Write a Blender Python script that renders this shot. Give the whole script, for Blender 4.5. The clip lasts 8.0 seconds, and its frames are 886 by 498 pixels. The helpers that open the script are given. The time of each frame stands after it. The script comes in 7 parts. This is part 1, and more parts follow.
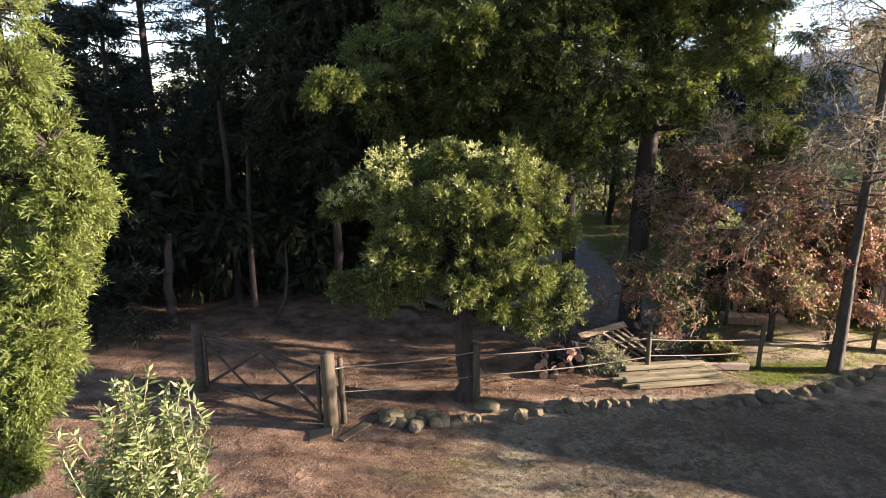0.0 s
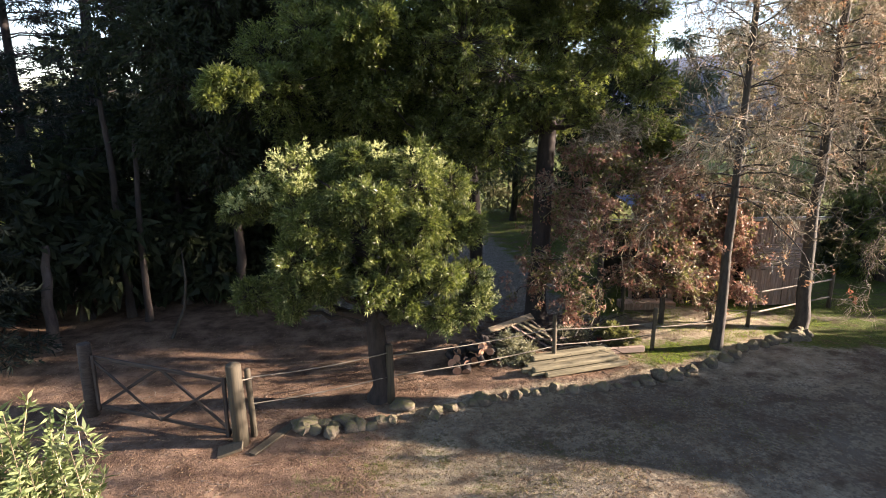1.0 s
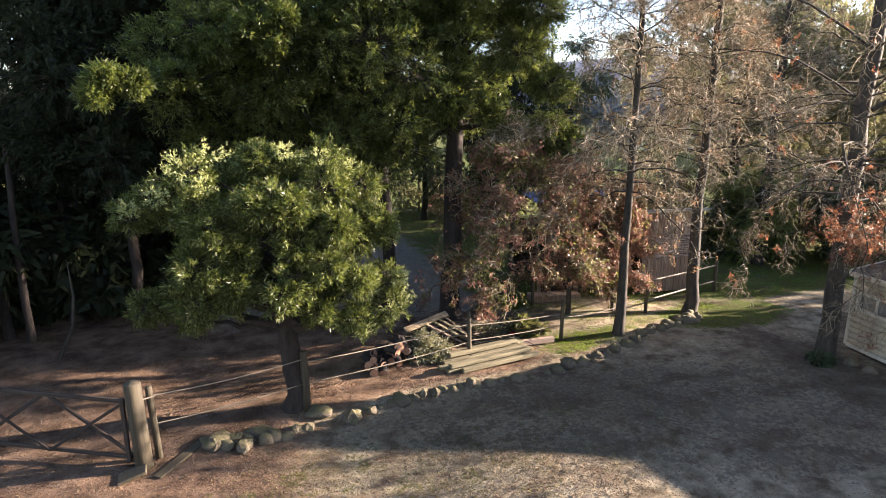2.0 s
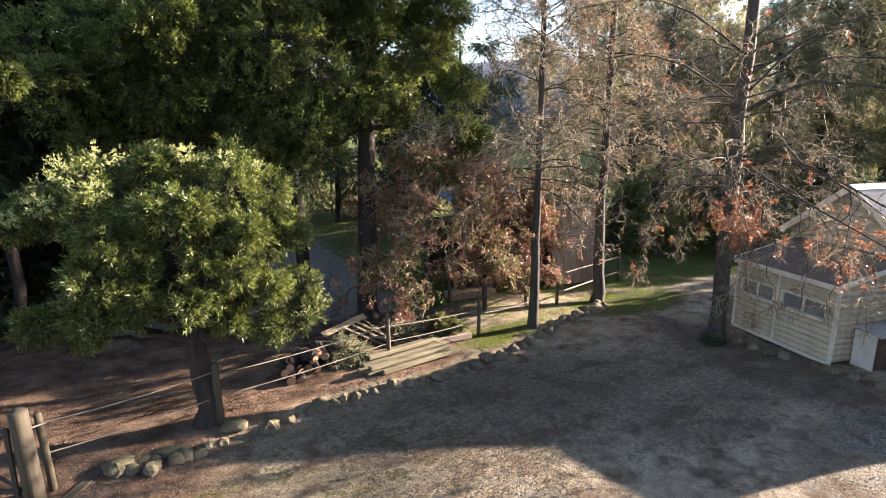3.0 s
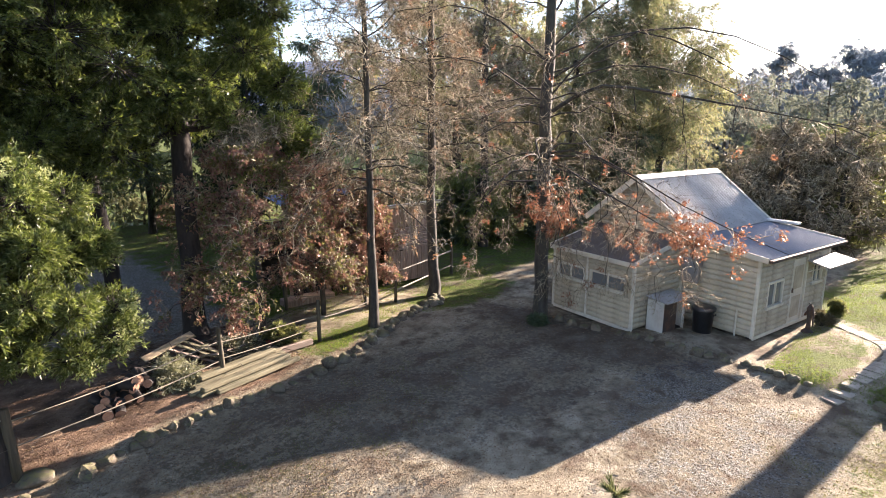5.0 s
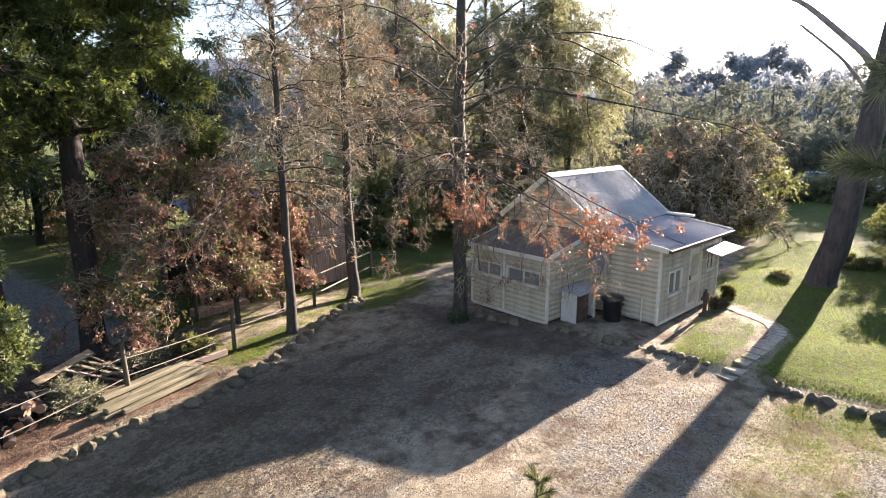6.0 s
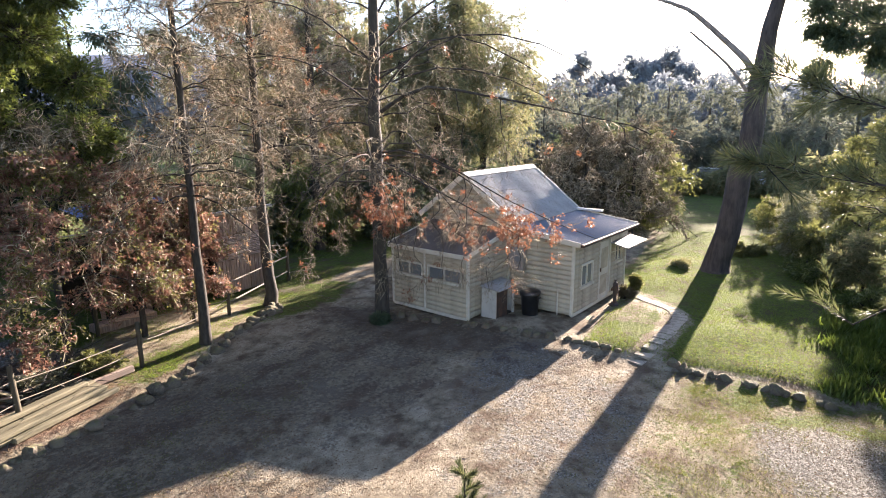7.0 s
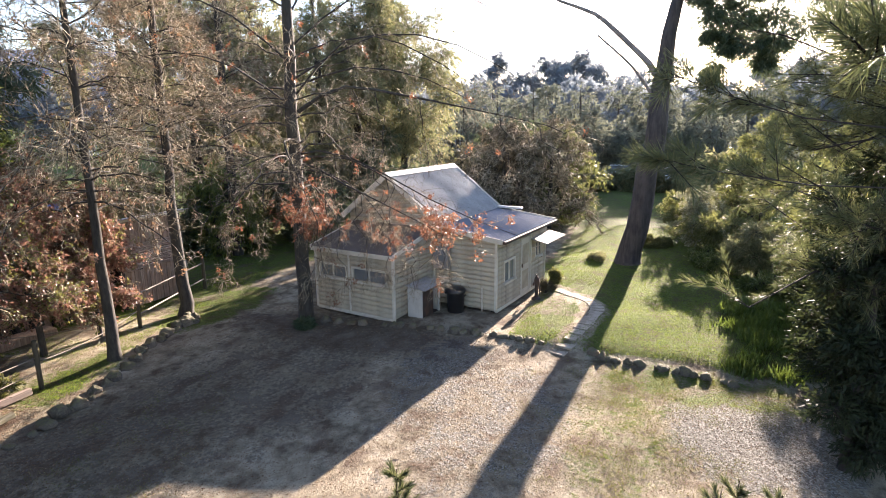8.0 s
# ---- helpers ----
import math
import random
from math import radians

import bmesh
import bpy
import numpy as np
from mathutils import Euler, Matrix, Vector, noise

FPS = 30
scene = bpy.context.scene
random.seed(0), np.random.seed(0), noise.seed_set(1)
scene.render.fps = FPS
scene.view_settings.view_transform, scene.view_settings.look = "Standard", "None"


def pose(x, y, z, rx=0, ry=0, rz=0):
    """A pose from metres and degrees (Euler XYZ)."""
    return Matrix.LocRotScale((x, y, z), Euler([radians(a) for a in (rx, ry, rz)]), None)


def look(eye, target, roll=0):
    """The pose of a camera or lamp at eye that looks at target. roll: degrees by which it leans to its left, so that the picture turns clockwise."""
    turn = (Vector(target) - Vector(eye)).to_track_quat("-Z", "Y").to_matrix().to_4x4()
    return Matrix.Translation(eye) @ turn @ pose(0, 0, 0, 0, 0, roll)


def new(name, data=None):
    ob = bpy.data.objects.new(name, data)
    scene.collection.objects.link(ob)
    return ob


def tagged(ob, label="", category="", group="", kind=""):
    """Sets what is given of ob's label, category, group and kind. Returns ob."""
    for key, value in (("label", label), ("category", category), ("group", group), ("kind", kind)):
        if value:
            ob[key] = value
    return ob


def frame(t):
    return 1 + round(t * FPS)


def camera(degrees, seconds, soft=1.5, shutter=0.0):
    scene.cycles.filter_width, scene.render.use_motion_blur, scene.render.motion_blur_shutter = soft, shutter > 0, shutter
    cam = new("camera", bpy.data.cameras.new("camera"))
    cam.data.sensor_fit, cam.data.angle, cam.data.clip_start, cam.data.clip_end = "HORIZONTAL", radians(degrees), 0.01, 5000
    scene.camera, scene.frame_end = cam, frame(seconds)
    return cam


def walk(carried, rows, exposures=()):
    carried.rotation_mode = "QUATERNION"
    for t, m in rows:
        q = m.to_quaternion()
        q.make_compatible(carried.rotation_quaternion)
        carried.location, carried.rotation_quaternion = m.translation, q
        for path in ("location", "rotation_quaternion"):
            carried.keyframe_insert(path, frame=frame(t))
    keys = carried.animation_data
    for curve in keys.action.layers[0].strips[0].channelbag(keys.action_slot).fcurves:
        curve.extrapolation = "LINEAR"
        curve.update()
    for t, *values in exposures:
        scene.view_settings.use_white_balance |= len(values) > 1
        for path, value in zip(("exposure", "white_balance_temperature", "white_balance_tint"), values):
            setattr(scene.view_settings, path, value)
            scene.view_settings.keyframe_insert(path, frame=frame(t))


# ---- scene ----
import functools

# The camera hovers at one spot and turns to its right: seconds, yaw, pitch, roll.
EYE = 5.5
cam = camera(76.4, 8.0, soft=0.95)
PATH = [
    (0.0, 0.02, -12.85, -0.44),
    (0.5, -4.77, -12.83, -0.36),
    (1.0, -9.47, -12.80, -0.29),
    (1.5, -14.07, -12.77, -0.22),
    (2.0, -18.58, -12.75, -0.16),
    (2.5, -23.01, -12.73, -0.10),
    (3.0, -27.36, -12.71, -0.04),
    (3.5, -31.65, -12.70, 0.02),
    (4.0, -35.91, -12.69, 0.07),
    (4.5, -40.15, -12.69, 0.12),
    (5.0, -44.39, -12.69, 0.17),
    (5.5, -48.63, -12.69, 0.23),
    (6.0, -52.86, -12.70, 0.28),
    (6.5, -57.07, -12.71, 0.33),
    (7.0, -61.21, -12.73, 0.39),
    (7.5, -65.25, -12.76, 0.45),
    (8.0, -69.11, -12.79, 0.51),
]
walk(cam, [(t, pose(0, 0, EYE, 90 + p, r, yaw)) for t, yaw, p, r in PATH],
     exposures=[(0.0, 2.68, 6850, 26), (3.0, 2.83, 6600, 24), (5.0, 2.84, 6450, 24), (8.0, 2.79, 6350, 25)])

# World: low winter sun from the east, clear sky.
SUN_AZ, SUN_EL = 96.0, 14.5
world = bpy.data.worlds.new("sky")
scene.world = world
world.use_nodes = True
wn = world.node_tree
sky = wn.nodes.new("ShaderNodeTexSky")
sky.sky_type, sky.sun_disc = "NISHITA", False
sky.sun_elevation, sky.sun_rotation = radians(SUN_EL), radians(SUN_AZ)
sky.air_density, sky.dust_density, sky.ozone_density = 1.0, 0.6, 1.6
wn.links.new(sky.outputs[0], wn.nodes["Background"].inputs[0])
wn.nodes["Background"].inputs[1].default_value = 0.073
sun = new("sun", bpy.data.lights.new("sun", "SUN"))
sun.data.energy, sun.data.angle, sun.data.color = 5.0, radians(0.6), (1.0, 0.875, 0.69)
to_sun = Vector((math.sin(radians(SUN_AZ)) * math.cos(radians(SUN_EL)), math.cos(radians(SUN_AZ)) * math.cos(radians(SUN_EL)), math.sin(radians(SUN_EL))))
sun.matrix_world = look(to_sun * 60, (0, 0, 0))

# ---- materials ----


def mat(name, rough=0.8, metal=0.0):
    m = bpy.data.materials.new(name)
    m.use_nodes = True
    b = m.node_tree.nodes["Principled BSDF"]
    b.inputs["Roughness"].default_value, b.inputs["Metallic"].default_value = rough, metal
    return m, m.node_tree, b


def node(t, kind, **inputs):
    n = t.nodes.new(kind)
    for key, value in inputs.items():
        n.inputs[key.replace("_", " ")].default_value = value
    return n


def coords(t, scale=(1, 1, 1), which="Object"):
    c = t.nodes.new("ShaderNodeTexCoord")
    m = t.nodes.new("ShaderNodeMapping")
    m.inputs["Scale"].default_value = scale
    t.links.new(c.outputs[which], m.inputs["Vector"])
    return m.outputs[0]


def noise_tex(t, vec, scale, detail=4.0, rough=0.55):
    n = node(t, "ShaderNodeTexNoise", Scale=scale, Detail=detail, Roughness=rough)
    t.links.new(vec, n.inputs["Vector"])
    return n.outputs["Fac"]


def ramp(t, fac, stops):
    r = t.nodes.new("ShaderNodeValToRGB")
    e = r.color_ramp.elements
    while len(e) < len(stops):
        e.new(0.5)
    for el, (p, c) in zip(e, stops):
        el.position, el.color = p, (*c, 1) if len(c) == 3 else c
    t.links.new(fac, r.inputs[0])
    return r.outputs[0]


def mix(t, fac, a, b, blend="MIX"):
    m = t.nodes.new("ShaderNodeMix")
    m.data_type, m.blend_type = "RGBA", blend
    for src, i in ((fac, 0), (a, 6), (b, 7)):
        if isinstance(src, (int, float)):
            m.inputs[i].default_value = src
        elif isinstance(src, tuple):
            m.inputs[i].default_value = (*src, 1)
        else:
            t.links.new(src, m.inputs[i])
    return m.outputs[2]


def math_node(t, op, a, b=0.0, clamp=False):
    m = t.nodes.new("ShaderNodeMath")
    m.operation, m.use_clamp = op, clamp
    for src, i in ((a, 0), (b, 1)):
        if isinstance(src, (int, float)):
            m.inputs[i].default_value = src
        else:
            t.links.new(src, m.inputs[i])
    return m.outputs[0]


def bump(t, b, height, strength=0.5, dist=0.02):
    n = node(t, "ShaderNodeBump", Strength=strength, Distance=dist)
    t.links.new(height, n.inputs["Height"])
    t.links.new(n.outputs[0], b.inputs["Normal"])


def rnd_island(t):
    return t.nodes.new("ShaderNodeNewGeometry").outputs["Random Per Island"]


def rnd_object(t):
    return t.nodes.new("ShaderNodeObjectInfo").outputs["Random"]


def leaf_mat(name, dark, light, through_col, rough=0.5, share=0.35, tip=None, gloss=0.35):
    """Leaves: a glossy side and light coming through, each leaf of its own tint."""
    m, t, b = mat(name, rough)
    stops = [(0.0, dark), (0.7, light)] + ([(0.97, tip)] if tip else [])
    col = ramp(t, rnd_island(t), stops)
    big = noise_tex(t, coords(t), 0.9, 2.0)
    col = mix(t, math_node(t, "MULTIPLY", big, 0.5), col, mix(t, 0.5, col, dark), "MIX")
    t.links.new(col, b.inputs["Base Color"])
    b.inputs["Specular IOR Level"].default_value = gloss
    tr = t.nodes.new("ShaderNodeBsdfTranslucent")
    t.links.new(mix(t, 0.5, col, through_col), tr.inputs[0])
    ms = t.nodes.new("ShaderNodeMixShader")
    ms.inputs[0].default_value = share
    t.links.new(b.outputs[0], ms.inputs[1])
    t.links.new(tr.outputs[0], ms.inputs[2])
    t.links.new(ms.outputs[0], t.nodes["Material Output"].inputs[0])
    return m


def bark_mat(name, dark, light, scale=9.0, stretch=0.25, depth=0.03, moss=None):
    m, t, b = mat(name, 0.9)
    v = coords(t, (1, 1, stretch))
    n1, n2 = noise_tex(t, v, scale, 6, 0.65), noise_tex(t, coords(t), 1.6, 3)
    col = ramp(t, n1, [(0.32, dark), (0.68, light)])
    col = mix(t, ramp(t, n2, [(0.45, (0, 0, 0)), (0.75, (0.6, 0.6, 0.6))]), col, moss or tuple(c * 1.3 for c in light))
    t.links.new(col, b.inputs["Base Color"])
    bump(t, b, n1, 0.8, depth)
    return m


def wood_mat(name, dark, light, axis=0, rough=0.85):
    """Weathered timber with grain along one axis of the object, each piece of its own shade."""
    m, t, b = mat(name, rough)
    s = [14.0, 14.0, 14.0]
    s[axis] = 0.8
    n1, n2 = noise_tex(t, coords(t, tuple(s)), 2.2, 5, 0.6), noise_tex(t, coords(t), 2.5, 3)
    col = ramp(t, n1, [(0.3, dark), (0.7, light)])
    col = mix(t, math_node(t, "MULTIPLY", rnd_object(t), 0.45), col, tuple(c * 0.55 for c in dark))
    col = mix(t, ramp(t, n2, [(0.5, (0, 0, 0)), (0.8, (0.5, 0.5, 0.5))]), col, tuple(0.5 * (a + c) for a, c in zip(dark, light)))
    t.links.new(col, b.inputs["Base Color"])
    bump(t, b, n1, 0.5, 0.006)
    return m


def paint_mat(name, colour, dirt, rough=0.6, amount=0.5, scale=2.5):
    m, t, b = mat(name, rough)
    n1, n2 = noise_tex(t, coords(t), scale, 5, 0.6), noise_tex(t, coords(t, (1, 1, 0.2)), 9, 4, 0.6)
    f = math_node(t, "MULTIPLY", math_node(t, "MULTIPLY", ramp(t, n1, [(0.42, (0, 0, 0)), (0.75, (1, 1, 1))]), n2), amount * 2, True)
    t.links.new(mix(t, f, colour, dirt), b.inputs["Base Color"])
    bump(t, b, n2, 0.12, 0.004)
    return m


LEAF_WATTLE = leaf_mat("wattle_leaves", (0.015, 0.026, 0.01), (0.09, 0.122, 0.034), (0.34, 0.42, 0.06), 0.36, 0.34, (0.36, 0.39, 0.16))
LEAF_FEATHER = leaf_mat("feathery_leaves", (0.06, 0.09, 0.024), (0.135, 0.175, 0.045), (0.32, 0.36, 0.07), 0.5, 0.38)
LEAF_SHRUB = leaf_mat("oleander_leaves", (0.07, 0.105, 0.042), (0.18, 0.225, 0.095), (0.34, 0.4, 0.13), 0.45, 0.35, (0.32, 0.34, 0.17))
# Blackwood leaves twice: this copy carries shade in its colour, the next does not.
LEAF_SHADED = leaf_mat("blackwood_leaves_shaded", (0.012, 0.017, 0.012), (0.034, 0.046, 0.024), (0.1, 0.13, 0.04), 0.6, 0.22, None, 0.12)
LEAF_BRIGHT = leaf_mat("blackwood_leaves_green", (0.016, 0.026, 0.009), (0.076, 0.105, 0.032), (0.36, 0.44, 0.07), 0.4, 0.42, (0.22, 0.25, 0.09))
BLOSSOM = leaf_mat("wattle_blossom", (0.2, 0.25, 0.09), (0.42, 0.45, 0.2), (0.62, 0.64, 0.28), 0.5, 0.36)
# Pine needles twice: shade is put into this colour, sun into the next.
LEAF_PINE_SHADED = leaf_mat("pine_needles_shaded", (0.01, 0.015, 0.014), (0.026, 0.036, 0.028), (0.06, 0.08, 0.045), 0.6, 0.15, None, 0.1)
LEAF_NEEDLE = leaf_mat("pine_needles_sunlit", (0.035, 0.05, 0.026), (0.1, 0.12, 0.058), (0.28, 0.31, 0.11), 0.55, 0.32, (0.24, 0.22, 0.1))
LEAF_RUSSET = leaf_mat("oak_leaves_russet", (0.1, 0.048, 0.036), (0.26, 0.14, 0.105), (0.42, 0.22, 0.15), 0.42, 0.36, (0.38, 0.28, 0.18))
LEAF_DULL = leaf_mat("oak_leaves_dull_brown", (0.12, 0.065, 0.04), (0.31, 0.19, 0.11), (0.5, 0.3, 0.16), 0.5, 0.36, (0.38, 0.27, 0.16))
LEAF_MOSSY = leaf_mat("oak_leaves_olive", (0.05, 0.055, 0.018), (0.15, 0.145, 0.05), (0.36, 0.36, 0.09), 0.5, 0.35)
LEAF_HEDGE = leaf_mat("hedge_leaves", (0.035, 0.045, 0.016), (0.12, 0.13, 0.045), (0.33, 0.35, 0.1), 0.5, 0.38, (0.26, 0.23, 0.1))
LEAF_ORANGE = leaf_mat("oak_leaves_orange", (0.11, 0.042, 0.026), (0.24, 0.105, 0.06), (0.42, 0.18, 0.085), 0.45, 0.36, (0.34, 0.19, 0.11))
LEAF_BRUSH = leaf_mat("cut_brush_leaves", (0.09, 0.095, 0.05), (0.27, 0.27, 0.17), (0.34, 0.34, 0.18), 0.45, 0.3, (0.45, 0.44, 0.32))
# Belt leaves greyed partway to the far trees, haze put into the colour.
LEAF_BELT_HAZED = leaf_mat("shrub_belt_leaves_hazed", (0.065, 0.075, 0.06), (0.13, 0.142, 0.108), (0.24, 0.26, 0.18), 0.75, 0.38)
LEAF_OLIVE = leaf_mat("olive_leaves", (0.09, 0.1, 0.045), (0.21, 0.215, 0.105), (0.38, 0.39, 0.18), 0.65, 0.38, (0.36, 0.27, 0.15))
# Far leaves greyed and blued: distance haze is put into their colour.
LEAF_FAR_HAZED = leaf_mat("far_leaves_hazed", (0.17, 0.2, 0.225), (0.235, 0.265, 0.285), (0.3, 0.34, 0.37), 0.85, 0.5)
LEAF_BROWN = leaf_mat("withered_thicket_leaves", (0.045, 0.04, 0.024), (0.12, 0.108, 0.064), (0.24, 0.21, 0.11), 0.7, 0.3, (0.2, 0.19, 0.1))
LEAF_GUM = leaf_mat("gum_leaves", (0.03, 0.05, 0.028), (0.08, 0.11, 0.06), (0.2, 0.24, 0.1), 0.6, 0.3)
LEAF_STRAP = leaf_mat("strap_leaves", (0.04, 0.065, 0.013), (0.1, 0.145, 0.034), (0.25, 0.34, 0.05), 0.45, 0.34)
GRASS = leaf_mat("grass_blades", (0.04, 0.066, 0.01), (0.1, 0.15, 0.024), (0.34, 0.45, 0.045), 0.75, 0.45, (0.16, 0.19, 0.05), 0.08)
TUFT = leaf_mat("sparse_tuft_blades", (0.05, 0.058, 0.016), (0.13, 0.135, 0.04), (0.32, 0.34, 0.07), 0.8, 0.4, (0.26, 0.23, 0.11), 0.08)
LITTER = leaf_mat("fallen_leaves", (0.08, 0.05, 0.03), (0.2, 0.135, 0.085), (0.3, 0.18, 0.08), 0.8, 0.15, (0.32, 0.25, 0.16), 0.1)
BARK_DARK = bark_mat("dark_bark", (0.01, 0.008, 0.007), (0.045, 0.035, 0.03))
BARK_OAK = bark_mat("oak_bark", (0.016, 0.014, 0.012), (0.066, 0.057, 0.046), 12, 0.3, 0.02, (0.046, 0.046, 0.027))
BARK_GUM = bark_mat("gum_bark", (0.022, 0.018, 0.016), (0.085, 0.068, 0.06), 8, 0.2, 0.03)
BARK_LIMB = bark_mat("smooth_gum_bark", (0.10, 0.08, 0.07), (0.28, 0.24, 0.21), 5, 0.4, 0.01)
# Darkened so that sunlit trunks read as shaded.
BARK_PINE = bark_mat("pine_bark", (0.007, 0.006, 0.005), (0.024, 0.018, 0.016), 7, 0.35, 0.03)
TWIG = bark_mat("twigs", (0.07, 0.06, 0.05), (0.22, 0.19, 0.16), 20, 1, 0.002)


def twig_mat():
    """Fine twigs, each of its own shade between dark brown and pale tan."""
    m, t, b = mat("pale_twigs", 0.8)
    col = ramp(t, rnd_island(t), [(0.0, (0.05, 0.04, 0.027)), (0.4, (0.19, 0.15, 0.095)), (0.75, (0.42, 0.35, 0.235)), (1.0, (0.6, 0.54, 0.4))])
    col = mix(t, math_node(t, "MULTIPLY", noise_tex(t, coords(t), 14, 3), 0.6), col, (0.15, 0.125, 0.085))
    t.links.new(col, b.inputs["Base Color"])
    b.inputs["Specular IOR Level"].default_value = 0.25
    return m


TWIG_PALE = twig_mat()
WOOD_POST = wood_mat("weathered_post", (0.042, 0.036, 0.024), (0.12, 0.1, 0.062), 2)
WOOD_DARK = wood_mat("dark_gate_timber", (0.02, 0.015, 0.012), (0.07, 0.055, 0.045), 0)
WOOD_SAWN = wood_mat("pale_sawn_timber", (0.30, 0.22, 0.13), (0.52, 0.42, 0.28), 0)
WOOD_OLD = wood_mat("weathered_sleepers", (0.08, 0.073, 0.042), (0.26, 0.23, 0.14), 0)
WOOD_GREY = wood_mat("grey_brown_boards", (0.19, 0.125, 0.09), (0.46, 0.335, 0.25), 2)
WOOD_POLE = wood_mat("grey_brown_poles", (0.2, 0.145, 0.115), (0.44, 0.345, 0.275), 0)
LOG_END = wood_mat("cut_log_wood", (0.27, 0.135, 0.085), (0.5, 0.29, 0.18), 2)
CREAM = paint_mat("cream_boards", (0.45, 0.40, 0.30), (0.17, 0.14, 0.10), 0.65, 0.7)
TRIM = paint_mat("off_white_trim", (0.60, 0.57, 0.48), (0.27, 0.24, 0.18), 0.55, 0.5)
KENNEL_PAINT = paint_mat("grey_cream_panel", (0.46, 0.44, 0.40), (0.2, 0.17, 0.13), 0.6, 0.5)
BLUE_PAINT = paint_mat("faded_blue_sheet", (0.10, 0.17, 0.36), (0.2, 0.2, 0.24), 0.55, 0.4)
BIN_PLASTIC = paint_mat("black_bin_plastic", (0.012, 0.012, 0.014), (0.05, 0.05, 0.05), 0.4, 0.4)
IRON_DARK = paint_mat("rusty_iron", (0.05, 0.035, 0.03), (0.14, 0.07, 0.04), 0.7, 0.8, 6)
RUSTY = paint_mat("rusty_roof_sheet", (0.105, 0.085, 0.066), (0.06, 0.04, 0.026), 0.75, 0.9, 1.5)
SKIRT_SHEET = paint_mat("blue_grey_roof_sheet", (0.10, 0.125, 0.165), (0.15, 0.15, 0.15), 0.45, 0.4, 1.2)
RIDGE_SHEET = paint_mat("white_ridge_sheet", (0.62, 0.62, 0.6), (0.35, 0.33, 0.3), 0.5, 0.4)
WIRE = paint_mat("pale_rail", (0.2, 0.175, 0.135), (0.09, 0.075, 0.06), 0.75, 0.6)
CAR_PAINT = paint_mat("white_car_paint", (0.75, 0.76, 0.78), (0.4, 0.4, 0.4), 0.3, 0.2)
RUBBER = paint_mat("tyre_rubber", (0.02, 0.02, 0.02), (0.06, 0.05, 0.045), 0.8, 0.5)
RED_PLASTIC = paint_mat("red_plastic", (0.5, 0.03, 0.03), (0.2, 0.05, 0.04), 0.5, 0.3)
AWNING = paint_mat("weathered_awning_sheet", (0.27, 0.27, 0.265), (0.16, 0.155, 0.14), 0.6, 0.6)
PAVER = paint_mat("pale_paver", (0.37, 0.32, 0.245), (0.16, 0.13, 0.085), 0.9, 0.9)
CURTAIN = paint_mat("pale_curtain", (0.6, 0.6, 0.57), (0.4, 0.4, 0.38), 0.9, 0.3)


def zinc():
    """Pale galvanised sheet with lichen specks and dull streaks."""
    m, t, b = mat("galvanised_iron", 0.75)
    b.inputs["Specular IOR Level"].default_value = 0.25
    n1, n2, n3 = noise_tex(t, coords(t), 1.2, 4), noise_tex(t, coords(t, (1, 0.25, 1)), 7, 5), noise_tex(t, coords(t), 26, 3, 0.7)
    col = ramp(t, n1, [(0.35, (0.26, 0.26, 0.25)), (0.7, (0.4, 0.4, 0.385))])
    col = mix(t, ramp(t, n2, [(0.55, (0, 0, 0)), (0.85, (0.7, 0.7, 0.7))]), col, (0.27, 0.25, 0.21))
    col = mix(t, ramp(t, n3, [(0.58, (0, 0, 0)), (0.66, (0.75, 0.75, 0.75))]), col, (0.075, 0.075, 0.065))
    t.links.new(col, b.inputs["Base Color"])
    t.links.new(math_node(t, "ADD", math_node(t, "MULTIPLY", n2, 0.35), 0.55), b.inputs["Roughness"])
    bump(t, b, n2, 0.3, 0.01)
    return m


def glass():
    m, t, b = mat("window_glass", 0.12)
    b.inputs["Base Color"].default_value = (0.15, 0.16, 0.165, 1)
    b.inputs["Specular IOR Level"].default_value = 0.6
    return m


def stone():
    m, t, b = mat("border_stone", 0.9)
    n1, n2 = noise_tex(t, coords(t), 4, 6, 0.65), noise_tex(t, coords(t), 14, 4)
    col = ramp(t, n1, [(0.3, (0.045, 0.036, 0.028)), (0.55, (0.11, 0.09, 0.066)), (0.75, (0.22, 0.19, 0.145))])
    col = mix(t, math_node(t, "MULTIPLY", rnd_object(t), 0.5), col, (0.2, 0.165, 0.12))
    up = t.nodes.new("ShaderNodeNewGeometry")
    sx = t.nodes.new("ShaderNodeSeparateXYZ")
    t.links.new(up.outputs["Normal"], sx.inputs[0])
    moss = math_node(t, "MULTIPLY", ramp(t, sx.outputs[2], [(0.3, (0, 0, 0)), (0.9, (1, 1, 1))]), ramp(t, n1, [(0.4, (0, 0, 0)), (0.56, (0.9, 0.9, 0.9))]))
    col = mix(t, moss, col, (0.1, 0.1, 0.034))
    t.links.new(col, b.inputs["Base Color"])
    bump(t, b, math_node(t, "ADD", n1, math_node(t, "MULTIPLY", n2, 0.4)), 0.7, 0.03)
    return m


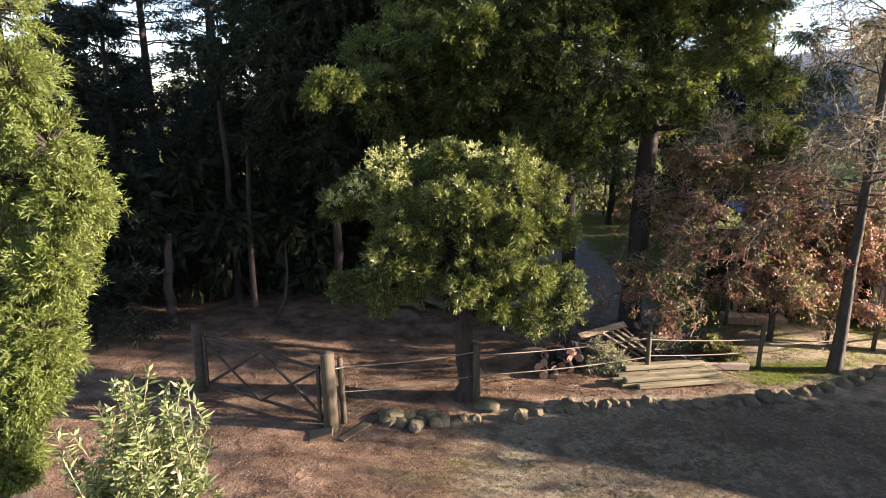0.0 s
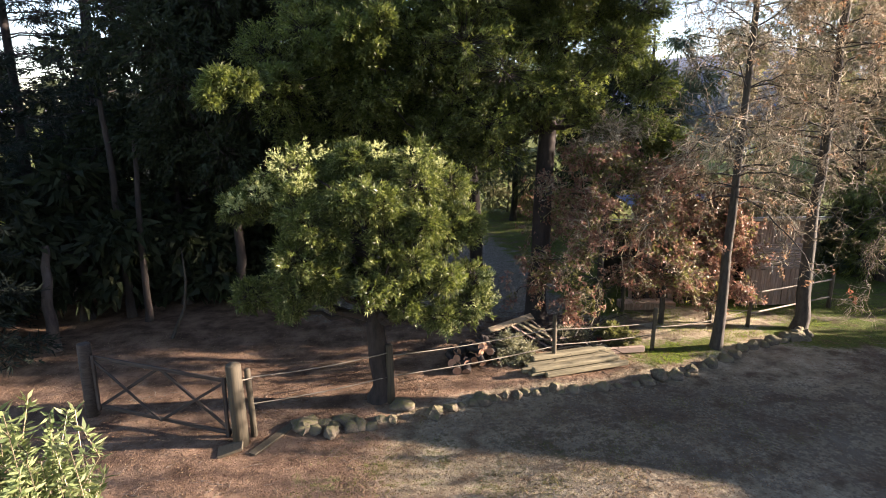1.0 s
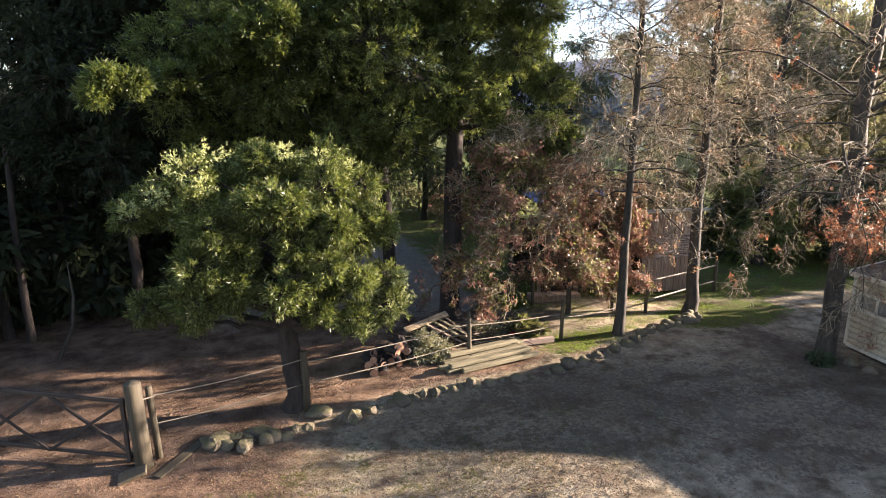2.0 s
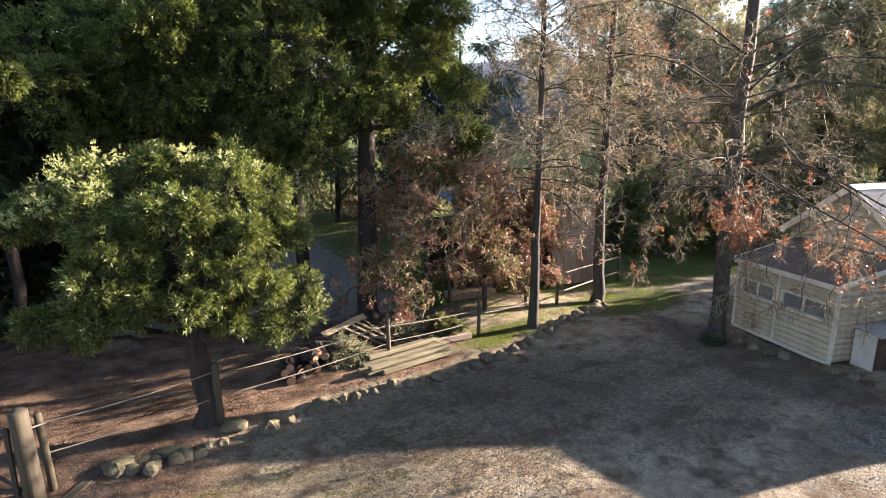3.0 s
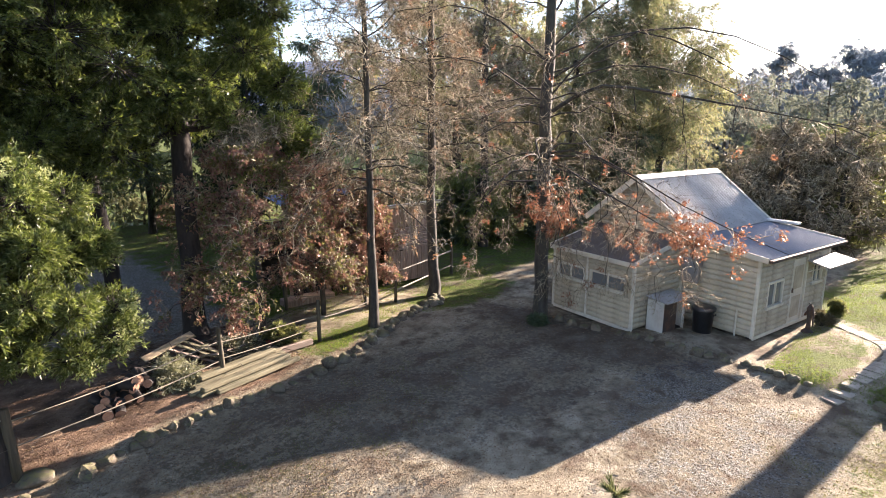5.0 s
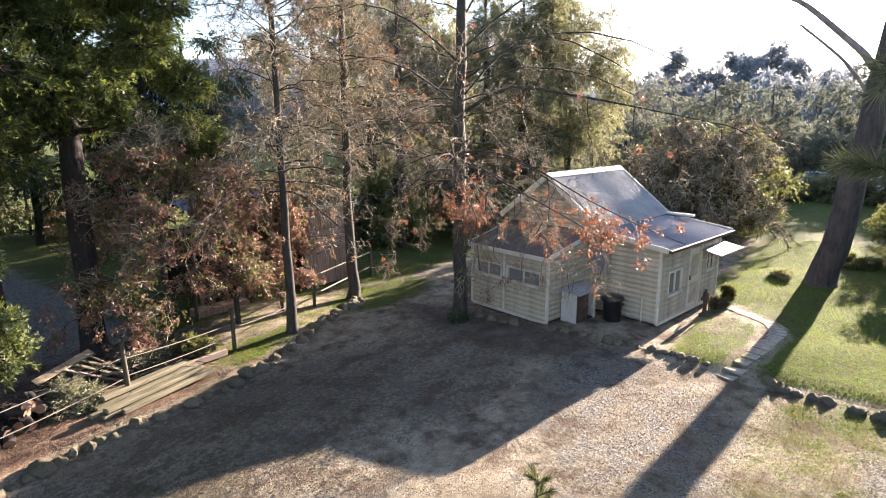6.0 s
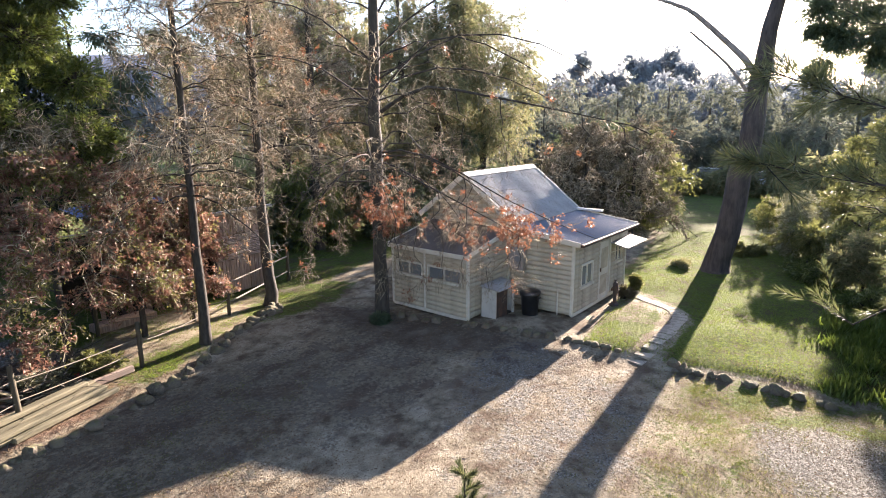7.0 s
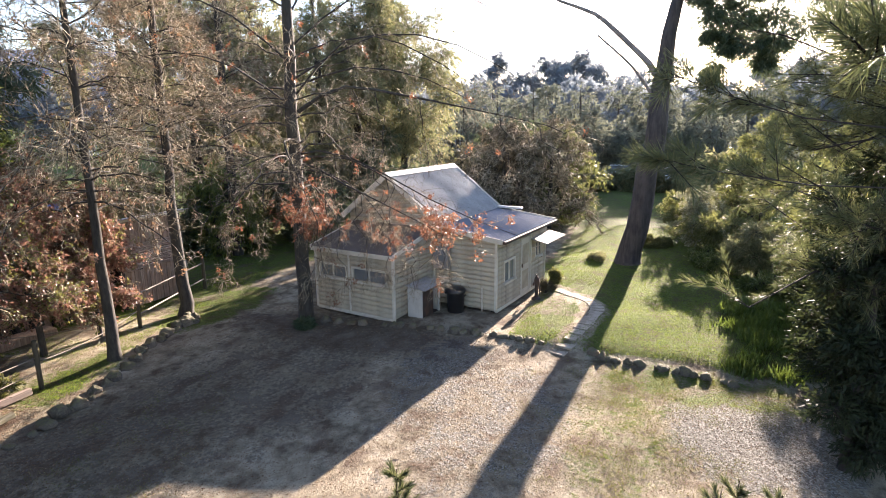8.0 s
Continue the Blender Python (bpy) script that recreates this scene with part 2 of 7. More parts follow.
def soil():
    """Bare earth, gravel, litter and grass, laid out by the sheet's own masks."""
    m, t, b = mat("ground_soil", 0.95)
    b.inputs["Specular IOR Level"].default_value = 0.1
    v = coords(t)
    big, mid, fine, grit = noise_tex(t, v, 0.35, 4), noise_tex(t, v, 1.7, 5, 0.65), noise_tex(t, v, 11, 5, 0.7), noise_tex(t, v, 45, 3, 0.7)

    def mask(name, spread=0.55):
        a = t.nodes.new("ShaderNodeAttribute")
        a.attribute_name = name
        edge = math_node(t, "MULTIPLY", math_node(t, "SUBTRACT", math_node(t, "ADD", math_node(t, "MULTIPLY", mid, 0.6), math_node(t, "MULTIPLY", fine, 0.4)), 0.5), spread * 2.4)
        s = math_node(t, "ADD", a.outputs["Fac"], edge)
        return ramp(t, s, [(0.38, (0, 0, 0)), (0.62, (1, 1, 1))])

    earth = ramp(t, mid, [(0.36, (0.095, 0.076, 0.052)), (0.48, (0.235, 0.203, 0.143)), (0.66, (0.42, 0.38, 0.285))])
    earth = mix(t, ramp(t, big, [(0.45, (0, 0, 0)), (0.7, (0.55, 0.55, 0.55))]), earth, (0.35, 0.295, 0.205))
    earth = mix(t, ramp(t, grit, [(0.54, (0, 0, 0)), (0.66, (0.5, 0.5, 0.5))]), earth, (0.085, 0.062, 0.045))
    blotch = noise_tex(t, coords(t, (1.0, 1.5, 1.0)), 0.85, 7, 0.68)
    earth = mix(t, ramp(t, blotch, [(0.4, (0.65, 0.65, 0.65)), (0.5, (0, 0, 0))]), earth, (0.1, 0.07, 0.05))
    red = ramp(t, mid, [(0.36, (0.08, 0.052, 0.037)), (0.66, (0.25, 0.17, 0.118))])
    col = mix(t, mask("litter"), earth, red)
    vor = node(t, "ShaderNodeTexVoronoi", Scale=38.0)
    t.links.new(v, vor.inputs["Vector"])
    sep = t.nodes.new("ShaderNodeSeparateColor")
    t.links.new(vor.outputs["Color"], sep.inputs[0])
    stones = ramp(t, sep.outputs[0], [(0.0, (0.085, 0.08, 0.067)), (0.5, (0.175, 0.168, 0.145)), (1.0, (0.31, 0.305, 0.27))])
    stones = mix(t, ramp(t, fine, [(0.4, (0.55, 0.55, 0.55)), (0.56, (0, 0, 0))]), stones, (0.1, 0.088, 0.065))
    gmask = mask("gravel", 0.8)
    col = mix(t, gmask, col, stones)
    turf = ramp(t, fine, [(0.3, (0.025, 0.036, 0.009)), (0.52, (0.075, 0.105, 0.02)), (0.75, (0.15, 0.17, 0.045))])
    turf = mix(t, ramp(t, big, [(0.45, (0, 0, 0)), (0.7, (0.6, 0.6, 0.6))]), turf, (0.125, 0.14, 0.04))
    turf = mix(t, ramp(t, mid, [(0.38, (0.9, 0.9, 0.9)), (0.53, (0, 0, 0))]), turf, (0.075, 0.068, 0.03))
    col = mix(t, mask("grass", 0.85), col, turf)
    # Darkens damp earth and, as painted shade, the drive's shadowed part.
    dark = mask("damp_and_shade", 1.1)
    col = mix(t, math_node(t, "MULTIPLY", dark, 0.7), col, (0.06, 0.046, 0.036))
    t.links.new(col, b.inputs["Base Color"])
    h = math_node(t, "ADD", math_node(t, "MULTIPLY", fine, 0.6), math_node(t, "MULTIPLY", grit, 0.35))
    h = math_node(t, "ADD", h, math_node(t, "MULTIPLY", math_node(t, "MULTIPLY", sep.outputs[1], gmask), 0.4))
    bump(t, b, h, 1.0, 0.08)
    return m


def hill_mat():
    m, t, b = mat("forested_hill_hazed", 1.0)
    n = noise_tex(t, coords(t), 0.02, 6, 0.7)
    # Forest green shifted to blue: the haze of distance, put into the colour.
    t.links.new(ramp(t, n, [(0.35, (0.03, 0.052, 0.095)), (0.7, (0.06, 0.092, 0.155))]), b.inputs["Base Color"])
    return m


ZINC, GLASS, STONE, SOIL, HILL = zinc(), glass(), stone(), soil(), hill_mat()

# ---- mesh helpers ----
rng = np.random.default_rng(7)
TOP = Vector((0, 0, 1))


def np_mesh(name, verts, quads, smooth=False):
    """A mesh from arrays of corners and faces (all of three or all of four corners)."""
    verts, quads = np.asarray(verts, np.float32), np.asarray(quads, np.int32)
    me = bpy.data.meshes.new(name)
    me.vertices.add(len(verts))
    me.vertices.foreach_set("co", verts.ravel())
    me.loops.add(quads.size)
    me.loops.foreach_set("vertex_index", quads.ravel())
    me.polygons.add(len(quads))
    me.polygons.foreach_set("loop_start", np.arange(0, quads.size, quads.shape[1], dtype=np.int32))
    if smooth:
        me.polygons.foreach_set("use_smooth", np.ones(len(quads), bool))
    me.update(calc_edges=True)
    return me


def thing(name, at=(0, 0, 0), label="", category="", group="", kind="", rz=0.0):
    ob = new(name)
    ob.empty_display_size = 0.2
    ob.matrix_basis = pose(*at, 0, 0, rz)
    return tagged(ob, label, category, group, kind)


def child(name, me, material, parent, label="", m=None):
    ob = new(name, me)
    if material and not me.materials:
        me.materials.append(material)
    ob.parent = parent
    if m is not None:
        ob.matrix_basis = m
    if label:
        tagged(ob, label)
    return ob


def part(name, bm, material, parent, label="", m=None):
    me = bpy.data.meshes.new(name)
    bm.normal_update()
    bm.to_mesh(me)
    bm.free()
    return child(name, me, material, parent, label, m)


def whole(name, me, material, label, category, group="", kind="", m=None):
    ob = new(name, me)
    if material and not me.materials:
        me.materials.append(material)
    if m is not None:
        ob.matrix_basis = m
    return tagged(ob, label, category, group, kind)


def bm_box(x0, x1, y0, y1, z0, z1, bevel=0.0, bm=None):
    bm = bm or bmesh.new()
    made = bmesh.ops.create_cube(bm, size=1.0)["verts"]
    bmesh.ops.scale(bm, vec=(x1 - x0, y1 - y0, z1 - z0), verts=made)
    bmesh.ops.translate(bm, vec=((x0 + x1) / 2, (y0 + y1) / 2, (z0 + z1) / 2), verts=made)
    if bevel:
        edges = list({e for v in made for e in v.link_edges})
        bmesh.ops.bevel(bm, geom=edges, offset=bevel, segments=1, affect="EDGES")
    return bm


def bm_mesh(name, bm, smooth=False):
    me = bpy.data.meshes.new(name)
    bm.normal_update()
    bm.to_mesh(me)
    bm.free()
    if smooth:
        me.polygons.foreach_set("use_smooth", np.ones(len(me.polygons), bool))
    return me


def tubes(paths, radii, sides=3):
    """Corners and faces of many tubes: paths (n, k, 3), radii (n, k)."""
    p, r = np.asarray(paths, float), np.asarray(radii, float)
    n, k, _ = p.shape
    tang = np.gradient(p, axis=1)
    tang /= np.linalg.norm(tang, axis=2, keepdims=True) + 1e-9
    ref = np.where(np.abs(tang[:, :1, 2:3]) > 0.9, np.array([[[1.0, 0, 0]]]), np.array([[[0, 0, 1.0]]]))
    a = np.cross(tang, np.broadcast_to(ref, tang.shape))
    a /= np.linalg.norm(a, axis=2, keepdims=True) + 1e-9
    b = np.cross(tang, a)
    ang = np.linspace(0, 2 * np.pi, sides, endpoint=False)
    ring = p[:, :, None] + r[:, :, None, None] * (a[:, :, None] * np.cos(ang)[:, None] + b[:, :, None] * np.sin(ang)[:, None])
    idx = np.arange(n * k * sides).reshape(n, k, sides)
    nxt = np.roll(idx, -1, axis=2)
    quads = np.stack([idx[:, :-1], nxt[:, :-1], nxt[:, 1:], idx[:, 1:]], -1).reshape(-1, 4)
    return ring.reshape(-1, 3), quads


def join(*pieces):
    v, q, base = [], [], 0
    for vv, qq in pieces:
        v.append(vv), q.append(np.asarray(qq) + base)
        base += len(vv)
    return np.concatenate(v), np.concatenate(q)


def unit(v):
    return v / (np.linalg.norm(v, axis=-1, keepdims=True) + 1e-9)


def scatter(n):
    return unit(rng.normal(size=(n, 3)))


def ribbons(paths, width):
    """Thin bent twigs of three points each (n, 3, 3)."""
    side = unit(np.cross(paths[:, 2] - paths[:, 0], scatter(len(paths))))[:, None] * width / 2
    v = np.concatenate([paths - side, paths + side], 1)
    i = np.arange(len(paths))[:, None] * 6
    q = np.concatenate([i + np.array([[0, 1, 4, 3]]), i + np.array([[1, 2, 5, 4]])])
    return v.reshape(-1, 3), q


def blades(base, way, length, width, fold=0.3, slim=False):
    """Leaves: a folded diamond each, from base along way."""
    side = unit(np.cross(way, scatter(len(way))))
    up = np.cross(side, way)
    length, width = np.broadcast_to(length, len(base))[:, None], np.broadcast_to(width, len(base))[:, None]
    if slim:
        s = side * width * 0.5
        v = np.stack([base + way * length * 0.3 - s, base + way * length * 0.15 + s, base + way * length], 1)
        return v.reshape(-1, 3), np.arange(len(base) * 3).reshape(-1, 3)
    midp = base + way * length * 0.45
    v = np.stack([base, midp + side * width / 2 + up * width * fold, base + way * length, midp - side * width / 2 + up * width * fold], 1)
    return v.reshape(-1, 3), np.arange(len(base) * 4).reshape(-1, 4)


def curve_path(a, b, k, sag=0.0, wobble=0.0):
    """Paths from a to b (n, 3) with k points, bent up by sag and wobbling."""
    s = np.linspace(0, 1, k)[None, :, None]
    p = a[:, None] * (1 - s) + b[:, None] * s
    p[:, :, 2] += (4 * s * (1 - s))[:, :, 0] * np.broadcast_to(sag, len(a))[:, None]
    if wobble:
        w = rng.normal(size=p.shape) * wobble * (s * (1 - s) * 4)
        p += w * np.linalg.norm(b - a, axis=1)[:, None, None]
    return p


def taper(n, k, r0, r1):
    s = np.linspace(0, 1, k)[None]
    return np.broadcast_to(r0, n)[:, None] * (1 - s) + np.broadcast_to(r1, n)[:, None] * s


def smooth_path(points, k):
    """One path through the given points, with k points."""
    p = np.asarray(points, float)
    s = np.linspace(0, len(p) - 1, k)
    i = np.clip(s.astype(int), 0, len(p) - 2)
    f = (s - i)[:, None]
    p0, p1, p2, p3 = p[np.clip(i - 1, 0, None)], p[i], p[i + 1], p[np.clip(i + 2, None, len(p) - 1)]
    return 0.5 * (2 * p1 + (p2 - p0) * f + (2 * p0 - 5 * p1 + 4 * p2 - p3) * f**2 + (3 * p1 - p0 - 3 * p2 + p3) * f**3)


def trunk_tube(points, radii, k=14, sides=10, flare=1.5):
    p = smooth_path(points, k)
    r = np.interp(np.linspace(0, 1, k), np.linspace(0, 1, len(radii)), radii)
    r[0] *= flare
    r[1] *= 1 + (flare - 1) * 0.25
    p[1:-1, :2] += rng.normal(size=(k - 2, 2)) * r[1:-1, None] * 0.14
    return tubes(p[None], r[None], sides)


def along(points, f):
    p = smooth_path(points, 60)
    return p[np.clip((np.asarray(f) * 59).astype(int), 0, 59)]


def lobes_in(n, centre, size, r0, r1, hollow=0.45, squash=0.75):
    """Leaf clumps placed in the outer part of an ellipsoid crown."""
    d = scatter(n)
    rad = hollow + (1 - hollow) * rng.random(n) ** 0.6
    c = np.asarray(centre) + d * rad[:, None] * np.asarray(size)
    r = r0 + (r1 - r0) * rng.random(n)
    return [(c[i], np.array([r[i], r[i], r[i] * squash])) for i in range(n)]


def foliage(lobes, sprigs, per, length, width, droop=0.2, spray=0.7, reach=0.35, along_twig=0.75):
    """Twigs fanning out of each clump and leaves along them. Returns twig paths and leaf faces."""
    starts, ends = [], []
    for c, r in lobes:
        n = max(4, int(sprigs * (0.6 + 0.8 * rng.random())))
        d = scatter(n)
        far = 0.6 + 0.5 * rng.random(n)
        starts.append(c + d * r * 0.15), ends.append(c + d * r * far[:, None])
    a, b = np.concatenate(starts), np.concatenate(ends)
    b[:, 2] -= droop * np.linalg.norm(b - a, axis=1)
    twig = curve_path(a, b, 4, 0.12 * np.linalg.norm(b - a, axis=1), 0.05)
    n = len(a)
    s = 1 - along_twig * rng.random((n, per))
    q = s * 3
    i = np.clip(q.astype(int), 0, 2)
    f = (q - i)[..., None]
    row = np.arange(n)[:, None]
    base = twig[row, i] * (1 - f) + twig[row, i + 1] * f
    way = unit(twig[:, 3] - twig[:, 1])[:, None] + scatter(n * per).reshape(n, per, 3) * spray
    way[..., 2] -= droop
    way = unit(way).reshape(-1, 3)
    base = base.reshape(-1, 3) + scatter(n * per) * length * reach
    size = 0.65 + 0.7 * rng.random(len(base))
    return twig, blades(base, way, length * size, width * size, 0.3, True)


def fewer(verts, share, grow):
    """A share of the three-cornered leaves, each grown to make up for the rest."""
    tri = verts.reshape(-1, 3, 3)
    tri = tri[(np.arange(len(tri)) * 0.61803) % 1.0 < share]
    mid = tri.mean(axis=1, keepdims=True)
    return (mid + (tri - mid) * grow).reshape(-1, 3), np.arange(len(tri) * 3).reshape(-1, 3)


def strips(a, b, width):
    """Thin far-off twigs from a to b, narrowing to a point."""
    d = unit(b - a)
    side = unit(np.cross(d, d[:, [1, 2, 0]] + 0.13)) * width / 2
    v = np.stack([a - side, a + side, b], 1)
    return v.reshape(-1, 3), np.arange(len(a) * 3).reshape(-1, 3)


def leafy_tree(name, label, category, trunk, radii, lobes, leaf, sprigs, per, size, bark, droop=0.2, spray=0.7, twig_r=0.006, start=0.35, bark_twig=None, group="", flare=1.5, limb_r=0.16, tips=0.75, reach=0.35):
    """Trunk, limbs to each clump, twigs and leaves."""
    base = np.asarray(trunk[0], float)
    ob = thing(name, tuple(base), label, category, group)
    loc = [(np.asarray(c) - base, r) for c, r in lobes]
    tr = np.asarray(trunk, float) - base
    pieces = [trunk_tube(tr, radii, 16, 10, flare)]
    c = np.array([x for x, _ in loc])
    hi = (c[:, 2] - 0.35 * np.linalg.norm(c[:, :2] - along(tr, np.full(len(c), 0.6))[:, :2], axis=1)) / max(tr[-1][2], 0.1)
    f = np.clip(hi, start, 0.97)
    root = along(tr, f)
    r0 = np.clip(0.55 * np.interp(f, np.linspace(0, 1, len(radii)), radii), 0.012, limb_r)
    v, q = join(*pieces)
    child("trunk", np_mesh("trunk", v, q, True), bark, ob)
    away = np.linalg.norm(c - root, axis=1)
    for i in np.where(away > 1.8)[0]:
        inner = np.where(away < 0.85 * away[i])[0]
        if len(inner):
            j = inner[np.argmin(np.linalg.norm(c[inner] - c[i], axis=1))]
            root[i], r0[i] = c[j], min(r0[i], 0.022)
    v, q = tubes(curve_path(root, c, 7, -0.05 * np.linalg.norm(c - root, axis=1), 0.035), taper(len(c), 7, r0, 0.012), 5)
    tagged(child("limbwork", np_mesh("limbwork", v, q, True), bark, ob), kind="stuff")
    twig, (lv, lq) = foliage(loc, sprigs, per, size[0], size[1], droop, spray, reach, tips)
    if np.hypot(base[0], base[1]) > 18:
        lv, lq = fewer(lv, 0.68, 1.21)
        tv, tq = strips(twig[:, 0], twig[:, -1], twig_r * 1.5)
    else:
        lv, lq = fewer(lv, 0.85, 1.08)
        tv, tq = tubes(twig[:, ::3], taper(len(twig), 2, twig_r, twig_r * 0.35), 3)
    tagged(child("twigwork", np_mesh("twigwork", tv, tq), bark_twig or bark, ob), kind="stuff")
    child("crown", np_mesh("crown", lv, lq), leaf, ob)
    return ob

# ---- ground ----


def gz(x, y):
    """Height of the ground."""
    x, y = np.asarray(x, float), np.asarray(y, float)
    z = 0.035 * np.sin(0.9 * x + 0.4 * y) + 0.03 * np.sin(0.5 * x - 1.1 * y + 1.0) + 0.02 * np.sin(2.1 * x + 1.7 * y)
    lawn = np.clip((x - 13.0) / 0.6, 0, 1) * np.clip((3.6 - y) / 0.8, 0, 1)
    bank = np.clip((y - bank_line(x)) / 0.4, 0, 1) * np.clip((12 - x) / 2, 0, 1) * np.clip((x + 1.5) / 2, 0, 1)
    return z * np.clip(20 / (np.hypot(x, y) + 1), 0, 1) + 0.10 * lawn + 0.10 * bank


def bank_line(x):
    """The stone row along the fence: y for each x."""
    return np.interp(x, (-2.0, -0.5, 0.6, 1.5, 2.8, 4.6, 6.7, 8.4, 9.6, 11.7, 12.4), (9.3, 9.55, 9.75, 9.85, 10.2, 10.25, 10.45, 11.1, 11.6, 12.3, 12.6))


def soft(d, w):
    return np.clip(0.5 + d / w, 0, 1)


def blob(x, y, cx, cy, rx, ry, w=0.8):
    return np.clip((1 - np.hypot((x - cx) / rx, (y - cy) / ry)) / w + 0.5, 0, 1)


def make_ground():
    def axis(lo, hi, step):
        core = np.arange(lo, hi + step / 2, step)
        out = step * 1.28 ** np.arange(1, 40)
        out = np.cumsum(out)
        out = out[out < 3600]
        return np.concatenate([lo - out[::-1], core, hi + out])

    xs, ys = axis(-16, 32, 0.3), axis(-10, 30, 0.3)
    X, Y = np.meshgrid(xs, ys)
    Z = gz(X, Y)
    n, k = X.shape
    idx = np.arange(n * k).reshape(n, k)
    quads = np.stack([idx[:-1, :-1], idx[:-1, 1:], idx[1:, 1:], idx[1:, :-1]], -1).reshape(-1, 4)
    me = np_mesh("ground", np.stack([X, Y, Z], -1).reshape(-1, 3), quads, True)
    x, y = X.ravel(), Y.ravel()
    behind = soft(y - bank_line(x) - 0.3, 0.8)
    lawn = soft(x - 13.2, 0.7) * soft(3.3 - y + 0.2 * np.clip(x - 17, 0, 3), 1.0)
    lawn *= 1 - 0.5 * blob(x, y, 16.8, 2.6, 1.8, 0.8)
    way = np.array([(18.4, 3.3), (17.2, 2.25), (16.6, 1.6), (15.9, 1.42), (14.5, 1.6), (13.1, 1.95), (12.2, 2.2)])
    near = np.full(x.shape, 9.0)
    for p, q in zip(way, way[1:]):
        s = np.clip(((x - p[0]) * (q - p)[0] + (y - p[1]) * (q - p)[1]) / ((q - p) @ (q - p)), 0, 1)
        near = np.minimum(near, np.hypot(x - p[0] - s * (q - p)[0], y - p[1] - s * (q - p)[1]))
    lawn *= soft(near - 0.38, 0.3)
    far = soft(np.hypot(x, y) - 30, 8)
    strip = behind * soft(x - 6.2, 2.0) * 0.74 * (1 - 0.85 * blob(x, y, 9.6, 13.3, 4.0, 1.0))
    moss = blob(x, y, 12.9, 12.3, 2.2, 1.1) * 0.95
    tuft = np.maximum(0.44 * blob(x, y, 9.6, 0.3, 3.0, 1.1), 0.36 * blob(x, y, 2.4, 8.2, 4.4, 1.3))
    tuft = np.maximum(tuft, 0.58 * blob(x, y, 12.0, -1.0, 1.1, 2.4))
    field = soft(y - 17.5, 2) * soft(x - 14.5, 2)
    rear = soft(y - 26, 3) * soft(x - 3, 3) * 0.8
    grass = np.clip(np.maximum.reduce([lawn, strip, moss, tuft, field, rear, far]), 0, 1)
    litter = behind * soft(6.5 - x, 2.5) * (1 - far) * soft(15.5 - y + 0.5 * np.clip(1 - x, 0, 8), 2)
    litter = np.maximum(litter, 0.75 * soft(1.0 - x, 3.0) * soft(y - 6, 2) * (1 - far))
    # Blob at (4.5, 20): pale gravel that paints extra light into shaded ground.
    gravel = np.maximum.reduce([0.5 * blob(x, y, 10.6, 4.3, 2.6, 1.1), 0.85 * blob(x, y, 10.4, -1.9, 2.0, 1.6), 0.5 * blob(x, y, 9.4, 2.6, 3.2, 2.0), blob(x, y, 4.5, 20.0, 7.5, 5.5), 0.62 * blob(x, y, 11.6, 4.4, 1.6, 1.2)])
    # Damp earth at the cottage; on the shadowed drive these blobs add painted shade.
    damp_and_shade = np.maximum.reduce([0.5 * blob(x, y, 4.2, 9.3, 3.2, 0.9), 0.7 * blob(x, y, 12.3, 7.6, 1.5, 3.6), 0.55 * blob(x, y, 10.0, 8.6, 2.2, 1.2), 0.55 * blob(x, y, 9.2, 6.6, 2.6, 1.3), 0.55 * blob(x, y, 6.0, 8.6, 5.0, 2.4), 0.45 * blob(x, y, 11.5, 8.5, 2.5, 2.5), 0.4 * blob(x, y, 3.0, 9.2, 3.0, 0.8)])
    for key, values in (("grass", grass), ("litter", litter), ("gravel", gravel), ("damp_and_shade", damp_and_shade)):
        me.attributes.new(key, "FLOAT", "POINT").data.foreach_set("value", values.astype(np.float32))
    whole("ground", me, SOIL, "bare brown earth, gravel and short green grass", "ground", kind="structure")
    return None


make_ground()


def make_hills():
    """A far forested range along the skyline."""
    az = np.radians(np.linspace(-60, 130, 160))
    top = 85 + 40 * np.sin(az * 3.0 + 0.6) + 22 * np.sin(az * 7.0 + 2.0) + 9 * np.sin(az * 19.0) + 115 * np.exp(-(((az - 0.6) / 0.28) ** 2))
    rows = []
    for d, f in ((1500, 0.0), (1750, 0.55), (2050, 1.0), (2500, 0.3)):
        rows.append(np.stack([d * np.sin(az), d * np.cos(az), f * top - 2], -1))
    P = np.stack(rows)
    idx = np.arange(P.shape[0] * P.shape[1]).reshape(P.shape[:2])
    q = np.stack([idx[:-1, :-1], idx[:-1, 1:], idx[1:, 1:], idx[1:, :-1]], -1).reshape(-1, 4)
    whole("hill_range", np_mesh("hill_range", P.reshape(-1, 3), q, True), HILL, "distant forested hills on the skyline, blue from painted haze", "backdrop", kind="structure")


make_hills()

# ---- cottage ----
HC = np.array([13.42, 6.63, 0.0])
HOUSE_RZ = -10.0
cottage = thing("cottage", (13.42, 6.63, 0.0), "small cream weatherboard cottage with corrugated iron roofs", "house", rz=HOUSE_RZ)


